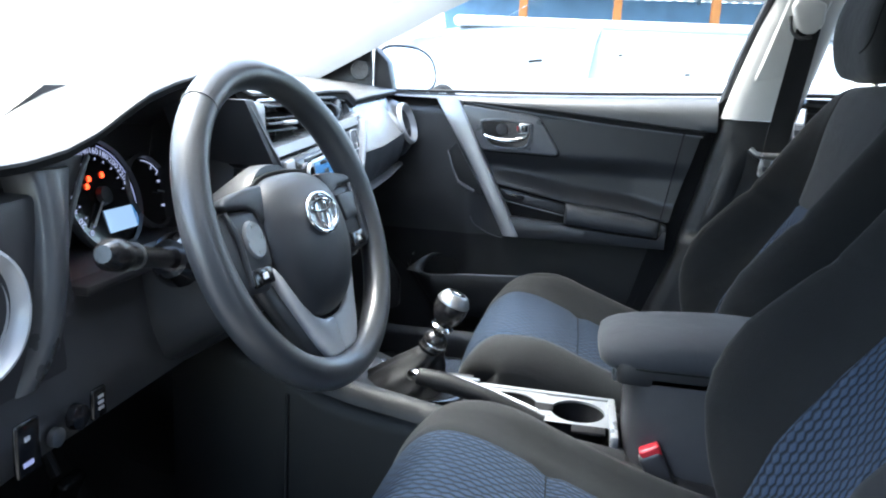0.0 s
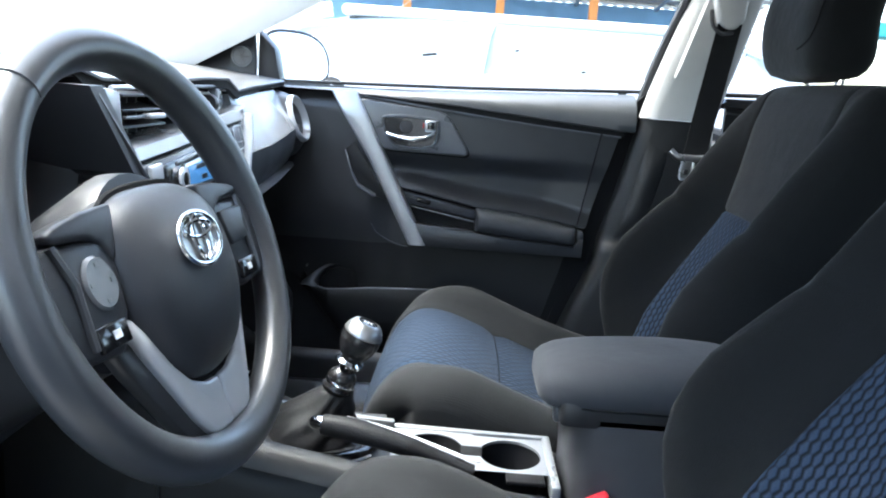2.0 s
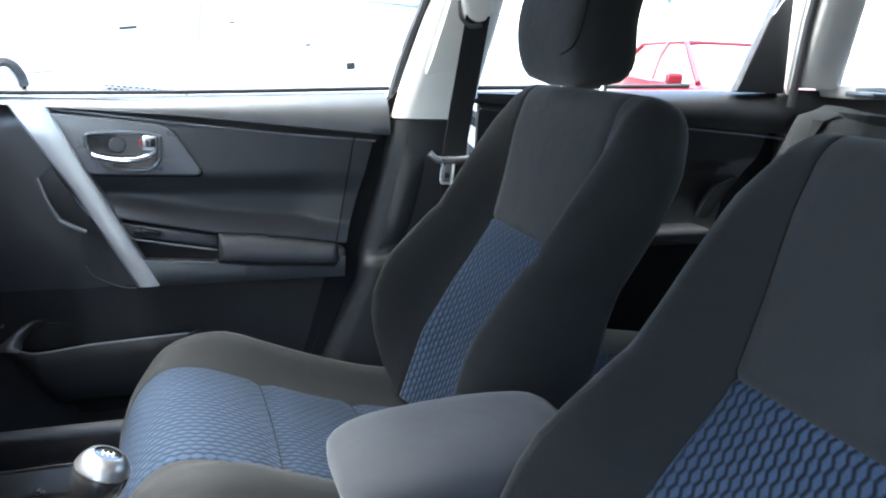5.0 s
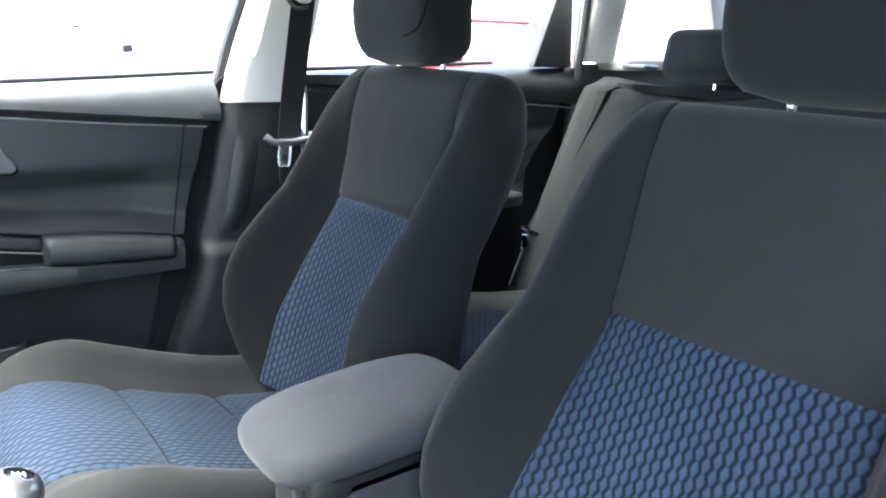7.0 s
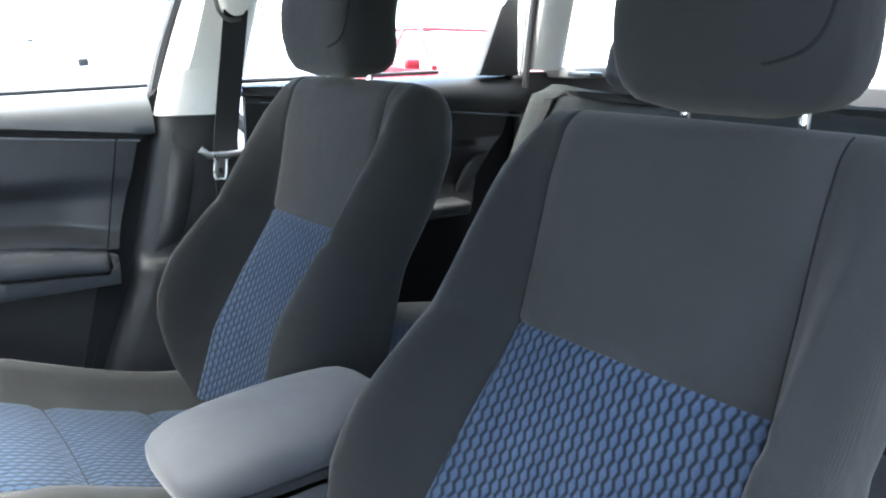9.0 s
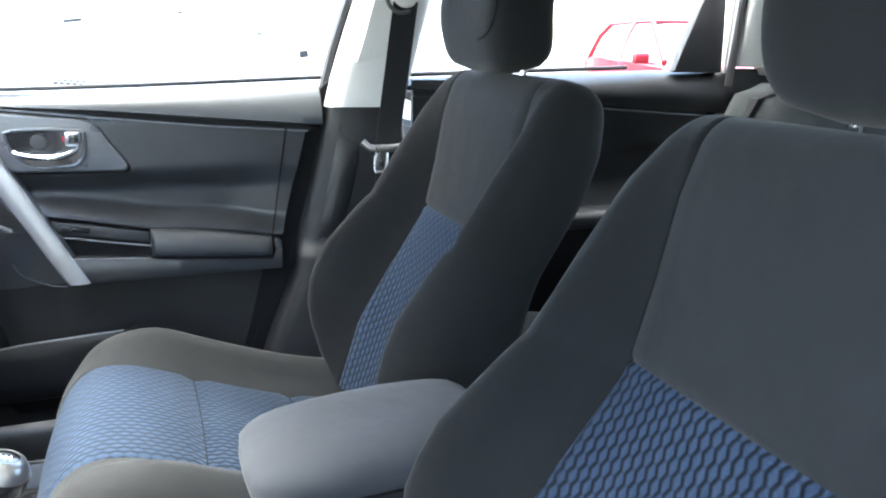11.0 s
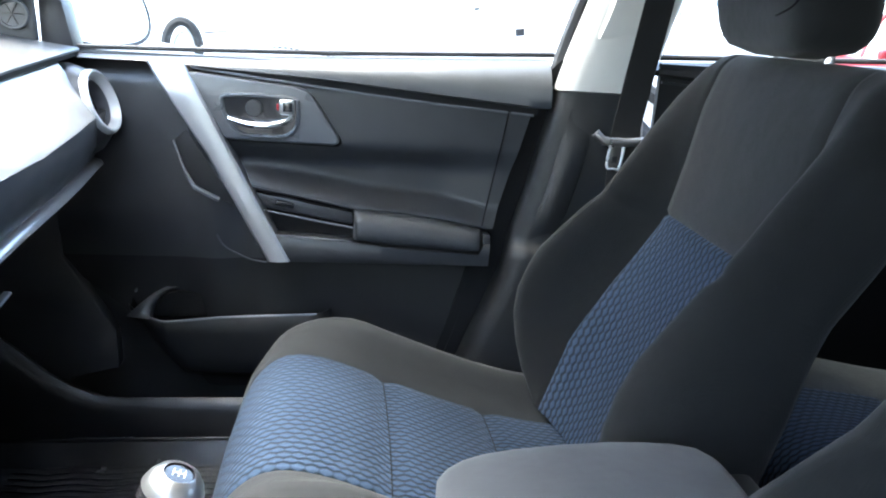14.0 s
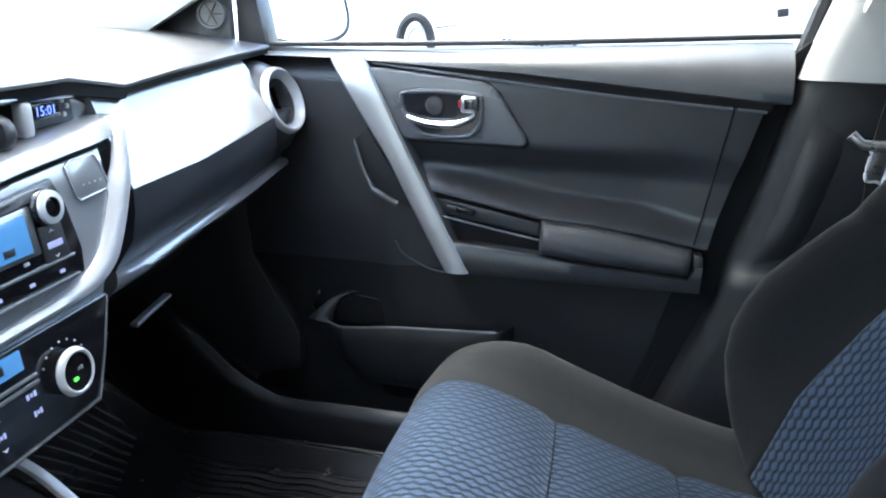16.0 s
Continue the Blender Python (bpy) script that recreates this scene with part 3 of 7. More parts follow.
def front_seat(label, cy, back_dy, back_dx, recline):
    seat = thing("front_seat", label, "car seat", (0.2, cy, FLOOR), "front seats")
    seat_back(seat, cy + back_dy, 0.390 + back_dx, recline=recline)
    seat_cushion(seat, cy, -1 if cy > 0 else 1)
    headrest(seat, cy)
    part("hinge_cover", prism([(0.36, 0.44), (0.47, 0.44), (0.49, 0.52), (0.44, 0.56), (0.37, 0.53)], "y", cy - 0.262, cy - 0.235, 0.006), M_BLACK, seat, "black plastic recliner cover")
    return seat


front_seat("grey cloth front passenger seat with blue lozenge-knit panels", SEAT_Y, -0.0067, 0.0, 19.2)
driver_seat = front_seat("grey cloth driver seat with blue lozenge-knit panels beside the console", -0.353, 0.016, -0.018, 21.4)
driver_seat.location += Vector((-0.035, 0.0, -0.006))
for ob in driver_seat.children:
    if ob.name.startswith("headrest"):
        ob.location = (0.028, -0.014, -0.004)


# ---------------------------------------------------------------- passenger door
door = thing("door_1", "closed passenger door with dark grey plastic panel and silver diagonal bar", "car door", (0, 0.72, 0.4), kind="structure")


def door_left(z):
    return lerp(z, [(0.44, -0.212), (0.478, -0.243), (0.591, -0.344), (0.657, -0.416), (0.70, -0.44), (1.05, -0.44)])


def door_right(z):
    return lerp(z, [(0.42, 0.19), (0.571, 0.239), (0.746, 0.285), (0.987, 0.345), (1.06, 0.365)])


def door_y(x, z):
    """Inner face of the panel: bulged waist, a scoop under it, a flat lower part."""
    y = 0.700 + 0.02 * soft((z - 0.99) / 0.05)
    behind = soft((x + 0.26) / 0.16)
    lip = lerp(x, [(-0.124, 0.834), (0.048, 0.800), (0.20, 0.784), (0.27, 0.771)])
    scoop = 0.030 * soft((0.915 - z) / 0.05) * soft((z - lip) / 0.045)
    y += scoop * behind * (1 - 0.6 * soft((x - 0.18) / 0.14))
    y += 0.022 * soft((lip - z) / 0.005) * soft((x + 0.20) / 0.07)
    y += (0.010 + 0.030 * soft((0.80 - z) / 0.22)) * (1 - behind)
    y += 0.02 * soft((0.52 - z) / 0.08)
    return y


zs = np.unique(np.concatenate([np.linspace(0.44, 0.70, 22), np.linspace(0.70, 0.86, 64), np.linspace(0.86, 1.04, 30)]))
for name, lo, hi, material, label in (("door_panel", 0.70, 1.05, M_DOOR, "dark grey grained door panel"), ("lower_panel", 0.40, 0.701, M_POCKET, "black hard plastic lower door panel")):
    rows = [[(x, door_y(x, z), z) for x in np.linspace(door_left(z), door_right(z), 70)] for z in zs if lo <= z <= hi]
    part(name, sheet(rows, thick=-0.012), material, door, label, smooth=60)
part("inner_skin", prism([(-0.60, 0.32), (0.30, 0.32), (0.36, 0.96), (-0.60, 0.96)], "y", 0.757, 0.765, 0.003), M_BLACK, door, "black inner door liner")
part("door_skin", prism([(-0.62, 0.28), (0.32, 0.28), (0.42, 0.98), (-0.62, 0.98)], "y", 0.79, 0.80, 0.004), M_PAINT, door, "silver outer door skin")

# upper waist trim that catches the daylight
rows = []
for x in np.linspace(-0.43, 0.374, 60):
    zt = lerp(x, [(-0.43, 1.033), (-0.29, 1.036), (0.0, 1.048), (0.36, 1.064)])
    zb = lerp(x, [(-0.43, 1.030), (-0.28, 1.029), (-0.22, 1.026), (0.0, 1.014), (0.20, 0.997), (0.345, 0.985)])
    h = max(zt - zb, 0.004)
    prof = [(0.760, zt), (0.746, zt), (0.738, zt - 0.03 * h), (0.724, zt - 0.14 * h), (0.710, zt - 0.33 * h), (0.700, zt - 0.55 * h), (0.695, zt - 0.78 * h), (0.693, zb + 0.04 * h), (0.697, zb), (0.730, zb), (0.760, zb)]
    rows.append([(x, y, z) for y, z in prof])
part("waist_trim", sheet(rows, closed_u=True, caps=True), M_DOORUP, door, "soft grey vinyl waist trim", smooth=60)
# black wedge strip paints the shadow gap below the waist trim
rows = []
for x in np.linspace(-0.20, 0.352, 40):
    zu = lerp(x, [(-0.20, 1.0255), (-0.009, 1.0135), (0.15, 0.999), (0.352, 0.984)])
    zl = lerp(x, [(-0.20, 1.0225), (-0.009, 1.0025), (0.15, 0.9875), (0.352, 0.9735)])
    rows.append([(x, 0.697, zu + 0.003), (x, 0.697, zl), (x, 0.712, zl), (x, 0.712, zu + 0.003)])
part("trim_gap_shade", sheet(rows, closed_u=True, caps=True), M_LIP, door, "black strip for the shadow gap under the waist trim")
# highlight on the panel's upper edge, put in as paler tubes
part("trim_lip", tube(smooth_path([(-0.215, 0.699, 1.0235), (-0.009, 0.697, 1.0020), (0.151, 0.697, 0.987), (0.300, 0.697, 0.9765)], 6), 0.0024, 6), M_SATIN, door, "door panel edge, highlight put in as paler satin")
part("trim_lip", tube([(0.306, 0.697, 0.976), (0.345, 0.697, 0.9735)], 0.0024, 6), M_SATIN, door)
part("panel_joint", tube(smooth_path([(0.303, 0.699, 0.975), (0.296, 0.699, 0.93), (0.285, 0.70, 0.86), (0.272, 0.70, 0.776)], 5), 0.0012, 6), M_LIP, door)
# window seal and pane
part("window_seal", tube(smooth_path([(-0.40, 0.752, 1.042), (0.0, 0.752, 1.054), (0.385, 0.752, 1.072)], 6), 0.0032, 8, flat=1.3), M_BLACK, door, "black rubber window seal")
rows = []
for t in np.linspace(0, 1, 8):
    z = 1.03 + 0.35 * t
    x0, x1 = -0.46 + 0.64 * t * 0.95, 0.375 + 0.10 * t
    rows.append([(x, 0.765 - 0.13 * t**1.3, z) for x in np.linspace(x0, x1, 10)])
pane = part("door_pane", sheet(rows, thick=0.004), M_GLASS, door, "clear door window pane")
pane.visible_shadow = False
frame_pts = [(0.383, 0.742, 1.03), (0.408, 0.722, 1.14), (0.444, 0.69, 1.26), (0.478, 0.655, 1.375), (0.495, 0.63, 1.44), (0.40, 0.62, 1.455), (0.10, 0.615, 1.44)]
part("window_frame", tube(smooth_path(frame_pts, 6), 0.011, 8), M_BLACK, door, "black window frame")

# silver diagonal bar: flat face, crisp edges, straight cut foot
sec = []
for t in np.linspace(0, 1, 24):
    xl = lerp(t, [(0, -0.284), (0.45, -0.192), (1, -0.098)])
    xr = lerp(t, [(0, -0.222), (0.45, -0.149), (1, -0.058)])
    z = 1.031 - 0.322 * t
    y0 = 0.705 - lerp(t, [(0, 0.014), (0.12, 0.024), (0.8, 0.030), (1, 0.030)])
    sec.append([(xl, 0.715, z), (xl + 0.002, y0 + 0.006, z), (xl + 0.006, y0 + 0.0015, z), (0.5 * (xl + xr), y0 - 0.0015, z), (xr - 0.005, y0 + 0.0015, z), (xr - 0.001, y0 + 0.006, z), (xr, 0.715, z)])
part("door_bar", sheet(sec, closed_u=True, caps=True), M_BAR, door, "satin silver diagonal pull bar", smooth=28)
# grip slot ahead of the bar, its lip widening at the elbow
# dark plate stands for the recess shade, the paler lip for its highlight
part("grip_recess", prism([(-0.246, 0.905), (-0.226, 0.925), (-0.150, 0.800), (-0.172, 0.806), (-0.214, 0.834), (-0.232, 0.864)], "y", 0.7035, 0.7075, 0.001), M_POCKET, door, "dark plate for the shade in the grip recess")
slot = smooth_path([(-0.2465, 0.703, 0.905), (-0.242, 0.701, 0.893), (-0.231, 0.698, 0.862), (-0.217, 0.696, 0.834), (-0.210, 0.695, 0.828), (-0.194, 0.695, 0.819), (-0.176, 0.696, 0.8095)], 5)
part("grip_slot", tube(slot, [0.0022 + 0.0026 * soft((k - 10) / 10) for k in range(len(slot))], 8), M_SATIN, door, "lip of the grip slot, highlight put in as paler grey")
part("recess_line", tube(smooth_path([(-0.182, 0.7045, 0.746), (-0.172, 0.7045, 0.728), (-0.150, 0.7045, 0.714), (-0.125, 0.7045, 0.703), (-0.10, 0.704, 0.699)], 4), 0.0014, 6), M_DOORUP, door)

# release handle plate: a bevelled satin plate with a pierced oval cup
plate = [(-0.226, 1.017), (-0.20, 1.0165), (-0.05, 1.002), (-0.034, 0.997), (-0.024, 0.989), (0.019, 0.924), (0.021, 0.915), (0.014, 0.909), (-0.150, 0.912), (-0.166, 0.914)]
part("handle_plate", prism(plate, "y", 0.690, 0.706, 0.006, 3), M_HANDLEP, door, "satin grey release handle plate", smooth=30)
# offset black plate paints the handle plate's cast shadow
part("plate_shadow", prism([(x + (0.004 if x > -0.1 else -0.001), z - 0.004) for x, z in plate], "y", 0.699, 0.7065, 0.002), M_LIP, door)
cup = smooth_path([(-0.166, 0.972), (-0.160, 0.983), (-0.11, 0.986), (-0.054, 0.982), (-0.047, 0.972), (-0.048, 0.944), (-0.056, 0.929), (-0.075, 0.921), (-0.125, 0.921), (-0.145, 0.930), (-0.160, 0.950)], 5, closed=True)
part("cup_rim", tube([(x, 0.6885, z) for x, z in cup], 0.0036, 8, closed=True, up=(0, 1, 0)), M_HANDLEP, door, "satin rim of the handle recess")
part("handle_cup", prism([tuple(p) for p in cup], "y", 0.6875, 0.6905, 0), M_GLOSS, door, "gloss black handle recess")
lev = smooth_path([(-0.157, 0.685, 0.951), (-0.150, 0.682, 0.946), (-0.122, 0.678, 0.940), (-0.088, 0.678, 0.940), (-0.064, 0.681, 0.947), (-0.056, 0.685, 0.956)], 6)
lever = part("release_lever", tube(lev, [0.0022 + 0.0058 * math.sin(math.pi * k / (len(lev) - 1)) ** 0.7 for k in range(len(lev))], 12, flat=0.75), M_CHROME, door, "chrome release lever")
part("lock_switch", rbox((-0.064, 0.683, 0.969), (0.024, 0.010, 0.024), 0.004, 3), M_STEEL, door, "chrome lock switch with a red mark")
part("lock_face", rbox((-0.0625, 0.6775, 0.970), (0.015, 0.002, 0.015), 0.001), M_GLOSS, door)
part("lock_mark", rbox((-0.0785, 0.6855, 0.969), (0.003, 0.004, 0.010), 0.001), M_RED, door, "red lock mark")
part("cup_boss", lathe([(0, 0), (0.014, 0), (0.012, 0.003), (0.0, 0.004)], (-0.116, 0.6875, 0.965), facing(0, -1, 0)), M_BLACK, door)

# armrest: rolled pad, open switch recess ahead of it, plain band below
rows = []
for t in [0, 0.012, 0.03, *np.linspace(0.07, 0.93, 22), 0.97, 0.99, 1]:
    x = 0.048 + 0.222 * t
    e = min(1.0, t / 0.03, (1 - t) / 0.05) ** 0.5
    zt = lerp(x, [(0.048, 0.799), (0.126, 0.793), (0.20, 0.782), (0.27, 0.769)])
    zb = lerp(x, [(0.048, 0.747), (0.13, 0.739), (0.27, 0.731)])
    h = zt - zb
    out = 0.004 + 0.024 * (0.35 + 0.65 * e)
    rows.append([(x, 0.712, zt), (x, 0.702, zt + 0.001), (x, 0.702 - 0.45 * out, zt - 0.06 * h), (x, 0.702 - 0.80 * out, zt - 0.20 * h), (x, 0.702 - 0.97 * out, zt - 0.42 * h), (x, 0.702 - out, zt - 0.62 * h), (x, 0.702 - 0.90 * out, zb + 0.14 * h), (x, 0.702 - 0.62 * out, zb + 0.02 * h), (x, 0.702, zb), (x, 0.712, zb)])
part("armrest_pad", sheet(rows, closed_u=True, caps=True), M_ARMPAD, door, "padded grey vinyl armrest", smooth=50)
part("pad_gap", tube([(0.046, 0.700, 0.8005), (0.126, 0.7005, 0.7955), (0.20, 0.7005, 0.785), (0.272, 0.7005, 0.7725)], 0.0008, 6), M_LIP, door)
rows = []
for x in np.linspace(-0.098, 0.286, 40):
    zt = lerp(x, [(-0.098, 0.757), (-0.08, 0.755), (0.044, 0.746), (0.13, 0.738), (0.272, 0.730), (0.274, 0.748), (0.286, 0.748)])
    rows.append([(x, 0.715, zt), (x, 0.684, zt), (x, 0.681, zt - 0.003), (x, 0.683, 0.715), (x, 0.687, 0.706), (x, 0.715, 0.704)])
part("lower_band", sheet(rows, closed_u=True, caps=True), M_DOOR, door, "plain grey band under the armrest", smooth=50)
part("end_cap", prism([(0.272, 0.766), (0.285, 0.763), (0.287, 0.742), (0.274, 0.744)], "y", 0.684, 0.712, 0.002), M_DOOR, door)
# black backing sheet puts the shade into the switch recess
part("well_shade", prism([(-0.128, 0.834), (0.046, 0.800), (0.046, 0.744), (-0.092, 0.756)], "y", 0.7125, 0.7165, 0), M_LIP, door, "black sheet for the shade in the recess ahead of the armrest")
part("well_floor", prism([(-0.118, 0.824), (0.046, 0.793), (0.046, 0.771), (-0.104, 0.797)], "y", 0.703, 0.714, 0.003), M_DOOR, door, "sloped switch ledge")
part("well_lip", tube([(-0.124, 0.7005, 0.834), (-0.037, 0.7005, 0.8175), (0.048, 0.7005, 0.8005)], 0.0022, 8), M_DOOR, door)
# ledge and band edge highlights drawn as paler satin tubes
part("well_edge", tube([(-0.104, 0.698, 0.794), (-0.034, 0.697, 0.781), (0.047, 0.696, 0.767)], 0.0019, 8), M_SATIN, door, "switch ledge edge, highlight put in as a paler tube")
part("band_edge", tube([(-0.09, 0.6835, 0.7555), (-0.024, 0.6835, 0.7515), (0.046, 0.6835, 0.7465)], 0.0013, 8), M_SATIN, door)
part("window_switch", rbox((-0.076, 0.701, 0.806), (0.046, 0.006, 0.009), 0.002, m=Matrix.Rotation(radians(11), 4, "Y")), M_GLOSS, door, "black window switch")
part("switch_tip", rbox((-0.090, 0.6985, 0.809), (0.016, 0.005, 0.008), 0.002, m=Matrix.Rotation(radians(11), 4, "Y")), M_BLACK, door)

# storage pocket: outer shell, inner wall, folded rim
def pocket_line(x):
    t = (x + 0.345) / 0.565
    out = 0.056 * min(1.0, t / 0.13) ** 0.5 * (1 - 0.9 * soft((x + 0.01) / 0.035)) + 0.002
    rim = lerp(x, [(-0.345, 0.604), (-0.331, 0.600), (-0.31, 0.594), (-0.28, 0.589), (-0.25, 0.591), (-0.182, 0.599), (-0.086, 0.604), (0.0, 0.608), (0.22, 0.610)])
    bot = lerp(x, [(-0.345, 0.60), (-0.30, 0.545), (-0.24, 0.480), (0.22, 0.470)])
    return 0.748 - out, rim, bot


xs = sorted(set(list(np.linspace(-0.345, -0.26, 22)) + list(np.linspace(-0.26, 0.22, 34))))
rows = []
for x in xs:
    y, rim, bot = pocket_line(x)
    h = rim - bot
    rows.append([(x, min(y + 0.005, 0.75), rim - 0.02), (x, y + 0.004, rim), (x, y, rim + 0.0015), (x, y - 0.003, rim - 0.002), (x, y - 0.003, rim - 0.25 * h), (x, y + 0.003, rim - 0.6 * h), (x, y + 0.010, bot + 0.012), (x, min(y + 0.025, 0.75), bot), (x, 0.752, bot), (x, 0.752, bot + 0.006), (x, min(y + 0.028, 0.751), bot + 0.010), (x, min(y + 0.012, 0.75), bot + 0.03)])
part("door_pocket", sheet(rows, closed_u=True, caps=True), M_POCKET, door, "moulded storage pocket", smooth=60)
rim_x = [x for x in xs if -0.31 < x < 0.0]
# paler tube paints the highlight along the pocket rim
part("pocket_rim", tube([(x, pocket_line(x)[0] + 0.0005, pocket_line(x)[1] + 0.001) for x in rim_x], 0.0022, 8), M_SATIN, door, "pocket rim, highlight put in as paler satin")
lip_out = smooth_path([(-0.340, 0.706, 0.594), (-0.318, 0.716, 0.614), (-0.292, 0.728, 0.633), (-0.262, 0.738, 0.641), (-0.225, 0.742, 0.638)], 5)
lip_in = smooth_path([(-0.300, 0.699, 0.592), (-0.299, 0.712, 0.608), (-0.282, 0.727, 0.625), (-0.258, 0.737, 0.635), (-0.225, 0.741, 0.634)], 5)
rows = [[tuple(o), tuple(0.5 * (o + n) + np.array((0, -0.004, 0.001))), tuple(n), tuple(n + np.array((0.004, 0.012, -0.004))), tuple(o + np.array((0.004, 0.014, -0.004)))] for o, n in zip(np.array(lip_out), np.array(lip_in))]
part("pocket_mouth", sheet(rows, closed_u=True, caps=True), M_DOOR, door, "moulded lip round the pocket mouth", smooth=60)
# black block fills the mouth in place of the shade inside
part("pocket_shade", prism([(-0.312, 0.585), (-0.303, 0.606), (-0.284, 0.624), (-0.255, 0.633), (-0.222, 0.630), (-0.200, 0.615), (-0.195, 0.585)], "y", 0.730, 0.748, 0), M_LIP, door, "black block for the shade inside the pocket")
part("bottle_arc", tube(smooth_path([(-0.330, 0.735, 0.628), (-0.315, 0.742, 0.655), (-0.285, 0.745, 0.664), (-0.262, 0.745, 0.662)], 5), 0.0022, 6), M_DOORUP, door)
part("bottle_rib", rbox((-0.285, 0.744, 0.678), (0.03, 0.008, 0.004), 0.0015), M_DOOR, door)

# mirror triangle with tweeter
tri = thing("tweeter_panel", "black corner panel with a round tweeter grille", "speaker panel", (-0.48, 0.73, 1.05))
part("corner_panel", prism([(-0.70, 0.95), (-0.44, 0.95), (-0.44, 1.032), (-0.452, 1.04), (-0.455, 1.150), (-0.472, 1.143), (-0.64, 1.045)], "y", 0.728, 0.742, 0.003), M_BLACK, tri)
part("tweeter_ring", lathe([(0.0, 0), (0.024, 0), (0.024, 0.004), (0.0225, 0.008), (0.019, 0.008), (0.018, 0.005), (0, 0.005)], (-0.483, 0.728, 1.087), facing(0.1, -1, 0)), M_SATIN, tri, "grey tweeter ring")
for k in range(6):
    g = math.pi * k / 3
    part("grille_rib", tube([(-0.483, 0.7225, 1.087), (-0.483 + 0.0195 * math.cos(g), 0.7225, 1.087 + 0.0195 * math.sin(g))], 0.0012, 5), M_DASHTOP, tri)

# outside mirror
mir = thing("wing_mirror", "wing mirror with silver cap and large glass", "mirror", (-0.40, 0.86, 1.09))
MM = Matrix.Translation((-0.395, 0.862, 1.096)) @ Matrix.Rotation(radians(-36), 4, "Z") @ Matrix.Rotation(radians(4), 4, "X") @ Matrix.Rotation(radians(-9), 4, "Y")


def oval(g, w=0.098, h=0.060):
    c, s5 = math.cos(g), math.sin(g)
    return w * math.copysign(abs(c) ** 0.75, c), h * math.copysign(abs(s5) ** 0.75, s5) - 0.012 * c


rows = []
for t in np.linspace(0, 1, 14):
    k = 0.25 + 0.75 * math.sqrt(max(0.0, 1 - (1 - t) ** 2))
    rows.append([MM @ Vector((-0.085 * (1 - t), oval(g)[0] * k, oval(g)[1] * k)) for g in np.linspace(0, 2 * math.pi, 36, endpoint=False)])
part("mirror_cap", sheet(rows, closed_u=True, caps=True), M_PAINT, mir, "silver painted mirror cap", smooth=60)
ring3 = [MM @ Vector((0.002, *oval(g, 0.096, 0.058))) for g in np.linspace(0, 2 * math.pi, 44, endpoint=False)]
part("mirror_surround", tube(ring3, 0.005, 8, closed=True), M_BLACK, mir, "black mirror surround")
bm = bmesh.new()
bm.faces.new([bm.verts.new(MM @ Vector((0.005, *oval(g, 0.093, 0.055)))) for g in np.linspace(0, 2 * math.pi, 44, endpoint=False)])
part("mirror_glass", bm, M_MIRROR, mir, "mirror glass")
part("mirror_foot", prism([(-0.455, 1.035), (-0.40, 1.035), (-0.415, 1.11), (-0.455, 1.15)], "y", 0.745, 0.80, 0.01), M_BLACK, mir, "black mirror foot")

# ---------------------------------------------------------------- centre pillar and belt
pil = thing("b_pillar", "centre pillar with pale grey upper and black lower trim", "pillar trim", (0.45, 0.72, 0.45), kind="structure")


def pillar_ring(z):
    x0 = lerp(z, [(0.44, 0.215), (0.57, 0.262), (0.70, 0.312), (0.75, 0.318), (0.85, 0.345), (1.016, 0.380), (1.11, 0.405), (1.28, 0.450), (1.40, 0.49)])
    x1 = lerp(z, [(0.44, 0.60), (0.90, 0.555), (1.02, 0.545), (1.28, 0.605), (1.40, 0.65)])
    yb = lerp(z, [(0.44, 0.70), (0.75, 0.690), (1.016, 0.690), (1.28, 0.665), (1.40, 0.62)])
    return x0, x1, yb


def pillar(z0, z1, n, grow):
    rows = []
    for z in np.linspace(z0, z1, n):
        x0, x1, y = pillar_ring(z)
        x0, x1, y = x0 - grow, x1 + grow, y - grow - (0.024 * soft((0.752 - z) / 0.022) if z < 1.0 else 0)
        rows.append([(x0, y + 0.07, z), (x0 + 0.002, y + 0.020, z), (x0 + 0.012, y + 0.006, z), (x0 + 0.035, y, z), (0.5 * (x0 + x1), y - 0.004, z), (x1 - 0.035, y, z), (x1 - 0.012, y + 0.006, z), (x1 - 0.002, y + 0.02, z), (x1, y + 0.07, z)])
    return sheet(rows, closed_u=True, caps=True)


part("pillar_upper", pillar(1.018, 1.46, 22, 0.0), M_PILLAR, pil, "pale grey upper pillar trim", smooth=60)
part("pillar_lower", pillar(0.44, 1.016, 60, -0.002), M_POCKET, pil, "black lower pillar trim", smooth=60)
rows = []
for z in np.linspace(0.755, 0.985, 16):
    x0, x1, y = pillar_ring(z)
    k = -0.3 + 1.3 * soft(min(1.0, (z - 0.755) / 0.05, (0.985 - z) / 0.10))
    rows.append([(x0 + 0.034, y + 0.002, z), (x0 + 0.040, y - 0.007 * k, z), (x0 + 0.055, y - 0.009 * k, z), (x0 + 0.078, y - 0.008 * k, z), (x0 + 0.088, y + 0.002, z)])
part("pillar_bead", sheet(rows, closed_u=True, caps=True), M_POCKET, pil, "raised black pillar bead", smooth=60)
rows = []
for z in np.linspace(1.105, 1.40, 12):
    x0, x1, y = pillar_ring(z)
    w0, w1 = x0 + 0.030, x1 - 0.035
    k = 1.0 if z > 1.11 else 0.2
    rows.append([(w0, y + 0.004, z), (w0 + 0.006, y - 0.008 * k, z), (w1 - 0.006, y - 0.008 * k, z), (w1, y + 0.004, z)])
part("belt_cover", sheet(rows, closed_u=True, caps=True), M_PILLAR, pil, "raised belt height cover")

rows = []
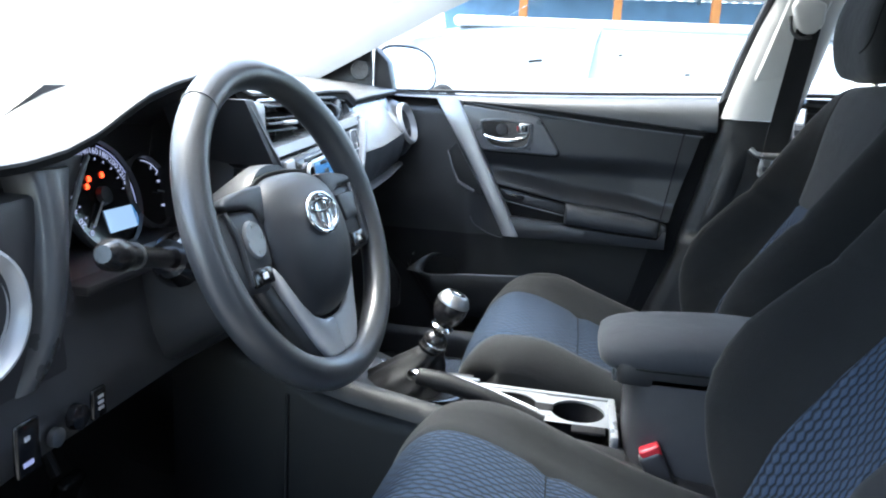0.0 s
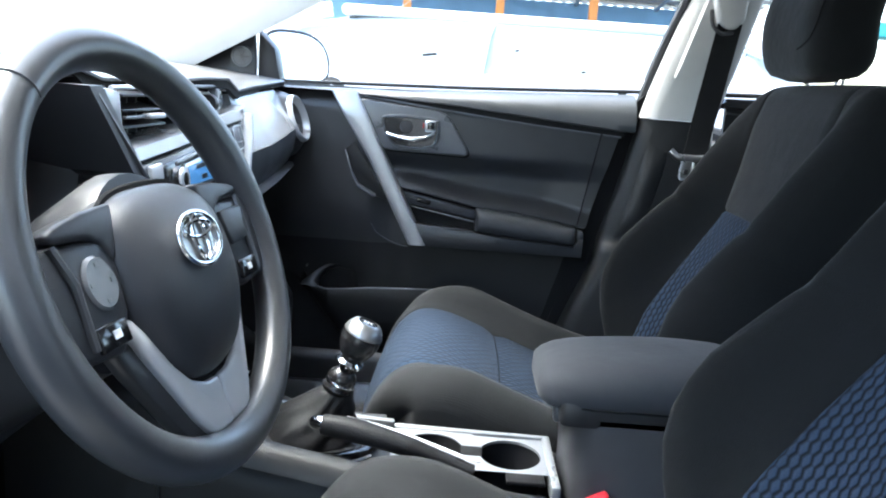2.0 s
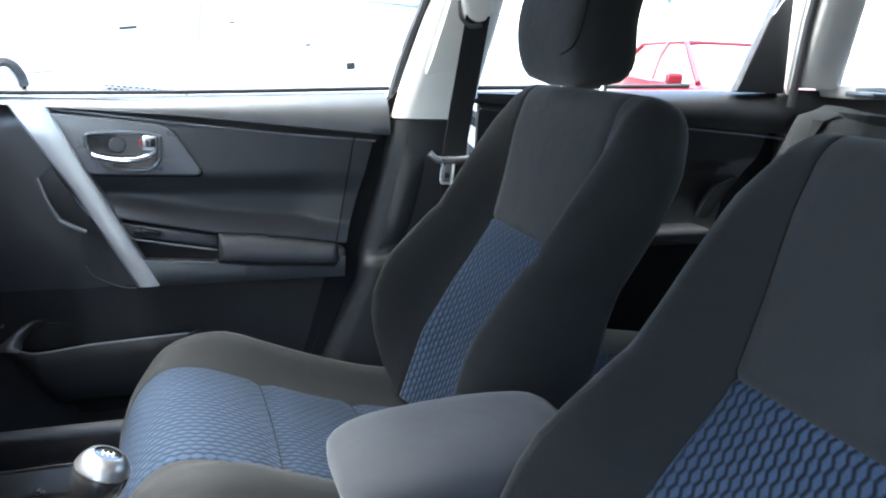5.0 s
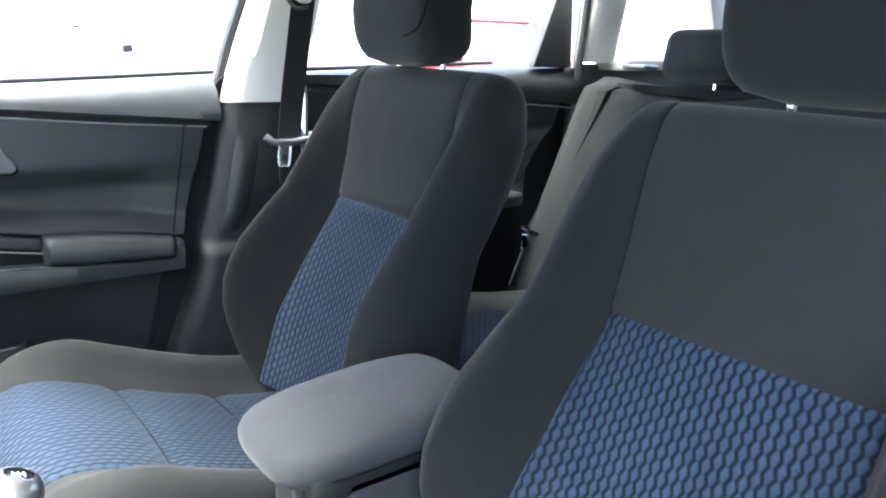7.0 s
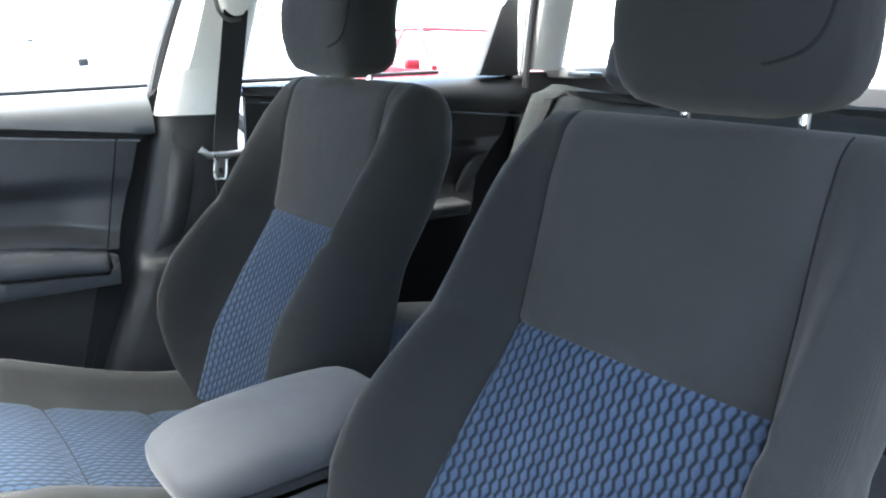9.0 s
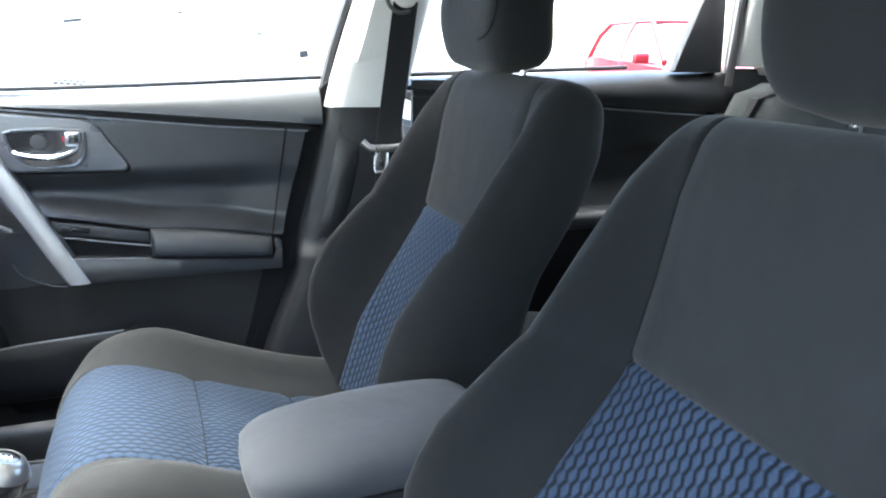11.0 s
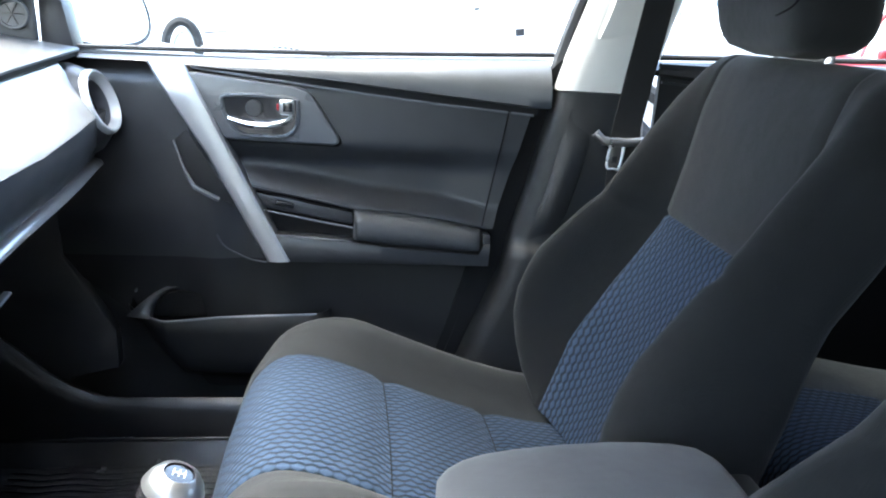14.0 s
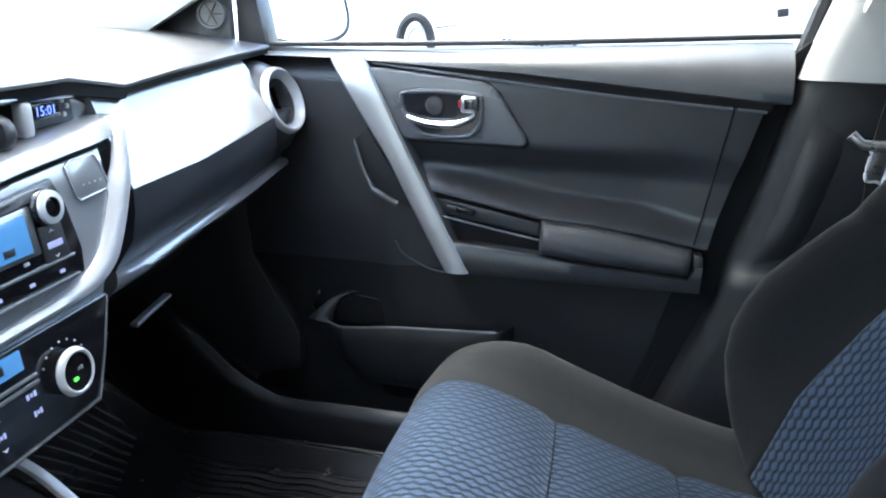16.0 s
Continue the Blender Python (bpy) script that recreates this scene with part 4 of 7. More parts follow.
for z in np.linspace(0.44, 1.066, 20):
    left = door_right(z) - 0.02 + 0.045 * max(0.0, (z - 0.99) / 0.076) ** 1.6
    rows.append([(min(left, pillar_ring(z)[0] + 0.025), 0.726, z), (pillar_ring(z)[0] + 0.03, 0.734, z)])
part("door_seal", sheet(rows, thick=0.006), M_LIP, pil, "black rubber door seal")
belt = thing("seat_belt", "black front seat belt hanging on the pillar with chrome latch tongue", "seat belt", (0.5, 0.66, 0.45))
# upper guide
part("belt_guide", prism([(0.484, 1.262), (0.498, 1.285), (0.552, 1.268), (0.552, 1.225), (0.536, 1.205), (0.518, 1.202), (0.500, 1.212)], "y", 0.632, 0.656, 0.008, 3), M_PILLAR, belt, "grey plastic belt guide")
part("guide_slot", tube(smooth_path([(0.484, 0.642, 1.240), (0.488, 0.638, 1.212), (0.506, 0.636, 1.196), (0.53, 0.637, 1.199)], 5), 0.004, 7), M_BLACK, belt)


def webbing(pts, width, thick=0.0022):
    rows = []
    P = smooth_path(pts, 6)
    for p in P:
        x, y, z = p
        w = width * 0.5
        rows.append([(x - w, y, z), (x - w, y - thick, z), (x + w, y - thick - 0.003, z), (x + w, y - 0.003, z)])
    return sheet(rows, closed_u=True, caps=True)


part("webbing", webbing([(0.522, 0.640, 1.215), (0.512, 0.648, 1.12), (0.500, 0.652, 1.02), (0.490, 0.648, 0.935), (0.492, 0.640, 0.80), (0.50, 0.645, 0.60), (0.505, 0.66, 0.45)], 0.047), M_BELT, belt, "black woven webbing")
part("tongue_bar", tube([(0.438, 0.640, 0.957), (0.452, 0.636, 0.945), (0.49, 0.634, 0.944), (0.530, 0.634, 0.948), (0.536, 0.636, 0.962)], 0.0075, 10), M_STEEL, belt, "chrome tongue bar")
bm = prism([(0.462, 0.940), (0.486, 0.940), (0.482, 0.902), (0.464, 0.902)], "y", 0.6335, 0.6365, 0.001)
part("tongue", bm, M_STEEL, belt, "steel latch tongue")
# silver tube paints the bright glint round the tongue
part("tongue_edge", tube(smooth_path([(0.458, 0.634, 0.945), (0.4625, 0.633, 0.936), (0.4605, 0.633, 0.915), (0.4625, 0.633, 0.901), (0.474, 0.633, 0.900), (0.483, 0.633, 0.901), (0.487, 0.633, 0.936)], 4), 0.0022, 7), M_SILVER, belt, "tongue edge, glint put in as a silver tube")
part("tongue_hole", rbox((0.473, 0.6325, 0.915), (0.009, 0.002, 0.011), 0.0008), M_BLACK, belt)


# ---------------------------------------------------------------- dashboard
dash = thing("dashboard", "dark grey dashboard with satin passenger trim band", "dashboard", (-0.5, 0, 0.6))


def dash_edge(y):
    """Height and place of the rear edge of the top pad across the car."""
    x = lerp(y, [(-0.72, -0.40), (-0.60, -0.385), (-0.40, -0.37), (-0.18, -0.37), (0.0, -0.350), (0.19, -0.350), (0.318, -0.370), (0.50, -0.376), (0.72, -0.388)])
    z = lerp(y, [(-0.72, 0.978), (-0.604, 0.981), (-0.566, 0.983), (-0.522, 0.990), (-0.481, 1.003), (-0.441, 1.022), (-0.401, 1.039), (-0.351, 1.051), (-0.297, 1.060), (-0.22, 1.052), (-0.16, 1.038), (0.0, 1.040), (0.10, 1.044), (0.21, 1.044), (0.318, 1.026), (0.43, 1.033), (0.58, 1.039), (0.72, 1.043)])
    return x, z


rows = []
for y in sorted([0.316, 0.320] + list(np.linspace(-0.715, 0.715, 120))):
    xe, ze = dash_edge(y)
    hump = 0.0
    row = []
    for t in np.linspace(0, 1, 16):
        x = -0.97 + (xe + 0.97) * t
        zf = 1.0 - 0.06 * abs(y / 0.72) ** 3 if y < 0 else 1.0 + 0.045 * soft(y / 0.6)
        z = zf + (ze - zf) * t ** 0.8 + 0.022 * soft((y - 0.30) / 0.3) * math.sin(math.pi * t)
        row.append((x, y, z))
    row += [(xe + 0.003, y, ze - 0.002), (xe + 0.003, y, ze - 0.005), (xe - 0.06, y, ze - 0.007)]
    rows.append(row)
part("top_pad", sheet(rows), M_DASHTOP, dash, "grained dark grey top pad", smooth=50)
rows = []
for y in sorted([0.316, 0.320] + list(np.linspace(-0.70, 0.712, 110))):
    xe, ze = dash_edge(y)
    d = 0.007 if y > 0.32 or y < -0.2 else 0.012
    rows.append([(xe - 0.05, y, ze - 0.0065), (xe + 0.0005, y, ze - 0.0055), (xe + 0.0005, y, ze - 0.005 - d), (xe - 0.012, y, ze - 0.007 - d), (xe - 0.05, y, ze - 0.007 - d)])
part("pad_lip", sheet(rows, closed_u=True, caps=True), M_LIP, dash, "black lip under the top pad", smooth=25)
# airbag seam and defroster slots on the top
part("defroster_grille", rbox((-0.86, 0.55, 1.004), (0.03, 0.22, 0.006), 0.002), M_BLACK, dash)
part("defroster_grille", rbox((-0.88, 0.0, 1.018), (0.03, 0.5, 0.006), 0.002), M_BLACK, dash)

# carcass behind everything
rows = []
for y in np.linspace(-0.715, 0.715, 40):
    xe, ze = dash_edge(y)
    if -0.56 < y < -0.13:
        xe = -0.46
    rows.append([(xe - 0.05, y, ze - 0.014), (xe - 0.08, y, 0.93), (-0.53, y, 0.84), (-0.52, y, 0.74), (-0.60, y, 0.66), (-0.80, y, 0.60), (-0.95, y, 0.62), (-0.95, y, 0.88), (-0.80, y, 0.90)])
part("carcass", sheet(rows, closed_u=True, caps=True), M_BLACK, dash)

# passenger side: sloped glossy band, upright glove box lid, lower roll
def crease(y):
    return -0.332 - 0.02 * soft((y - 0.5) / 0.3), lerp(y, [(0.22, 0.931), (0.40, 0.935), (0.565, 0.951), (0.71, 0.957)])


def ledge_at(y):
    return -0.350 - 0.012 * soft((y - 0.5) / 0.3), lerp(y, [(0.22, 0.832), (0.37, 0.846), (0.50, 0.856), (0.65, 0.868), (0.71, 0.872)])


rows, rows2, rows3 = [], [], []
for y in np.linspace(0.258, 0.706, 50):
    xe, ze = dash_edge(y)
    xc, zc = crease(y)
    xl, zl = ledge_at(y)
    xt, zt = xe - 0.010, ze - 0.011
    row = [(xt + (xc - xt) * t, y, zt + (zc - zt) * t) for t in np.linspace(0, 1, 12)]
    if y < 0.635:
        rows.append(row + [(xc + 0.002, y, zc - 0.004), (xc - 0.06, y, zc - 0.004), (xt - 0.03, y, zt)])
    h = zc - 0.005 - zl
    rows2.append([(xc - 0.05, y, zc - 0.005), (xc + 0.001, y, zc - 0.005), (xc + 0.0005, y, zc - 0.3 * h), (xc - 0.006, y, zc - 0.65 * h), (xl - 0.012, y, zl + 0.004), (xl - 0.014, y, zl - 0.002), (xl - 0.08, y, zl - 0.002)])
    e = min(1.0, max(0.0, (y - 0.2575) / 0.04)) ** 0.5
    rows3.append([(xl - 0.07, y, zl), (xl - 0.014, y, zl), (xl - 0.014 + 0.012 * e, y, zl - 0.003), (xl - 0.014 + 0.015 * e, y, zl - 0.010), (xl - 0.016 + 0.010 * e, y, zl - 0.018), (xl - 0.03, y, zl - 0.034), (xl - 0.10, y, zl - 0.075), (xl - 0.18, y, zl - 0.10), (xl - 0.18, y, zl)])
part("trim_band", sheet(rows, closed_u=True, caps=True), M_BAND, dash, "glossy dark grey passenger trim band", smooth=35)
part("glove_box_lid", sheet(rows2, closed_u=True, caps=True), M_DASH, dash, "dark glove box lid", smooth=50)
part("knee_roll", sheet(rows3, closed_u=True, caps=True), M_BAND, dash, "glossy lower edge of the glove box", smooth=60)
part("latch", rbox((-0.378, 0.332, 0.760), (0.012, 0.075, 0.006), 0.003, m=Matrix.Rotation(radians(8), 4, "X")), M_SATIN, dash)

# round end vents: thin bright ring, deep dark barrel
for y, x, z, r, tilt in ((0.662, -0.342, 0.967, 0.042, 0.34), (-0.640, -0.378, 0.866, 0.050, 0.05)):
    d = facing(1, -0.10 if y > 0 else 0.0, tilt)
    vent = part("end_vent", lathe([(r + 0.004, -0.05), (r + 0.008, -0.05), (r + 0.0085, 0.001), (r + 0.006, 0.006), (r + 0.003, 0.0065), (r - 0.004, -0.006), (r - 0.005, -0.05)], (x, y, z), d, 44, cap=False), M_SILVER, dash, "broad silver ring round the air vent")
    part("vent_core", lathe([(0, -0.034), (r - 0.005, -0.034), (r - 0.005, -0.038), (0, -0.038)], (x, y, z), d, 32), M_BLACK, vent)
    part("vent_barrel", lathe([(r - 0.0055, -0.036), (r - 0.0055, -0.006), (r - 0.008, -0.005), (r - 0.012, -0.036)], (x, y, z), d, 36, cap=False), M_SATIN if y > 0 else M_SILVER, vent, "smooth inner barrel")
    for k in (-1, 0, 1):
        part("slat", rbox((x, y, z), (0.003, 2 * (r - 0.012) * (1 - 0.18 * abs(k)), 0.012), 0.001, m=d @ Matrix.Translation((0.016 * k, 0, -0.024))), M_GLOSS, vent)
part("vent_surround", lathe([(0.045, -0.10), (0.085, -0.12), (0.070, -0.03), (0.060, -0.016), (0.0503, -0.004), (0.0495, -0.05)], (-0.342, 0.662, 0.967), facing(1, -0.10, 0.34), 40, cap=False), M_DASH, dash, "dark vent surround")

# left end of the dash: grey upright and black side panel
part("side_panel", prism([(-0.72, 0.945), (-0.54, 0.952), (-0.52, 0.74), (-0.72, 0.72)], "x", -0.43, -0.384, 0.006), M_BLACK, dash, "black side panel")
up = [(-0.388, -0.5345, 0.971, 0.025), (-0.382, -0.540, 0.95, 0.019), (-0.378, -0.5445, 0.92, 0.0155), (-0.375, -0.552, 0.875, 0.0140), (-0.376, -0.561, 0.83, 0.0135), (-0.382, -0.573, 0.80, 0.0145), (-0.388, -0.583, 0.782, 0.016)]
rows = [[(x - 0.03, y - h, z), (x, y - h, z), (x + 0.006, y - 0.8 * h, z), (x + 0.009, y, z), (x + 0.006, y + 0.8 * h, z), (x, y + h, z), (x - 0.05, y + h, z)] for x, y, z, h in smooth_path(up, 6)]
part("upright_trim", sheet(rows, closed_u=True, caps=True), M_HANDLEP, dash, "grey upright trim strip", smooth=60)
edge = smooth_path([(-0.386, -0.482, 0.978), (-0.385, -0.490, 0.968), (-0.384, -0.512, 0.927), (-0.384, -0.527, 0.877), (-0.384, -0.535, 0.836), (-0.388, -0.541, 0.79)], 6)
# paler tube draws the highlight along the black binnacle edge
part("binnacle_edge", tube(edge, 0.0026, 8), M_HANDLEP, dash, "binnacle edge, highlight put in as a paler tube")
rows = [[(x - 0.004, y, z), (x - 0.008, y - 0.05, z), (x - 0.03, y - 0.05, z), (x - 0.11, y + 0.004, z)] for x, y, z in edge]
part("binnacle_flank", sheet(rows, closed_u=True, caps=True), M_BLACK, dash, "black binnacle flank", smooth=50)

# instrument binnacle
rows = []
for y in np.linspace(-0.545, -0.155, 40):
    k = abs((y + 0.32) / 0.21)
    xe, ze = dash_edge(y)
    ze -= 0.012
    drop = 0.02 + 0.05 * min(1.0, k) ** 4
    rows.append([(xe + 0.000, y, ze), (xe - 0.02, y, ze - 0.004), (-0.48, y, ze - 0.045 * (1 - 0.7 * min(1, k) ** 2)), (-0.50, y, ze - 0.06), (-0.50, y, ze)])
part("binnacle_roof", sheet(rows, closed_u=True, caps=True), M_BLACK, dash, "black underside of the instrument hood", smooth=60)
part("binnacle_back", prism([(-0.52, 0.80), (-0.14, 0.80), (-0.14, 1.0), (-0.25, 1.04), (-0.40, 1.04), (-0.52, 0.98)], "x", -0.505, -0.49, 0.003), M_BLACK, dash)
for yy, sgn in ((-0.545, 1), (-0.165, -1)):
    rows = []
    for z in np.linspace(0.85, 1.02 if sgn < 0 else 0.962, 12):
        sh = (0.06 if sgn < 0 else 0.015) * (1.02 - z) / 0.22 * sgn
        rows.append([(-0.38 + 0.03 * (1.02 - z), yy + sh - 0.006, z), (-0.38 + 0.03 * (1.02 - z), yy + sh + 0.006, z), (-0.50, yy + 0.02 * sgn + sh + 0.006, z), (-0.50, yy + 0.02 * sgn + sh - 0.006, z)])
    part("binnacle_cheek", sheet(rows, closed_u=True, caps=True), M_BLACK, dash, "black binnacle side")
part("stack_edge", tube([(-0.338, -0.235, 1.022), (-0.320, -0.165, 0.935), (-0.31, -0.13, 0.87)], 0.004, 7), M_DASHTOP, dash)
rows = [[(-0.336, -0.250, 1.03), (-0.336, -0.225, 1.03), (-0.45, -0.215, 1.03), (-0.45, -0.25, 1.03)], [(-0.310, -0.150, 0.88), (-0.310, -0.122, 0.88), (-0.45, -0.115, 0.88), (-0.45, -0.15, 0.88)], [(-0.30, -0.13, 0.80), (-0.30, -0.10, 0.80), (-0.45, -0.10, 0.80), (-0.45, -0.13, 0.80)]]
part("stack_cheek", sheet(rows, closed_u=True, caps=True), M_BLACK, dash, "black side of the centre stack")

cl = thing("instrument_cluster", "instrument cluster with lit dials and red warning lights", "instrument cluster", (-0.47, -0.32, 0.9))
GX = facing(0.95, 0.0, 0.31)
TILT_G = pose(0, 0, 0, 72, 0, 90)


def dial(y, z, r, x=-0.472):
    d = part("dial", lathe([(0, 0), (r, 0), (r, 0.002), (0, 0.002)], (x, y, z), GX, 44), M_GLOSS, cl, "black dial face")
    part("dial_ring", lathe([(r - 0.0015, 0), (r + 0.004, 0), (r + 0.004, 0.006), (r, 0.009), (r - 0.0015, 0.004)], (x, y, z), GX, 48, cap=False), M_SATIN, d)
    return d


def on_dial(y, z, g, r, x=-0.472, lift=0.003):
    """A place on the dial: g degrees clockwise from straight up."""
    v = Vector((-0.31, 0, 0.95))
    return Vector((x, y, z)) + Vector((0.95, 0, 0.31)) * lift + v * (r * math.cos(radians(g))) + Vector((0, 1, 0)) * (r * math.sin(radians(g)))


SY, SZ = -0.342, 0.914
speedo = dial(SY, SZ, 0.066)
for v in range(0, 260, 20):
    g = 30 + 0.92 * (v - 180)
    turn = -g if g > -120 else -g + 180
    part("numeral", text_bm(str(v), 0.0112, Matrix.Translation(on_dial(SY, SZ, g, 0.0535)) @ TILT_G @ Matrix.Rotation(radians(turn), 4, "Z"), 0.0002), M_NUM, speedo)
    part("tick", rbox(on_dial(SY, SZ, g, 0.044), (0.0006, 0.0012, 0.003), 0, m=Matrix.Rotation(radians(-18), 4, "Y") @ Matrix.Rotation(radians(-g), 4, "X")), M_NUM, speedo)
part("lit_arc", tube([on_dial(SY, SZ, g, 0.0608) for g in np.linspace(18, 128, 30)], 0.0008, 6), M_MARKB, speedo, "blue lit scale edge")
for dg in (-4, 4):
    part("needle", tube([on_dial(SY, SZ, -132 + dg, 0.002, lift=0.007), on_dial(SY, SZ, -132 + dg * 0.3, 0.046, lift=0.007)], [0.0011, 0.0007], 6), M_MARK, speedo, "white needle")
part("needle_hub", lathe([(0, 0), (0.011, 0), (0.010, 0.007), (0, 0.008)], on_dial(SY, SZ, 0, 0), GX, 20), M_BLACK, speedo)
part("trip_display", rbox(on_dial(SY, SZ, 146, 0.037), (0.0015, 0.054, 0.027), 0.001, m=Matrix.Rotation(radians(-18), 4, "Y")), M_LCDW, speedo, "pale lit trip display")
part("display_edge", rbox(on_dial(SY, SZ, 122, 0.058), (0.0012, 0.009, 0.026), 0.001, m=Matrix.Rotation(radians(-18), 4, "Y")), M_LCD, speedo, "blue edge of the trip display")
for dy, dz in ((-0.013, 0.022), (0.012, 0.024), (-0.020, 0.014)):
    lamp = on_dial(SY, SZ, math.degrees(math.atan2(dy, dz)), math.hypot(dy, dz))
    part("warning_light", lathe([(0, 0), (0.0030, 0), (0.0034, 0.0006), (0.002, 0.001), (0, 0.001)], lamp, GX, 10), M_TELL, speedo, "glowing red warning light")
    part("warning_mark", rbox(lamp + Vector((0, 0, -0.0028)), (0.001, 0.0058, 0.0016), 0.0005, m=Matrix.Rotation(radians(-18), 4, "Y")), M_TELL, speedo)
GY, GZ = -0.245, 0.907
gauge = dial(GY, GZ, 0.045)
for g in (35, 55, 75, 95, 115):
    part("tick", rbox(on_dial(GY, GZ, g, 0.036), (0.0006, 0.0012, 0.005), 0, m=Matrix.Rotation(radians(-18), 4, "Y") @ Matrix.Rotation(radians(-g), 4, "X")), M_NUM, gauge)
part("lit_arc", tube([on_dial(GY, GZ, g, 0.0405) for g in np.linspace(5, 140, 24)], 0.0007, 6), M_NUM, gauge)
part("needle", tube([on_dial(GY, GZ, 96, 0.016, lift=0.006), on_dial(GY, GZ, 100, 0.039, lift=0.006)], [0.0012, 0.0007], 6), M_MARK, gauge)
for g in (70, 135):
    part("gauge_mark", rbox(on_dial(GY, GZ, g, 0.030), (0.0008, 0.006, 0.003), 0, m=Matrix.Rotation(radians(-18), 4, "Y")), M_NUM, gauge)
part("cluster_shelf", prism([(-0.50, 0.845), (-0.15, 0.845), (-0.15, 0.855), (-0.50, 0.855)], "x", -0.48, -0.38, 0.003), M_BLACK, cl)

# lower driver side
rows = []
for y in np.linspace(-0.66, -0.16, 34):
    b = 0.02 * math.sin(math.pi * (y + 0.66) / 0.5)
    rows.append([(-0.42, y, 0.86), (-0.395, y, 0.85), (-0.385, y, 0.79), (-0.380, y, 0.755), (-0.384, y, 0.715), (-0.405 - b, y, 0.690), (-0.46 - b, y, 0.675), (-0.60, y, 0.67), (-0.60, y, 0.86)])
part("knee_panel", sheet(rows, closed_u=True, caps=True), M_DASH, dash, "dark lower dashboard panel", smooth=50)
part("headlamp_knob", lathe([(0, 0), (0.013, 0), (0.012, 0.008), (0.0, 0.010)], (-0.380, -0.529, 0.736), facing(1, 0, 0.05)), M_GLOSS, dash, "round black knob")
part("dash_button", rbox((-0.380, -0.493, 0.735), (0.006, 0.022, 0.032), 0.003), M_GLOSS, dash, "black push button")
for k in (0.742, 0.736, 0.730):
    part("button_mark", rbox((-0.3765, -0.493, k), (0.001, 0.008, 0.003), 0), M_MARK, dash)
part("switch_panel", rbox((-0.380, -0.592, 0.735), (0.006, 0.03, 0.05), 0.003), M_GLOSS, dash, "black switch panel")
part("level_wheel", lathe([(0, 0), (0.009, 0), (0.009, 0.006), (0, 0.007)], (-0.379, -0.560, 0.730), facing(1, 0, 0)), M_STEEL, dash)
part("switch_mark", rbox((-0.3765, -0.595, 0.722), (0.001, 0.012, 0.004), 0), M_MARKB, dash)
part("switch_mark", rbox((-0.3765, -0.595, 0.745), (0.001, 0.006, 0.004), 0), M_MARK, dash)

# ---------------------------------------------------------------- centre stack
stack = thing("centre_stack", "centre stack with radio, blue display and climate panel", "centre console", (-0.35, 0.02, 0.7))
YC = 0.022


def on_stack(y, z, lift=0.0):
    return (-0.336 + 0.13 * (1.0 - z) + lift, y, z)


SLOPE = Matrix.Rotation(radians(-7.4), 4, "Y")


def ledge_top(y):
    return lerp(y, [(-0.22, 0.966), (-0.04, 0.977), (0.10, 0.992), (0.24, 1.002)])


rows = []
for z in np.linspace(0.70, 1.0, 20):
    hw = lerp(z, [(0.70, 0.105), (0.76, 0.115), (0.80, 0.130), (0.85, 0.155), (0.88, 0.185), (0.92, 0.198), (1.0, 0.200)])
    x = on_stack(0, z)[0]
    hl = min(hw, 0.178)
    ring = [(x - 0.12, -hl), (x - 0.004, -hl), (x, -hl + 0.006), (x + 0.0005, -0.06), (x + 0.001, 0.0), (x + 0.0005, 0.08), (x, hw - 0.006), (x - 0.004, hw), (x - 0.12, hw)]
    rows.append([(px, YC + y, min(z, ledge_top(y) - 0.022 + 0.0004 * (z - 1.0))) for px, y in ring])
part("fascia", sheet(rows[9:], closed_u=True, caps=True), M_BAND, stack, "glossy grey stack fascia", smooth=30)
part("lower_fascia", sheet(rows[4:10], closed_u=True, caps=True), M_BLACK, stack, "black lower stack", smooth=30)
# light ledge below the vents, a little higher towards the passenger
rows, gap = [], []
for y in np.linspace(-0.215, 0.240, 44):
    x0 = -0.336 - 0.006 * soft((y - 0.185) / 0.055)
    zt = ledge_top(y)
    rows.append([(-0.41, YC + y, zt), (x0 - 0.006, YC + y, zt), (x0, YC + y, zt - 0.003), (x0 + 0.004, YC + y, zt - 0.016), (x0 - 0.002, YC + y, zt - 0.020), (-0.41, YC + y, zt - 0.020)])
    gap.append([(-0.40, YC + y, zt - 0.0195), (x0 - 0.001, YC + y, zt - 0.0195), (x0 + 0.001, YC + y, zt - 0.0265), (-0.40, YC + y, zt - 0.0265)])
part("ledge", sheet(rows, closed_u=True, caps=True), M_BAND, stack, "glossy ledge under the vents", smooth=30)
part("ledge_gap", sheet(gap[:-2], closed_u=True, caps=True), M_LIP, stack)
# vent housing
part("vent_shroud", prism([(YC - 0.215, 0.966), (YC + 0.10, 0.990), (YC + 0.236, 1.000), (YC + 0.236, 1.012), (YC + 0.20, 1.030), (YC - 0.19, 1.032)], "x", -0.43, -0.405, 0.003), M_LIP, stack, "black vent cavity")
part("shroud_wing", prism([(YC + 0.200, 0.999), (YC + 0.240, 1.001), (YC + 0.240, 1.010), (YC + 0.202, 1.030)], "x", -0.404, -0.372, 0.003), M_BAND, stack, "glossy wing beside the vents")
part("shroud_wing", prism([(YC - 0.222, 0.962), (YC - 0.186, 0.966), (YC - 0.196, 1.024), (YC - 0.228, 1.028)], "x", -0.40, -0.342, 0.003), M_BAND, stack, "glossy wing beside the vents")
part("shroud_brow", tube([(-0.350, YC - 0.20, 1.027), (-0.348, YC, 1.030), (-0.352, YC + 0.12, 1.030), (-0.362, YC + 0.205, 1.024)], 0.0028, 8), M_BAND, stack, "pale line above the vents")
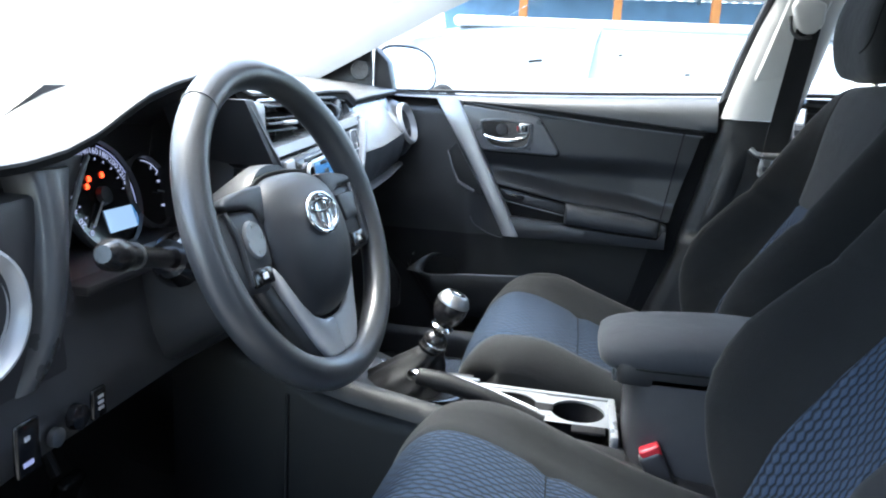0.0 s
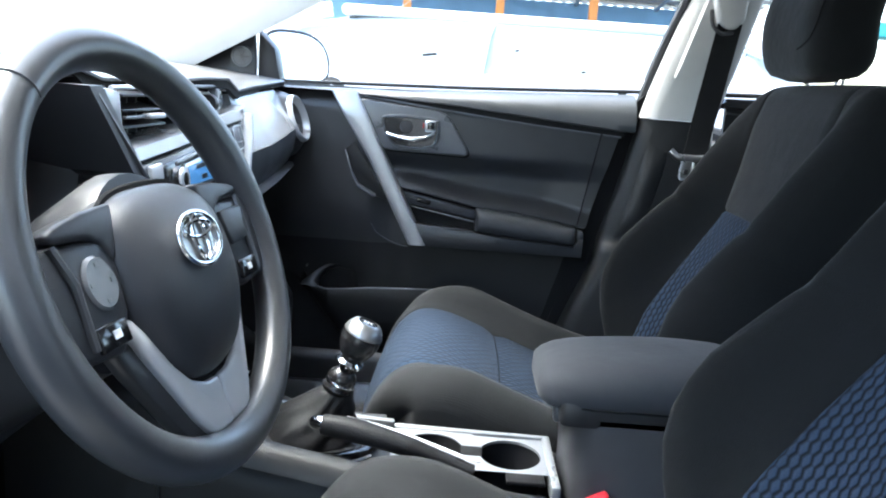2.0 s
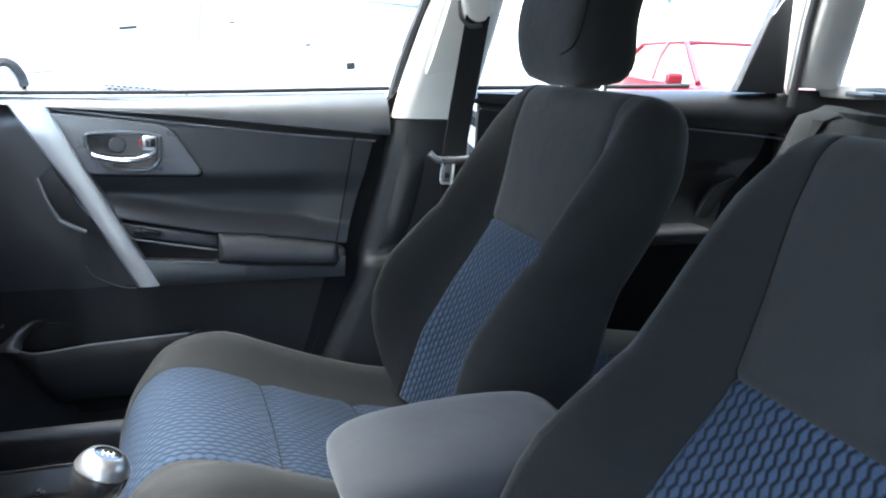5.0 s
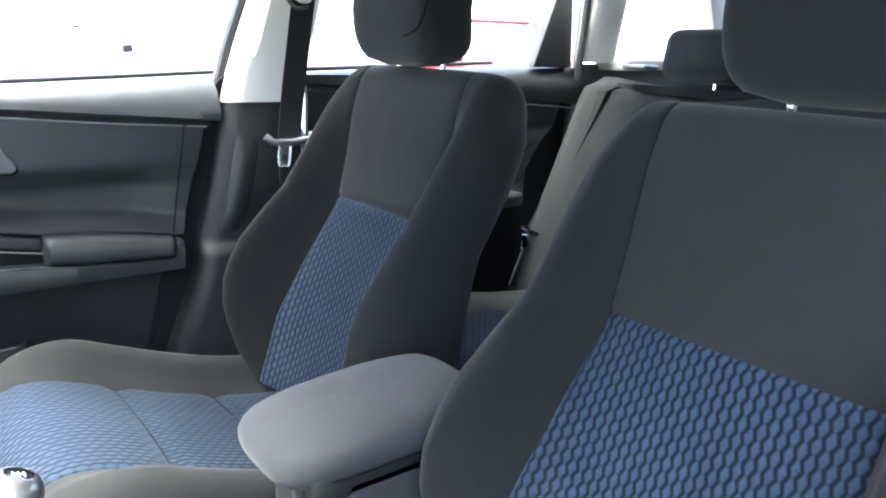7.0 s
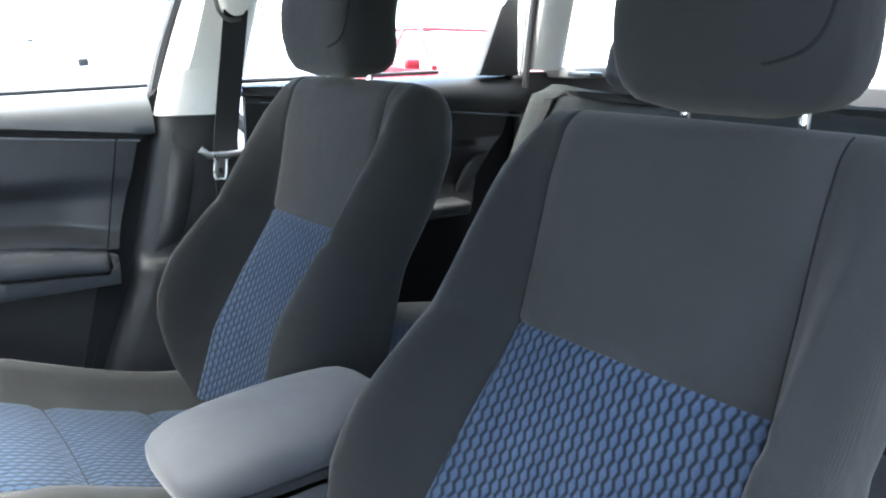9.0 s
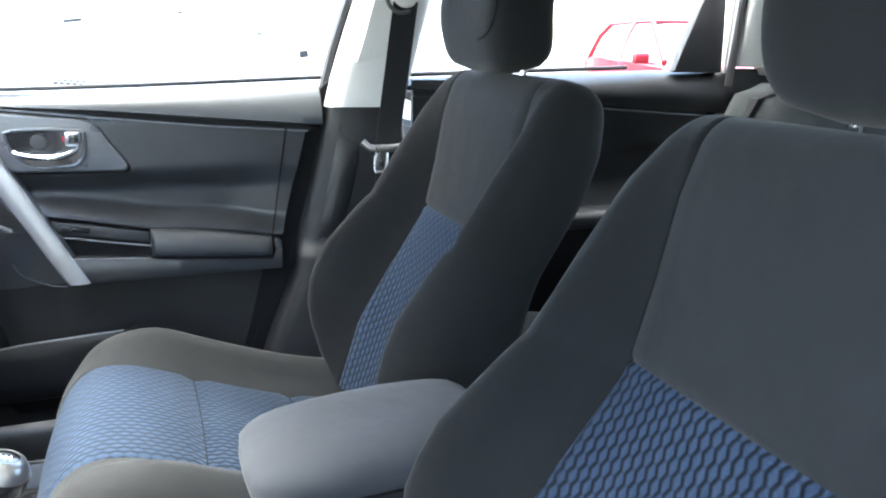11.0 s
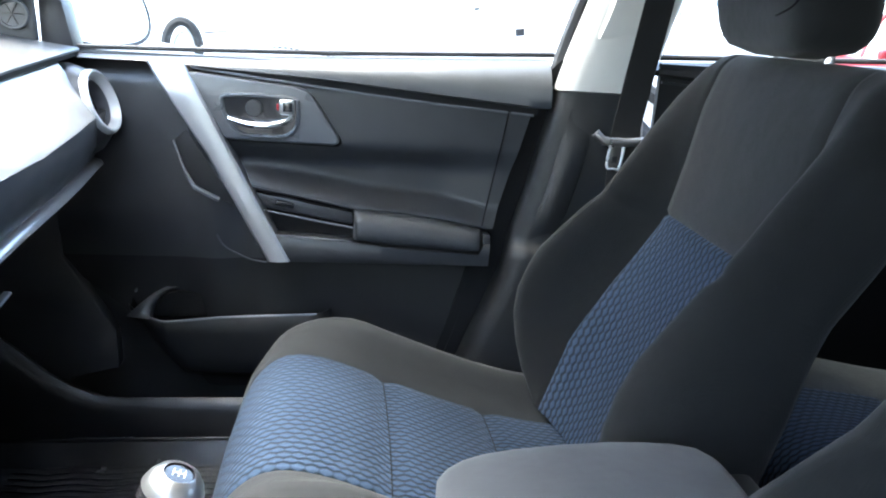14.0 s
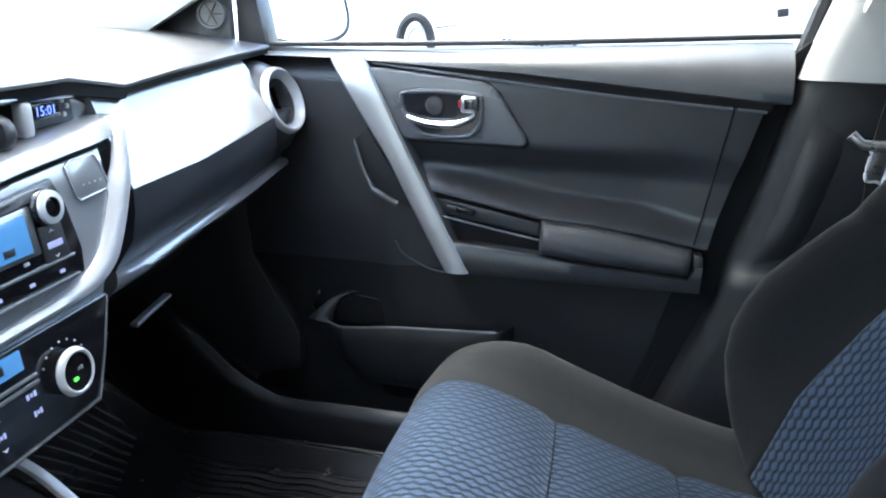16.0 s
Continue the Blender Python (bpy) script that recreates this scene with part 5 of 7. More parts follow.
for y0 in (-0.128, 0.030):
    za, zb = ledge_top(y0) + 0.002, 1.026
    v = part("air_vent", prism([(YC + y0 - 0.055, za), (YC + y0 + 0.060, za + 0.005), (YC + y0 + 0.060, zb), (YC + y0 - 0.055, zb)], "x", -0.405, -0.398, 0.002), M_LIP, stack, "black centre air vent")
    for q in (0.30, 0.62, 0.92):
        part("slat", rbox((-0.362, YC + y0, za + q * (zb - za)), (0.034, 0.112, 0.0030), 0.001, m=Matrix.Rotation(radians(8), 4, "Y")), M_DASH, v)
    for k in (-0.036, -0.012, 0.012, 0.036):
        part("vane", rbox((-0.382, YC + y0 + k, 0.5 * (za + zb)), (0.022, 0.0022, zb - za - 0.004), 0.0006), M_DASH, v)
    part("vent_tab", rbox((-0.343, YC + y0 + 0.018, za + 0.45 * (zb - za)), (0.012, 0.042, 0.006), 0.0025), M_SILVER, v, "silver vent tab")
    part("tab_rail", rbox((-0.345, YC + y0, za + 0.45 * (zb - za)), (0.006, 0.110, 0.0035), 0.0015), M_SATIN, v)
part("vent_wheel", lathe([(0.0, -0.006), (0.013, -0.006), (0.0145, -0.003), (0.0145, 0.003), (0.013, 0.006), (0.0, 0.006)], (-0.352, YC + 0.098, 1.006), facing(0, 1, 0), 24), M_DASH, stack, "ribbed vent wheel")
part("vent_divider", rbox((-0.354, YC + 0.130, 1.012), (0.014, 0.012, 0.030), 0.004), M_SILVER, stack, "silver vent divider")
clock = part("clock_unit", prism([(YC + 0.142, 0.998), (YC + 0.212, 1.000), (YC + 0.210, 1.026), (YC + 0.142, 1.028)], "x", -0.390, -0.368, 0.002), M_BLACK, stack, "digital clock unit")
part("clock_lcd", rbox((-0.3675, YC + 0.173, 1.0135), (0.002, 0.038, 0.0150), 0.001), M_GLOSS, clock)
part("clock_digits", text_bm("15:01", 0.0125, Matrix.Translation((-0.3662, YC + 0.173, 1.0132)) @ pose(0, 0, 0, 90, 0, 90), 0.0002), M_CLOCK, clock, "blue clock digits")
for dy, dz in ((0.197, 1.020), (0.203, 1.014), (0.198, 1.007), (0.148, 1.008)):
    part("clock_button", lathe([(0, 0), (0.0026, 0), (0.0022, 0.002), (0, 0.0022)], (-0.3685, YC + dy, dz), facing(1, 0, 0), 10), M_MARK, clock)

# silver U-shaped trim round the radio, broad at the shoulder and thin along the foot
curve = smooth_path([(0.229, 0.990, 0.004), (0.2195, 0.9575, 0.009), (0.2105, 0.939, 0.0125), (0.1825, 0.8975, 0.0135), (0.1635, 0.878, 0.012), (0.135, 0.866, 0.009), (0.10, 0.8615, 0.006), (0.05, 0.860, 0.005), (0.0, 0.859, 0.005)], 7)
for sg in (1, -1):
    pts = curve if sg > 0 else curve[24:]
    rows = []
    for k, q in enumerate(pts):
        a2, b2 = pts[max(k - 1, 0)][:2], pts[min(k + 1, len(pts) - 1)][:2]
        t2 = (b2 - a2) / np.linalg.norm(b2 - a2)
        nrm = np.array([-t2[1], t2[0]])
        ring = []
        for u2, l2 in ((-1, -0.004), (-0.85, 0.005), (0, 0.008), (0.85, 0.005), (1, -0.004)):
            yy, zz = q[:2] + nrm * q[2] * u2
            ring.append(on_stack(YC + sg * yy, zz, l2))
        rows.append(ring)
    part("trim_curve", sheet(rows, closed_u=True, caps=True), M_SILVER, stack, "curved silver trim", smooth=60)

# radio
radio = thing("car_radio", "dark grey car radio with a blue display and two knobs", "radio", (-0.33, YC, 0.93))
RB = [(-0.128, 0.944), (0.118, 0.966), (0.128, 0.94), (0.134, 0.90), (0.130, 0.878), (-0.130, 0.878), (-0.134, 0.90), (-0.131, 0.93)]


def plate_on_stack(poly, lift0, lift1, r=0.002):
    bm = prism(poly, "x", 0, 1, 0)
    for v in bm.verts:
        y, z = v.co.y, v.co.z
        v.co = on_stack(YC + y, z, lift0 + (lift1 - lift0) * v.co.x)
    bmesh.ops.bevel(bm, geom=bm.edges[:], offset=r, segments=2, profile=0.5, affect="EDGES", clamp_overlap=True)
    return bm


part("radio_face", plate_on_stack(RB, 0.0, 0.006), M_GLOSS, radio, "dark radio face")
part("cd_cover", plate_on_stack([(-0.10, 0.946), (0.10, 0.963), (0.10, 0.953), (-0.10, 0.940)], 0.005, 0.008), M_SATIN, radio, "satin disc slot cover")
part("disc_slot", plate_on_stack([(-0.065, 0.947), (0.065, 0.958), (0.065, 0.955), (-0.065, 0.944)], 0.0075, 0.0085, 0.0004), M_BLACK, radio)
part("display_frame", plate_on_stack([(-0.078, 0.941), (0.084, 0.951), (0.084, 0.910), (-0.078, 0.910)], 0.005, 0.0085), M_STEEL, radio, "metallic display frame")
part("display", plate_on_stack([(-0.070, 0.937), (0.075, 0.946), (0.075, 0.914), (-0.070, 0.914)], 0.0075, 0.0095, 0.001), M_LCD, radio, "lit blue radio display")
for dy, dz, w in ((-0.03, 0.935, 0.03), (0.02, 0.935, 0.02), (0.05, 0.921, 0.012), (-0.02, 0.921, 0.02)):
    part("display_mark", plate_on_stack([(dy - w / 2, dz + 0.003), (dy + w / 2, dz + 0.003), (dy + w / 2, dz - 0.003), (dy - w / 2, dz - 0.003)], 0.0092, 0.0097, 0.0001), M_BLACK, radio)
for y in (0.100, -0.100):
    kn = part("knob", lathe([(0, 0), (0.0165, 0), (0.0160, 0.003), (0.0138, 0.007), (0.012, 0.008), (0, 0.008)], on_stack(YC + y, 0.945 if y > 0 else 0.925, 0.006), SLOPE @ facing(1, 0, 0), 28), M_GLOSS, radio, "radio knob")
    part("knob_ring", lathe([(0.0080, 0.0078), (0.0142, 0.0068), (0.0140, 0.0094), (0.0085, 0.0104)], on_stack(YC + y, 0.945 if y > 0 else 0.925, 0.006), SLOPE @ facing(1, 0, 0), 28, cap=False), M_SILVER, kn, "bright knob ring")
    part("side_keys", plate_on_stack([(y - 0.013, 0.931), (y + 0.014, 0.931), (y + 0.016, 0.898), (y - 0.013, 0.898)], 0.005, 0.008), M_BLACK, radio, "black side keys")
    part("key_mark", plate_on_stack([(y - 0.009, 0.934), (y + 0.010, 0.934), (y + 0.010, 0.932), (y - 0.009, 0.932)], 0.0075, 0.009, 0.0003), M_MARK, radio)
    part("key_mark", plate_on_stack([(y - 0.008, 0.9165), (y + 0.010, 0.9165), (y + 0.010, 0.911), (y - 0.008, 0.911)], 0.0075, 0.0085, 0.0003), M_MARKB, radio)
    for dz, sg in ((0.924, 1), (0.905, -1)):
        part("key_arrow", plate_on_stack([(y - 0.003, dz), (y, dz + 0.003 * sg), (y + 0.003, dz), (y, dz + 0.0012 * sg)][::sg], 0.0075, 0.0085, 0), M_MARK, radio)
for z in (0.9, 0.882):
    part("key_edge", plate_on_stack([(-0.105, z), (0.122, z), (0.120, z - 0.003), (-0.105, z - 0.003)], 0.005, 0.0085, 0.001), M_SATIN, radio, "thin bright key edge")
    for k in range(6):
        y = -0.08 + 0.036 * k
        part("key_mark", plate_on_stack([(y, z + 0.008), (y + 0.006, z + 0.008), (y + 0.006, z + 0.005), (y, z + 0.005)], 0.0058, 0.0065, 0.0002), M_MARK if z > 0.89 else M_MARKB, radio)
for sg in (1,):
    blank = [(sg * 0.142, 0.970), (sg * 0.150, 0.974), (sg * 0.182, 0.974), (sg * 0.186, 0.968), (sg * 0.194, 0.946), (sg * 0.190, 0.940), (sg * 0.152, 0.938), (sg * 0.147, 0.942)]
    bp = part("blank_plate", plate_on_stack(blank[::sg], -0.002, 0.0015, 0.001), M_BAND, stack, "satin grey blank plate")
    part("plate_outline", tube([on_stack(YC + y, z, 0.0016) for y, z in blank], 0.0009, 6, closed=True), M_SILVER, bp)
    for k in range(4):
        part("plate_dot", lathe([(0, 0), (0.0012, 0), (0.0010, 0.0006), (0, 0.0007)], on_stack(YC + sg * (0.160 + 0.008 * k), 0.950, 0.0015), facing(1, 0, 0.1), 8), M_SILVER, bp)
part("hazard_button", plate_on_stack([(-0.166, 0.946), (-0.136, 0.948), (-0.136, 0.930), (-0.166, 0.928)], 0.0, 0.006), M_SILVER, stack, "pale hazard button")

# climate panel
clim = thing("climate_control", "gloss black climate panel with a blue display and chrome ringed knobs", "climate control", (-0.31, YC, 0.81))
part("climate_face", plate_on_stack([(-0.152, 0.850), (0.152, 0.850), (0.130, 0.805), (0.108, 0.765), (-0.108, 0.765), (-0.130, 0.805)], 0.0, 0.005), M_GLOSS, clim, "gloss black climate face")
part("climate_display", plate_on_stack([(-0.040, 0.846), (0.036, 0.846), (0.036, 0.829), (-0.040, 0.829)], 0.0045, 0.006, 0.001), M_LCD, clim, "lit blue climate display")
part("display_mark", plate_on_stack([(0.008, 0.841), (0.016, 0.841), (0.016, 0.834), (0.008, 0.834)], 0.0058, 0.0063, 0.0001), M_BLACK, clim)
for y in (0.078, -0.078):
    d = SLOPE @ facing(1, 0, 0)
    kn = part("knob", lathe([(0, 0), (0.0205, 0), (0.0205, 0.008), (0.0175, 0.0115), (0, 0.0115)], on_stack(YC + y, 0.806, 0.004), d, 36), M_GLOSS, clim, "climate knob")
    part("knob_ring", lathe([(0.0165, 0.0112), (0.0208, 0.0075), (0.0216, 0.009), (0.0205, 0.0125), (0.0182, 0.0140), (0.0165, 0.0130)], on_stack(YC + y, 0.806, 0.004), d, 44, cap=False), M_SILVER, kn, "bright knob ring")
    part("knob_writing", text_bm("AC" if y > 0 else "AUTO", 0.0048, Matrix.Translation(on_stack(YC + y + (0.004 if y > 0 else 0), 0.809, 0.0162)) @ pose(0, 0, 0, 90, 0, 90), 0.0002), M_MARK, kn)
    if y > 0:
        part("knob_light", rbox(on_stack(YC + y - 0.004, 0.802, 0.0164), (0.0012, 0.005, 0.003), 0.0008), M_GREEN, kn, "green indicator light")
    for k in range(7):
        g = radians(60 - 20 * k)
        part("scale_dot", lathe([(0, 0), (0.0009, 0), (0.0009, 0.0006), (0, 0.0006)], on_stack(YC + y + 0.0275 * math.sin(g), 0.806 + 0.0275 * math.cos(g), 0.005), d, 8), M_MARK, clim)
for z in (0.822, 0.816):
    part("key_edge", plate_on_stack([(-0.048, z), (0.046, z), (0.046, z - 0.003), (-0.048, z - 0.003)], 0.0045, 0.0075, 0.001), M_SATIN, clim)
for y, z, w in ((0.036, 0.806, 0.012), (0.038, 0.790, 0.010), (-0.002, 0.790, 0.010), (-0.036, 0.806, 0.012), (-0.036, 0.790, 0.010)):
    for q in range(3):
        y0 = y - w / 2 + q * w / 3
        h2 = 0.0024 - 0.0008 * (q % 2)
        part("key_mark", plate_on_stack([(y0, z + h2), (y0 + w * 0.24, z + h2), (y0 + w * 0.24, z - h2), (y0, z - h2)], 0.0045, 0.0052, 0), M_MARKB, clim)
for z, sg in ((0.802, 1), (0.780, -1)):
    part("key_arrow", plate_on_stack([(-0.005, z), (-0.002, z + 0.003 * sg), (0.001, z), (-0.002, z + 0.001 * sg)][::sg], 0.0045, 0.0055, 0), M_MARK, clim)
part("climate_edge", tube([on_stack(YC + 0.15, 0.848, 0.004), on_stack(YC + 0.130, 0.805, 0.004), on_stack(YC + 0.108, 0.764, 0.004), on_stack(YC - 0.108, 0.764, 0.004)], 0.0018, 6), M_SATIN, clim)


# ---------------------------------------------------------------- steering wheel
WC = Vector((-0.228, -0.346, 0.905))
wn3 = Vector((0.91573, -0.12706, 0.38118))
wu = Vector((0.13744, 0.99051, 0.0))
wv = Vector((-0.37756, 0.05239, 0.92450))
WM = Matrix(((wu.x, wv.x, wn3.x, WC.x), (wu.y, wv.y, wn3.y, WC.y), (wu.z, wv.z, wn3.z, WC.z), (0, 0, 0, 1)))
wheel = thing("steering_wheel", "black three-spoke steering wheel with silver lower spoke and chrome badge", "steering wheel", tuple(WC))


def local(bm):
    bm.transform(WM)
    return bm


ringp = [(0.168 * math.cos(g), 0.169 * math.sin(g), 0) for g in np.linspace(0, 2 * math.pi, 96, endpoint=False)]
rad = [0.0178 + 0.0022 * max(0.0, math.cos(2 * (g - 0.55))) * (1 if math.sin(g) > 0.1 else 0.3) for g in np.linspace(0, 2 * math.pi, 96, endpoint=False)]
part("rim", local(tube(ringp, rad, 18, closed=True, up=(0, 0, 1), flat=0.95)), M_RIM, wheel, "grained black wheel rim", smooth=80)
for sg in (1, -1):
    part("grip_seam", local(tube([(0.169 * math.cos(g) + 0.0175 * math.cos(q) * math.cos(g), 0.169 * math.sin(g) + 0.0175 * math.cos(q) * math.sin(g), 0.0168 * math.sin(q)) for q in np.linspace(-2.2, 2.2, 16) for g in (radians(90 - sg * 38),)], 0.0012, 5)), M_BLACK, wheel)


def dome(outline, z_edge, z_top, rings=16):
    """A cushioned cover over a closed outline: tight rolled edge, gently pillowed middle."""
    P = np.array(outline)
    c = P.mean(0)
    rows = [[(x, y, z_edge - 0.02) for x, y in P]]
    for t in [0, 0.006, 0.015, 0.03, 0.05, 0.075, 0.10, 0.14, *np.linspace(0.20, 0.97, rings)]:
        k = 1 - t
        rise = z_edge + (z_top - z_edge) * (0.45 * (1 - k**14) + 0.55 * (1 - k**2.6))
        row = []
        for x, y in P:
            u, v = c[0] + (x - c[0]) * k, c[1] + (y - c[1]) * k
            row.append((u, v, rise - 0.9 * (v + 0.02) ** 2))
        rows.append(row)
    return sheet(rows, closed_u=True, caps=True)


pad_half = [(0.0, 0.057), (0.036, 0.055), (0.058, 0.048), (0.071, 0.036), (0.0775, 0.018), (0.079, -0.006), (0.077, -0.032), (0.069, -0.058), (0.055, -0.082), (0.036, -0.099), (0.016, -0.106)]
pad_out = smooth_path([*pad_half, (0, -0.1075), *[(-x, y) for x, y in pad_half[:0:-1]]], 5, closed=True)
pad = part("airbag_cover", local(dome(pad_out, 0.002, 0.030)), M_PAD, wheel, "dark grey airbag cover", smooth=60)
part("cover_gap", local(tube([(x * 1.012, y * 1.012, -0.003) for x, y in pad_out], 0.0030, 6, closed=True)), M_LIP, wheel)
for sg in (1, -1):
    wing = [(sg * x, y) for x, y in ((0.060, 0.048), (0.095, 0.0465), (0.128, 0.041), (0.139, 0.036), (0.134, 0.030), (0.100, 0.0275), (0.086, 0.021), (0.079, 0.006), (0.070, 0.020))]
    part("cover_wing", local(prism(wing[::sg], "z", -0.012, 0.009, 0.0045, 3)), M_PAD, wheel, "dark grey wing of the airbag cover", smooth=60)
# badge: chrome oval with plain inner ovals
badge = part("badge", local(tube([(0.0305 * math.cos(g), 0.0215 * math.sin(g) + 0.002, 0.0318) for g in np.linspace(0, 2 * math.pi, 48, endpoint=False)], 0.0026, 10, closed=True)), M_CHROME, wheel, "chrome oval badge")
part("badge_recess", local(lathe([(0, 0), (0.030, 0), (0.030, 0.0015), (0, 0.0015)], (0, 0, 0), Matrix.Translation((0, 0.002, 0.0288)) @ Matrix.Diagonal((1.0, 0.70, 1, 1)), 36)), M_STEEL, badge)
part("badge_oval", local(tube([(0.0095 * math.cos(g), 0.019 * math.sin(g) + 0.002, 0.0322) for g in np.linspace(0, 2 * math.pi, 32, endpoint=False)], 0.0021, 8, closed=True)), M_CHROME, badge)
part("badge_oval", local(tube([(0.020 * math.cos(g), 0.0065 * math.sin(g) + 0.010, 0.0322) for g in np.linspace(0, 2 * math.pi, 32, endpoint=False)], 0.0020, 8, closed=True)), M_CHROME, badge)
for k, (w, y) in enumerate(((0.016, -0.060), (0.026, -0.067))):
    part("cover_mark", local(rbox((0.022, y, 0.0158 - 0.0015 * k), (w, 0.0035, 0.0006), 0, m=Matrix.Rotation(radians(20), 4, "X"))), M_DOORUP, pad)
# spokes
for sg in (1, -1):
    out = [(0.072, 0.026), (0.100, 0.028), (0.155, 0.028), (0.163, 0.0), (0.157, -0.040), (0.140, -0.052), (0.098, -0.056), (0.080, -0.030), (0.074, 0.0)]
    sp = part("spoke", local(prism([(sg * x, y) for x, y in out][::sg], "z", -0.020, 0.006, 0.006, 3)), M_PAD, wheel, "black side spoke")
    part("spoke_ridge", local(tube([(sg * 0.135, 0.028, 0.006), (sg * 0.128, 0.0, 0.008), (sg * 0.130, -0.045, 0.006)], 0.0035, 8)), M_RIM, sp)
    if sg < 0:
        pd = part("control_pad", local(lathe([(0, 0), (0.018, 0), (0.018, 0.002), (0.016, 0.004), (0.0, 0.0038)], (0, 0, 0), Matrix.Translation((-0.102, -0.004, 0.005)) @ Matrix.Diagonal((0.92, 1.1, 1, 1)), 32)), M_SATIN, sp, "round satin control pad")
        for g in range(4):
            q = radians(90 * g)
            part("pad_mark", local(rbox((-0.102 + 0.011 * math.cos(q), -0.004 + 0.013 * math.sin(q), 0.0092), (0.004, 0.003, 0.0006), 0)), M_DOORUP, pd)
    else:
        part("blank_key", local(prism([(0.088, 0.018), (0.132, 0.018), (0.138, -0.012), (0.094, -0.016)], "z", 0.005, 0.010, 0.003)), M_PAD, sp, "blank key")
    b2 = part("spoke_button", local(rbox((sg * 0.110, -0.040, 0.0065), (0.034, 0.018, 0.006), 0.002)), M_GLOSS, sp, "small black button")
    part("button_mark", local(rbox((sg * 0.108, -0.040, 0.0098), (0.008, 0.006, 0.0006), 0)), M_MARK, b2)
    # lower spoke: black backing with a slim silver V over it
    back = [(sg * x, y) for x, y in ((0.090, -0.040), (0.102, -0.052), (0.094, -0.072), (0.050, -0.152), (0.0, -0.154), (0.0, -0.112), (0.022, -0.110), (0.042, -0.098), (0.062, -0.072))]
    part("lower_spoke", local(prism(back[::sg], "z", -0.018, -0.004, 0.004, 2)), M_RIM, wheel, "black lower spoke")
    arm = [(sg * x, y) for x, y in ((0.081, -0.034), (0.087, -0.043), (0.078, -0.066), (0.046, -0.130), (0.034, -0.148), (0.026, -0.151), (0.0, -0.152), (0.0, -0.110), (0.018, -0.109), (0.037, -0.100), (0.053, -0.081), (0.069, -0.050))]
    part("spoke_trim", local(prism(arm[::sg], "z", -0.008, 0.004, 0.004, 3)), M_SILVER, wheel, "slim silver trim on the lower spoke")
part("hub_back", local(lathe([(0.02, -0.10), (0.06, -0.09), (0.075, -0.03), (0.07, -0.012), (0.0, -0.012)], (0, 0, 0), None, 30)), M_BLACK, wheel)

# column shroud and stalks
col = thing("steering_column", "black steering column shroud with a stalk", "steering column", (-0.34, -0.35, 0.84))
rows = []
for t in np.linspace(0, 1, 14):
    c = WC + wn3 * (-0.075 - 0.16 * t) + wv * (-0.012)
    ring = []
    for g in np.linspace(0, 2 * math.pi, 30, endpoint=False):
        k = 0.058 + 0.012 * t
        ring.append(tuple(c + wu * (k * 1.0 * math.copysign(abs(math.cos(g)) ** 0.7, math.cos(g))) + wv * ((0.045 if math.sin(g) > 0 else 0.070 + 0.03 * t) * math.copysign(abs(math.sin(g)) ** 0.7, math.sin(g)))))
    rows.append(ring)
part("shroud", sheet(rows, closed_u=True, caps=True), M_DASH, col, "black column shroud", smooth=60)
sb = WC + wn3 * (-0.115) + wv * (-0.005)
q0, q1 = Vector((-0.338, -0.415, 0.868)), Vector((-0.322, -0.562, 0.906))
qd = q1 - q0
stalk = part("stalk", tube([q0, q0 + qd * 0.3, q0 + qd * 0.55, q0 + qd * 0.72], [0.015, 0.0105, 0.011, 0.012], 14), M_GLOSS, col, "gloss black indicator stalk")
part("stalk_tip", tube([q0 + qd * 0.72, q0 + qd * 0.78, q0 + qd * 0.90, q0 + qd * 0.97], [0.012, 0.0150, 0.0145, 0.008], 16), M_KNOB, stalk, "black stalk end")
part("stalk_collar", tube([q0 - qd * 0.05, q0 + qd * 0.10], [0.030, 0.020], 18), M_GLOSS, stalk)
part("stalk_band", tube([q0 + qd * 0.60, q0 + qd * 0.62], 0.0135, 14), M_DOORUP, stalk, "pale stalk markings")
st2 = [sb + wu * 0.055, sb + wu * 0.12, sb + wu * 0.17 + wn3 * 0.01]
part("stalk", tube([tuple(p) for p in st2], [0.014, 0.012, 0.013], 14), M_BLACK, col, "black wiper stalk")

# pedals in the dark footwell
ped = thing("pedals", "black rubber pedals in the driver footwell", "pedal", (-0.62, -0.40, 0.5))
for y, w in ((-0.47, 0.06), (-0.38, 0.07), (-0.27, 0.05)):
    p1 = part("pedal", rbox((-0.60, y, 0.47), (0.02, w, 0.07), 0.006, m=Matrix.Rotation(radians(25), 4, "Y")), M_RUBBER, ped)
    part("pedal_arm", tube([(-0.61, y, 0.50), (-0.68, y, 0.66)], 0.008, 8), M_BLACK, ped)

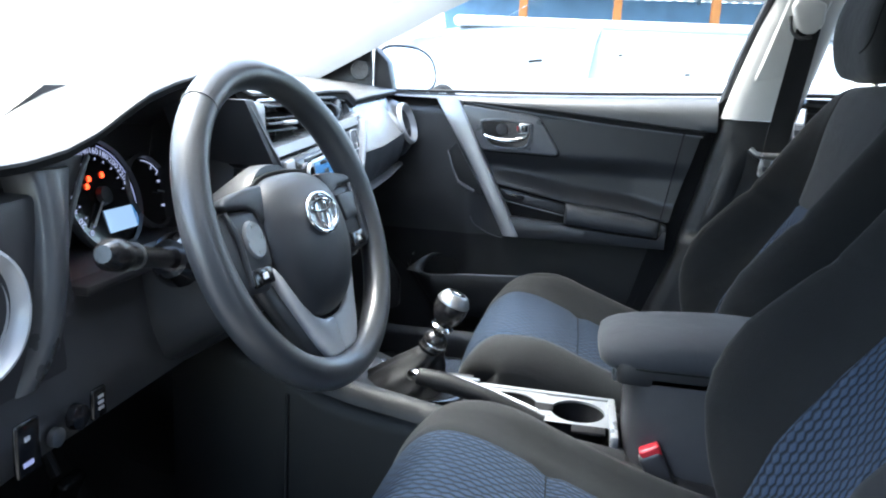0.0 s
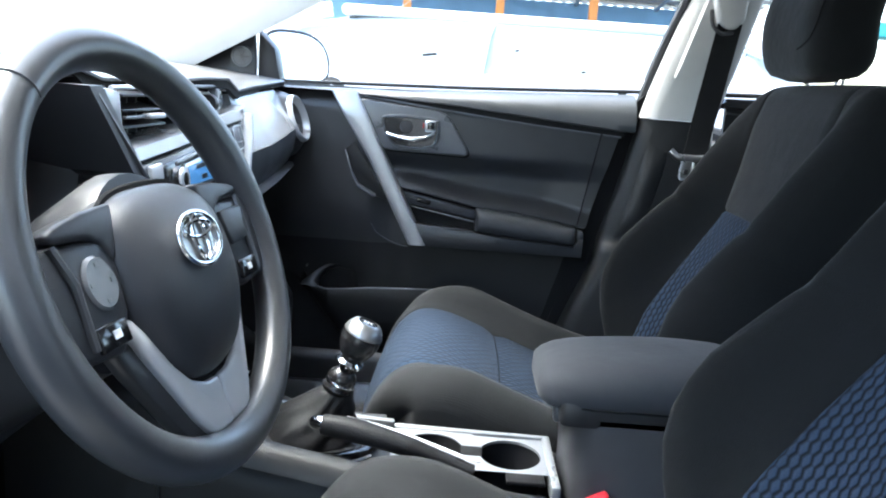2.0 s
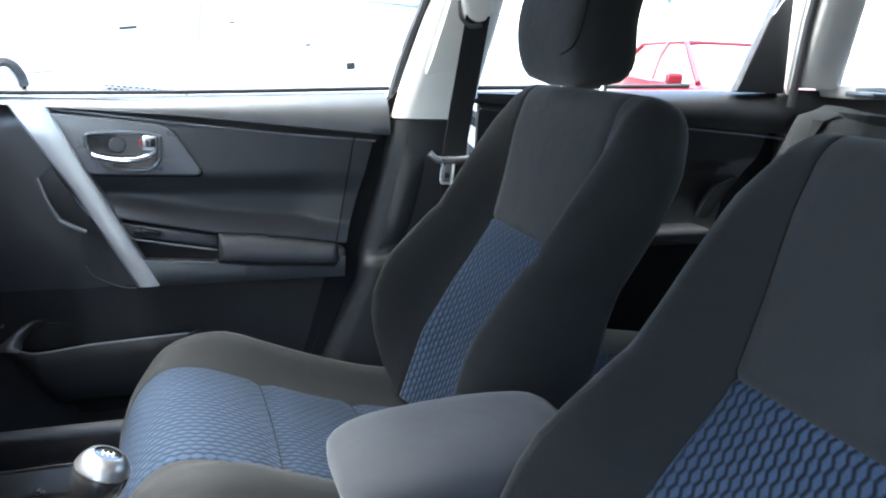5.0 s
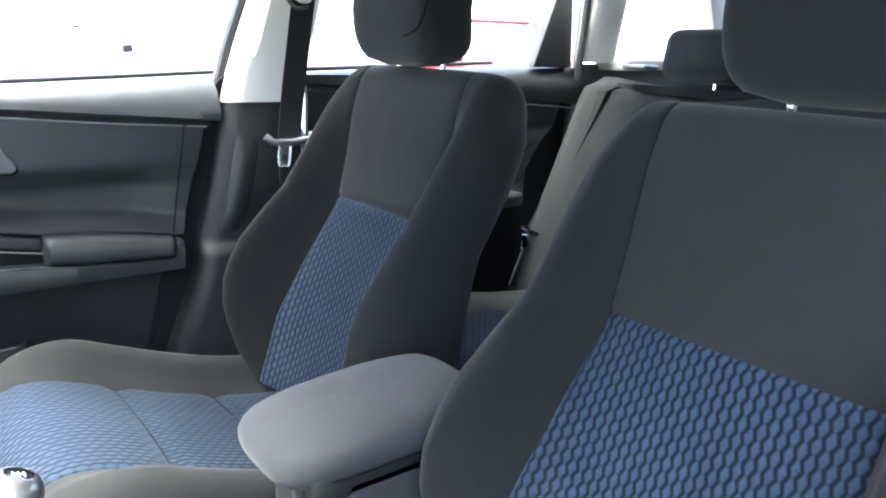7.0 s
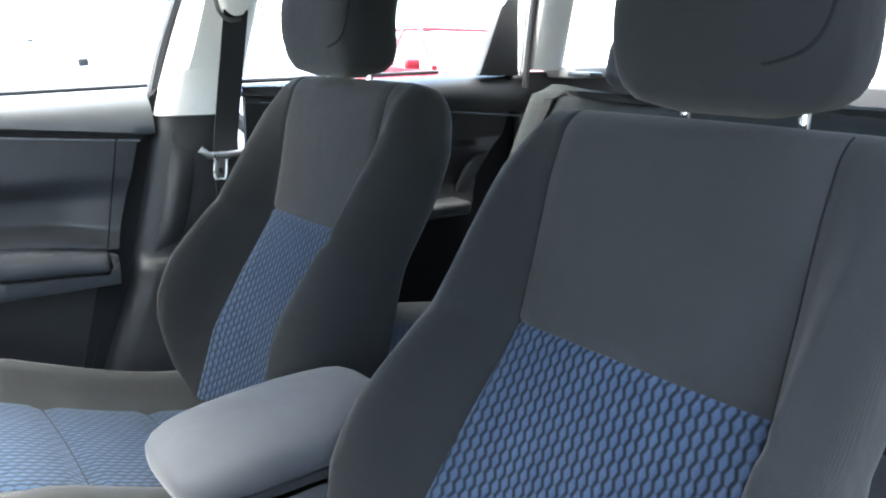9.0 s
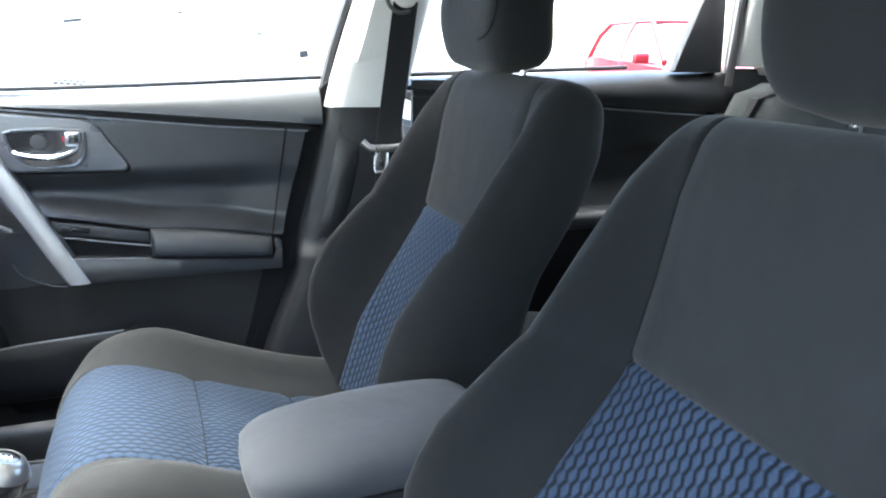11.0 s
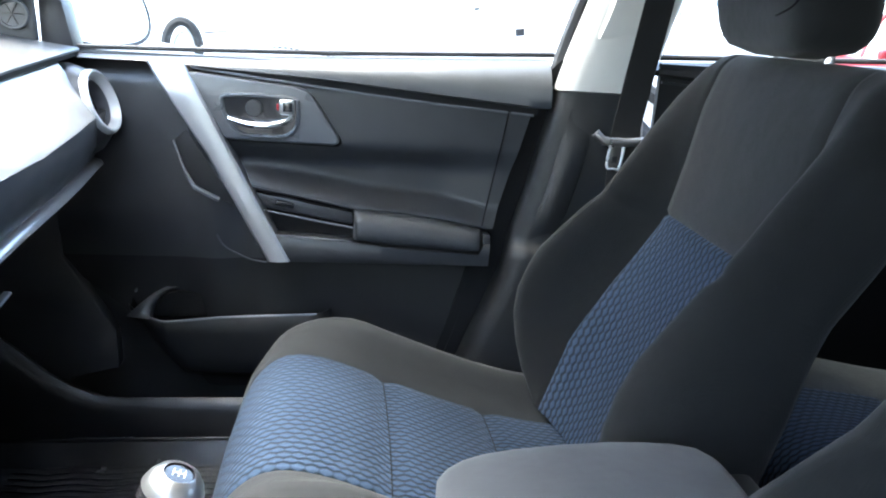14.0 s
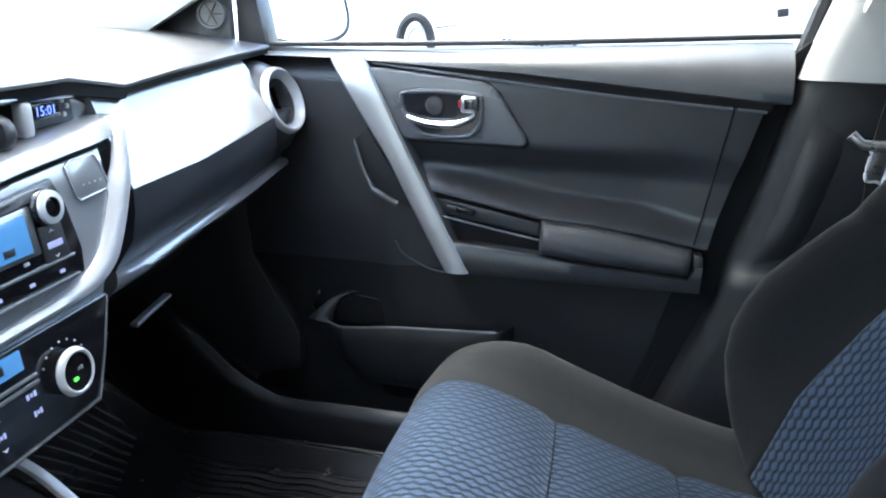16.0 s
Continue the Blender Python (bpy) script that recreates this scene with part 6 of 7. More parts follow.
# ---------------------------------------------------------------- centre console
cons = thing("centre_console", "low black centre console with silver cup holder plate", "centre console", (0.0, 0.0, FLOOR))
rows = []
for x in np.linspace(-0.50, 0.46, 40):
    zt = lerp(x, [(-0.50, 0.70), (-0.34, 0.645), (-0.28, 0.605), (-0.20, 0.580), (-0.05, 0.560), (0.14, 0.552), (0.20, 0.53), (0.46, 0.50)])
    d = 0.10 if -0.056 < x < 0.150 else 0.001
    w = lerp(x, [(-0.50, 0.14), (-0.3, 0.118), (-0.1, 0.095), (0.46, 0.092)])
    rows.append([(x, -w - 0.012, FLOOR), (x, -w - 0.006, zt - 0.03), (x, -w, zt - 0.006), (x, -w + 0.010, zt), (x, -0.064, zt), (x, -0.062, zt - d), (x, 0.062, zt - d), (x, 0.064, zt), (x, w - 0.010, zt), (x, w, zt - 0.006), (x, w + 0.006, zt - 0.03), (x, w + 0.012, FLOOR)])
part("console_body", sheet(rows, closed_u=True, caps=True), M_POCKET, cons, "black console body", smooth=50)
part("side_seam", tube([(-0.325, -0.131, 0.60), (-0.325, -0.138, 0.40)], 0.002, 6), M_BLACK, cons)
part("trim_end", rbox((-0.296, -0.096, 0.624), (0.036, 0.026, 0.010), 0.003, m=Matrix.Rotation(radians(14), 4, "Y")), M_PLATE, cons, "pale console trim end")
part("edge_strip", tube(smooth_path([(-0.46, 0.137, 0.692), (-0.394, 0.133, 0.672), (-0.347, 0.127, 0.646), (-0.29, 0.116, 0.612)], 6), 0.007, 8, flat=0.6), M_SILVER, cons, "silver console edge strip")
rows = []
for x in np.linspace(-0.36, 0.17, 30):
    zt = lerp(x, [(-0.36, 0.652), (-0.235, 0.618), (-0.097, 0.594), (0.17, 0.560)])
    rows.append([(x, -0.090, zt), (x, -0.100, zt + 0.002), (x, -0.113, zt - 0.004), (x, -0.121, zt - 0.020), (x, -0.122, zt - 0.024), (x, -0.090, zt - 0.024)])
part("side_trim", sheet(rows, closed_u=True, caps=True), M_POCKET, cons, "satin grey console side trim", smooth=50)
part("console_lip", tube(smooth_path([(-0.33, -0.112, 0.642), (-0.20, -0.100, 0.585), (-0.06, -0.088, 0.566)], 6), 0.004, 8), M_SATIN, cons)


def plate_with_holes(x0, x1, y0, y1, holes, z0, z1, n=28):
    """A flat plate pierced by round holes, each hole ringed inside its own square cell."""
    bm = bmesh.new()
    cells = []
    for cx, cy2, r, h in holes:
        cells.append((cx - h, cx + h))
        sq, ci, cb = [], [], []
        for k in range(n):
            g = 2 * math.pi * (k + 0.5) / n
            c, s = math.cos(g), math.sin(g)
            m2 = max(abs(c), abs(s))
            yy = cy2 + h * s / m2
            sq.append(bm.verts.new((cx + h * c / m2, min(max(yy, y0), y1), z1)))
            ci.append(bm.verts.new((cx + r * c, cy2 + r * s, z1)))
            cb.append(bm.verts.new((cx + r * c, cy2 + r * s, z0)))
        for k in range(n):
            q = (k + 1) % n
            bm.faces.new((sq[k], sq[q], ci[q], ci[k]))
            bm.faces.new((ci[k], ci[q], cb[q], cb[k]))
    return bm


plate = thing("cup_holder", "silver plate with two black cup wells", "cup holder", (0.06, 0.0, 0.56))
bm = plate_with_holes(-0.06, 0.156, -0.068, 0.068, [(-0.004, 0.014, 0.042, 0.056), (0.102, 0.010, 0.042, 0.050)], 0.564, 0.568)
part("plate", bm, M_PLATE, plate, "satin silver plate")
part("plate_edge", prism([(-0.062, 0.066), (0.156, 0.062), (0.158, 0.072), (-0.062, 0.078)], "z", 0.548, 0.571, 0.003), M_PLATE, plate)
part("plate_edge", prism([(0.150, -0.075), (0.162, -0.075), (0.162, 0.072), (0.150, 0.072)], "z", 0.548, 0.571, 0.003), M_PLATE, plate)
part("plate_edge", prism([(-0.20, 0.080), (-0.062, 0.066), (-0.062, 0.078), (-0.20, 0.094)], "z", 0.55, 0.577, 0.003), M_PLATE, plate)
for x in (-0.004, 0.102):
    part("cup_well", lathe([(0.0425, 0.012), (0.0415, 0.0), (0.037, -0.085), (0.0, -0.087), (0.0, -0.091), (0.043, -0.054), (0.045, 0.010)], (x, 0.012, 0.555), None, 30, cap=False), M_WELL, plate, "black cup well")
part("well_neck", rbox((0.049, 0.012, 0.5665), (0.03, 0.026, 0.006), 0.002), M_WELL, plate)
part("coin_tray", rbox((0.118, -0.054, 0.567), (0.050, 0.024, 0.006), 0.002), M_WELL, plate)
part("tray_slot", rbox((-0.10, 0.082, 0.575), (0.05, 0.012, 0.004), 0.001), M_BLACK, plate)

# gear lever
gear = thing("gear_lever", "manual gear lever with leather boot and chrome-capped knob", "gear lever", (-0.16, 0.02, 0.57))
g0, g1 = Vector((-0.146, 0.020, 0.625)), Vector((-0.102, 0.020, 0.737))
gd = (g1 - g0).normalized()
gt = facing(*gd)
rows = []
for t in np.linspace(0, 1, 16):
    c = Vector((-0.198, 0.016, 0.572)) + (g0 + gd * 0.018 - Vector((-0.198, 0.016, 0.572))) * t
    r = 0.050 * (1 - t) ** 1.2 + 0.021
    ring = []
    for g in np.linspace(0, 2 * math.pi, 40, endpoint=False):
        wob = 1 + 0.15 * math.sin(4 * g + 3.5 * t) * math.sin(math.pi * t) + 0.07 * math.sin(9 * g - 4 * t) * math.sin(math.pi * t)
        ring.append((c.x + r * 1.15 * wob * math.cos(g), c.y + r * 0.85 * wob * math.sin(g), c.z + 0.006 * math.sin(3 * g + 5 * t) * math.sin(math.pi * t)))
    rows.append(ring)
part("boot", sheet(rows, closed_u=True, caps=True), M_LEATHER, gear, "creased black leather boot", smooth=80)
part("boot_frame", tube([(-0.190 + 0.102 * math.cos(g), 0.010 + 0.074 * math.sin(g), 0.580 - 0.10 * (0.102 * math.cos(g))) for g in np.linspace(0, 2 * math.pi, 48, endpoint=False)], 0.010, 10, closed=True, flat=0.7), M_GLOSS, gear, "gloss black boot bezel")
part("bezel_line", tube([(-0.190 + 0.113 * math.cos(g), 0.010 + 0.084 * math.sin(g), 0.578 - 0.10 * (0.113 * math.cos(g))) for g in np.linspace(3.3, 5.9, 26)], 0.0016, 6), M_SILVER, gear, "thin bright bezel line")
part("boot_collar", lathe([(0, 0.014), (0.020, 0.014), (0.0225, 0.020), (0.0195, 0.026), (0.0195, 0.030), (0.0205, 0.034), (0.0175, 0.042), (0.012, 0.047), (0, 0.047)], g0, gt, 26), M_KNOB, gear, "black collar")
part("collar_ring", lathe([(0.0196, 0.0255), (0.0206, 0.027), (0.0206, 0.029), (0.0196, 0.0305)], g0, gt, 28, cap=False), M_CHROME, gear, "chrome collar ring")
part("reverse_ring", lathe([(0.010, 0.053), (0.0180, 0.056), (0.0195, 0.061), (0.0165, 0.0645), (0.012, 0.0645)], g0, gt, 28, cap=False), M_CHROME, gear, "chrome lift ring")
part("shaft", lathe([(0, 0.04), (0.0105, 0.04), (0.0105, 0.066), (0, 0.066)], g0, gt, 16), M_GLOSS, gear)
L = (g1 - g0).length
part("knob", lathe([(0, 0.064), (0.0130, 0.064), (0.0155, 0.067), (0.0205, 0.074), (0.0248, 0.083), (0.0272, 0.093), (0.0270, 0.103), (0.0240, 0.111), (0.019, L - 0.003), (0, L - 0.003)], g0, gt, 36), M_KNOB, gear, "satin black gear knob")
part("knob_cap", lathe([(0.0125, L - 0.002), (0.0262, 0.1035), (0.0272, 0.1055), (0.0245, 0.1125), (0.0195, L - 0.001), (0.0135, L + 0.0012)], g0, gt, 36, cap=False), M_STEEL, gear, "silver knob cap")
part("knob_badge", lathe([(0, L - 0.003), (0.0135, L - 0.003), (0.012, L), (0, L + 0.001)], g0, gt, 28), M_GLOSS, gear)
kb = gt @ Matrix.Rotation(radians(90), 4, "Z")
for x in (-0.005, 0.0, 0.005):
    part("gate_mark", rbox(g0 + gd * (L + 0.0008), (0.0007, 0.009, 0.0006), 0, m=kb @ Matrix.Translation((x, 0, 0))), M_MARK, gear)
part("gate_mark", rbox(g0 + gd * (L + 0.0009), (0.0105, 0.0007, 0.0006), 0, m=kb), M_MARK, gear)

# handbrake
hb = thing("handbrake", "black handbrake lever with a chrome button, lowered", "handbrake", (0.0, -0.045, 0.58))
pts = smooth_path([(-0.148, -0.038, 0.615), (-0.10, -0.041, 0.610), (-0.03, -0.046, 0.595), (0.05, -0.050, 0.570)], 5)
part("lever", tube(pts, [0.013, 0.014, 0.0145, 0.015, 0.0155, 0.0155, 0.015, 0.0145, 0.014, 0.0135, 0.013, 0.012, 0.011, 0.010, 0.010, 0.010], 14), M_LEATHER, hb, "black grained grip")
part("release_button", tube([(-0.164, -0.037, 0.617), (-0.160, -0.0375, 0.6165), (-0.146, -0.038, 0.615)], [0.006, 0.0095, 0.0105], 16), M_CHROME, hb, "chrome release button")

part("lever_strip", tube(smooth_path([(-0.118, -0.029, 0.6215), (-0.06, -0.032, 0.6115), (0.0, -0.037, 0.5955), (0.04, -0.040, 0.583)], 5), 0.0042, 8, flat=0.6), M_SILVER, hb, "silver strip along the lever")

# console armrest box
box = thing("console_box", "console storage box under a cloth-covered armrest lid", "armrest", (0.3, 0.0, 0.45))
rows = []
for z in np.linspace(0.42, 0.668, 10):
    x0 = lerp(z, [(0.42, 0.180), (0.56, 0.170), (0.668, 0.168)])
    hw = 0.082
    rows.append([(x0 + 0.03, -hw, z), (0.46, -hw, z), (0.46, hw, z), (x0 + 0.03, hw, z), (x0 + 0.008, hw - 0.012, z), (x0, hw - 0.04, z), (x0, -hw + 0.04, z), (x0 + 0.008, -hw + 0.012, z)])
part("box_body", sheet(rows, closed_u=True, caps=True), M_BLACK, box, "black plastic box", smooth=50)
rows = []
stations = [(0.122, 0.05), (0.126, 0.34), (0.136, 0.58), (0.152, 0.78), (0.174, 0.91), (0.205, 0.98), (0.25, 1.0), (0.30, 1.0), (0.335, 0.98), (0.365, 0.93), (0.385, 0.82), (0.398, 0.60), (0.402, 0.2)]
for x, k in stations:
    ring = []
    zc, hh = 0.694 + 0.010 * soft((x - 0.12) / 0.2) - 0.0 * x, 0.036
    for g in np.linspace(0, 2 * math.pi, 36, endpoint=False):
        c, s = math.cos(g), math.sin(g)
        ring.append((x, 0.088 * (0.45 + 0.55 * k if k > 0.3 else 0.5 * k + 0.3) * math.copysign(abs(c) ** 0.6, c), zc + hh * (k ** 0.6) * math.copysign(abs(s) ** 0.75, s)))
    rows.append(ring)
part("lid", sheet(rows, closed_u=True, caps=True), M_ARM, box, "grey cloth armrest lid", smooth=80)
part("lid_base", prism([(0.150, -0.078), (0.165, -0.082), (0.46, -0.082), (0.46, 0.082), (0.165, 0.082), (0.150, 0.078)], "z", 0.655, 0.688, 0.006), M_POCKET, box, "dark lid base")
part("lid_seam", tube([(0.46, -0.0868, 0.683), (0.19, -0.0868, 0.683), (0.150, -0.072, 0.680), (0.140, -0.04, 0.679)], 0.0013, 6), M_SEAM, box)
part("catch", rbox((0.151, -0.05, 0.662), (0.012, 0.018, 0.022), 0.004), M_DOORUP, box, "grey lid catch")

# belt buckles
for y, x, nm in ((-0.090, 0.236, "seat_buckle"),):
    bk = thing(nm, "seat belt buckle with a red release button beside the console", "seat belt buckle", (x, y, 0.50))
    m3 = Matrix.Rotation(radians(-28), 4, "Y")
    part("buckle_body", rbox((x - 0.016, y, 0.532), (0.034, 0.024, 0.07), 0.006, m=m3), M_BLACK, bk)
    part("release_button", rbox(Vector((x - 0.012, y, 0.530)) + m3 @ Vector((0, 0, 0.038)), (0.030, 0.020, 0.018), 0.004, m=m3), M_RED, bk, "red release button")
    part("stem", tube([(x + 0.03, y, 0.42), (x, y, 0.525)], 0.010, 8), M_BLACK, bk)

# ---------------------------------------------------------------- floor mat
matt = thing("floor_mat", "black ribbed rubber floor mat in the passenger footwell", "floor mat", (-0.35, 0.38, FLOOR))
rows = []
for x in np.linspace(-0.78, 0.0, 30):
    z = FLOOR + 0.012 + 0.25 * soft((-0.55 - x) / 0.35)
    rows.append([(x, 0.145, z + 0.035), (x, 0.155, z + 0.035), (x, 0.168, z), (x, 0.40, z), (x, 0.60, z), (x, 0.622, z + 0.035), (x, 0.632, z + 0.035), (x, 0.632, z - 0.01), (x, 0.145, z - 0.01)])
part("mat_base", sheet(rows, closed_u=True, caps=True), M_RUBBER, matt)


def mat_z(x):
    return FLOOR + 0.0125 + 0.25 * soft((-0.55 - x) / 0.35)


def ridge(pts, r=0.0022):
    return tube([(x, y, mat_z(x) + 0.001) for x, y in pts], r, 6)


for k in range(26):
    y = 0.185 + 0.0165 * k
    part("rib", ridge([(x, y + 0.003 * math.sin(60 * x)) for x in np.linspace(-0.50, -0.02, 40)], 0.0019), M_RUBBER, matt)
for k in range(26):
    for q in range(18):
        x = -0.49 + 0.026 * q + (0.013 if k % 2 else 0)
        if q % 3 == 0:
            part("cross_rib", ridge([(x, 0.185 + 0.0165 * k), (x, 0.2015 + 0.0165 * k)], 0.0015), M_RUBBER, matt)
for k in range(15):
    r = 0.06 + 0.019 * k
    arc = [(-0.52 - r * math.cos(g), 0.30 + r * math.sin(g)) for g in np.linspace(-0.6, 1.25, 22)]
    arc = [p for p in arc if p[0] > -0.77 and 0.18 < p[1] < 0.60]
    if len(arc) > 3:
        part("curved_rib", ridge(arc, 0.0026), M_RUBBER, matt)
part("mat_rim", tube(smooth_path([(-0.02, 0.628, mat_z(-0.02) + 0.036), (-0.40, 0.628, mat_z(-0.4) + 0.036), (-0.56, 0.628, mat_z(-0.56) + 0.034), (-0.66, 0.62, mat_z(-0.66) + 0.03), (-0.74, 0.59, mat_z(-0.74) + 0.02)], 6), 0.004, 8), M_RUBBER, matt, "raised mat rim")


# ---------------------------------------------------------------- rear of the cabin
rd = thing("door_2", "closed rear door with dark grey panel and quarter pane", "car door", (0.9, 0.72, 0.45), kind="structure")
rows = []
for z in np.linspace(0.45, 1.07, 40):
    y1 = 0.70 + 0.03 * soft((0.95 - z) / 0.06) * soft((z - 0.80) / 0.04) - 0.03 * soft((0.80 - z) / 0.03)
    xm = lerp(z, [(0.70, 1.12), (0.767, 1.155), (0.888, 1.265), (1.05, 1.320), (1.07, 1.325)])
    rows.append([(x, y1, z) for x in np.linspace(0.56, xm, 30)])
part("door_panel", sheet(rows, thick=-0.012), M_REAR, rd, "dark grey rear door panel", smooth=60)
rows = []
for x in np.linspace(0.55, 1.36, 40):
    zt = lerp(x, [(0.55, 1.070), (1.08, 1.088), (1.36, 1.097)])
    zb = lerp(x, [(0.55, 1.05), (1.14, 1.009), (1.36, 0.995)])
    h = zt - zb
    rows.append([(x, 0.77, zt), (x, 0.72, zt), (x, 0.700, zt - 0.012), (x, 0.684, zt - 0.4 * h), (x, 0.680, zb + 0.2 * h), (x, 0.688, zb), (x, 0.77, zb)])
part("waist_trim", sheet(rows, closed_u=True, caps=True), M_REAR, rd, "dark vinyl waist trim", smooth=60)
part("trim_lip", tube([(0.56, 0.692, 1.04), (1.14, 0.692, 1.000), (1.35, 0.692, 0.986)], 0.003, 6), M_DOORUP, rd)
part("armrest_pad", rbox((0.985, 0.660, 0.772), (0.26, 0.08, 0.036), 0.012, 4), M_ARMPAD, rd, "rear door armrest")
# black sheet over the lower rear door paints the shade under the armrest
part("lower_panel", prism([(0.57, 0.46), (1.10, 0.46), (1.15, 0.762), (0.57, 0.762)], "y", 0.655, 0.669, 0.003), M_LIP, rd, "black sheet for the shade under the rear armrest")
part("door_edge_seal", prism([(1.10, 0.46), (1.42, 0.46), (1.42, 1.07), (1.30, 1.07)], "y", 0.742, 0.752, 0.002), M_LIP, rd, "black rear door seal")
# lit face of the pull scoop, its light put in as paler vinyl
part("pull_cup", prism([(1.119, 0.792), (1.152, 0.778), (1.236, 0.896), (1.220, 0.898), (1.168, 0.872), (1.140, 0.836)], "y", 0.698, 0.712, 0.006, 3), M_ARMPAD, rd, "rear door pull face, paler for the light on it")
part("quarter_panel", prism([(1.185, 1.09), (1.325, 1.09), (1.310, 1.36), (1.292, 1.36)], "y", 0.690, 0.715, 0.006), M_BLACK, rd, "black quarter window filler")
part("window_seal", tube([(0.56, 0.752, 1.078), (1.10, 0.752, 1.098)], 0.005, 8), M_BLACK, rd)
rows = []
for t in np.linspace(0, 1, 6):
    rows.append([(x, 0.765 - 0.13 * t**1.3, 1.06 + 0.32 * t) for x in np.linspace(0.58 + 0.05 * t, 1.20 + 0.09 * t, 8)])
pn = part("door_pane", sheet(rows, thick=0.004), M_GLASS, rd, "clear rear door pane")
pn.visible_shadow = False

cp = thing("c_pillar", "pale grey rear pillar trim with a black edge strip", "pillar trim", (1.35, 0.66, 1.1), kind="structure")
rows = []
for t in np.linspace(0, 1, 12):
    z = 1.105 + 0.30 * t
    x0, x1 = 1.350 - 0.005 * t, 1.462 - 0.01 * t
    y = 0.675 - 0.06 * t
    rows.append([(x0, y + 0.07, z), (x0, y + 0.004, z), (x0 + 0.008, y - 0.004, z), (x1 - 0.02, y - 0.02, z), (x1, y - 0.01, z), (x1, y + 0.07, z)])
part("pillar_trim", sheet(rows, closed_u=True, caps=True), M_PILLAR, cp, "pale grey rear pillar trim", smooth=60)
part("door_seal", tube([(1.338, 0.680, 1.06), (1.338, 0.665, 1.25), (1.336, 0.64, 1.40)], 0.009, 8), M_BLACK, cp)
part("seal_edge", tube([(1.330, 0.690, 1.09), (1.322, 0.673, 1.25), (1.318, 0.65, 1.40)], 0.004, 6), M_PILLAR, cp)
part("rear_quarter", prism([(1.36, 0.45), (2.0, 0.45), (2.0, 1.10), (1.36, 1.10)], "y", 0.70, 0.74, 0.006), M_BLACK, cp, "dark load bay side trim")
part("sill_ledge", prism([(1.44, 1.085), (2.0, 1.10), (2.0, 1.13), (1.44, 1.115)], "y", 0.60, 0.72, 0.01), M_PILLAR, cp, "pale window ledge")
part("rear_pillar", prism([(1.80, 1.10), (1.98, 1.10), (1.80, 1.40), (1.66, 1.40)], "y", 0.56, 0.66, 0.012), M_PILLAR, cp)
part("rear_quarter", prism([(1.36, 0.45), (2.0, 0.45), (2.0, 1.10), (1.36, 1.10)], "y", -0.74, -0.70, 0.006), M_BLACK, cp, "dark load bay side trim")
part("rear_pillar", prism([(1.30, 1.10), (1.98, 1.10), (1.80, 1.40), (1.26, 1.40)], "y", -0.66, -0.60, 0.012), M_PILLAR, cp)
part("tailgate", prism([(-0.74, 0.35), (0.74, 0.35), (0.70, 1.08), (-0.70, 1.08)], "x", 2.0, 2.04, 0.01), M_BLACK, cp, "dark tailgate trim")

# rear bench
bench = thing("rear_bench", "grey cloth rear bench seat with blue panels", "car seat", (1.0, 0, FLOOR))
rows, uvs = [], []
RB2 = radians(24)
for s in list(np.linspace(0, 0.60, 24)):
    row, uvr = [], []
    for y in np.linspace(-0.68, 0.68, 61):
        groove = -0.012 * math.exp(-((y - 0.13) / 0.006) ** 2) - 0.012 * math.exp(-((y + 0.13) / 0.006) ** 2)
        dish = -0.035 * math.exp(-((abs(y) - 0.36) / 0.13) ** 2)
        edge = -0.045 * soft((abs(y) - 0.63) / 0.05) + 0.018 * soft((abs(y) - 0.55) / 0.03)
        topr = -0.06 * soft((s - 0.54) / 0.06)
        f = dish + edge + groove + topr
        row.append((1.11 + s * math.sin(RB2) - f * math.cos(RB2), y, 0.54 + s * math.cos(RB2) + f * math.sin(RB2)))
        uvr.append((y, s))
    rows.append(row)
    uvs.append(uvr)
patches(rows, uvs, lambda i, j: ("p" if j < 30 else "q") if 3 <= i < 14 and (8 <= j < 20 or 40 <= j < 52) else "b", {"q": ("back_panel", M_HONEY, "blue lozenge-knit panels"), "p": ("back_panel", M_HONEY, "blue lozenge-knit panels"), "b": ("backrest", M_BENCH, "plain grey rear backrest")}, bench, closed=False)
rows = []
for s in np.linspace(0, 1, 10):
    rows.append([(1.11 + 0.60 * math.sin(RB2) + 0.02 + 0.12 * s, y, 0.54 + 0.60 * math.cos(RB2) - 0.03 - 0.01 * s) for y in np.linspace(-0.62, 0.62, 20)])
part("bench_rear", sheet(rows, thick=0.02), M_CLOTHB, bench)
rows, uvs = [], []
cpath = smooth_path([(0.66, 0.40), (0.64, 0.50), (0.66, 0.575), (0.73, 0.603), (0.85, 0.592), (1.0, 0.567), (1.19, 0.545)], 5)
ln = 0
for k, (x, z) in enumerate(cpath):
    ln += 0 if k == 0 else math.dist(cpath[k], cpath[k - 1])
    row, uvr = [], []
    for y in np.linspace(-0.62, 0.62, 61):
        dish = -0.02 * math.exp(-((abs(y) - 0.36) / 0.14) ** 2)
        edge = -0.05 * soft((abs(y) - 0.57) / 0.05)
        row.append((x, y, z + dish + edge))
        uvr.append((y, ln))
    rows.append(row)
    uvs.append(uvr)
patches(rows, uvs, lambda i, j: ("p" if j < 30 else "q") if 4 <= i < 22 and (7 <= j < 21 or 39 <= j < 52) else "b", {"q": ("cushion_panel", M_HONEY, "blue lozenge-knit cushion panels"), "p": ("cushion_panel", M_HONEY, "blue lozenge-knit cushion panels"), "b": ("cushion", M_BENCH, "plain grey rear cushion")}, bench, closed=False)
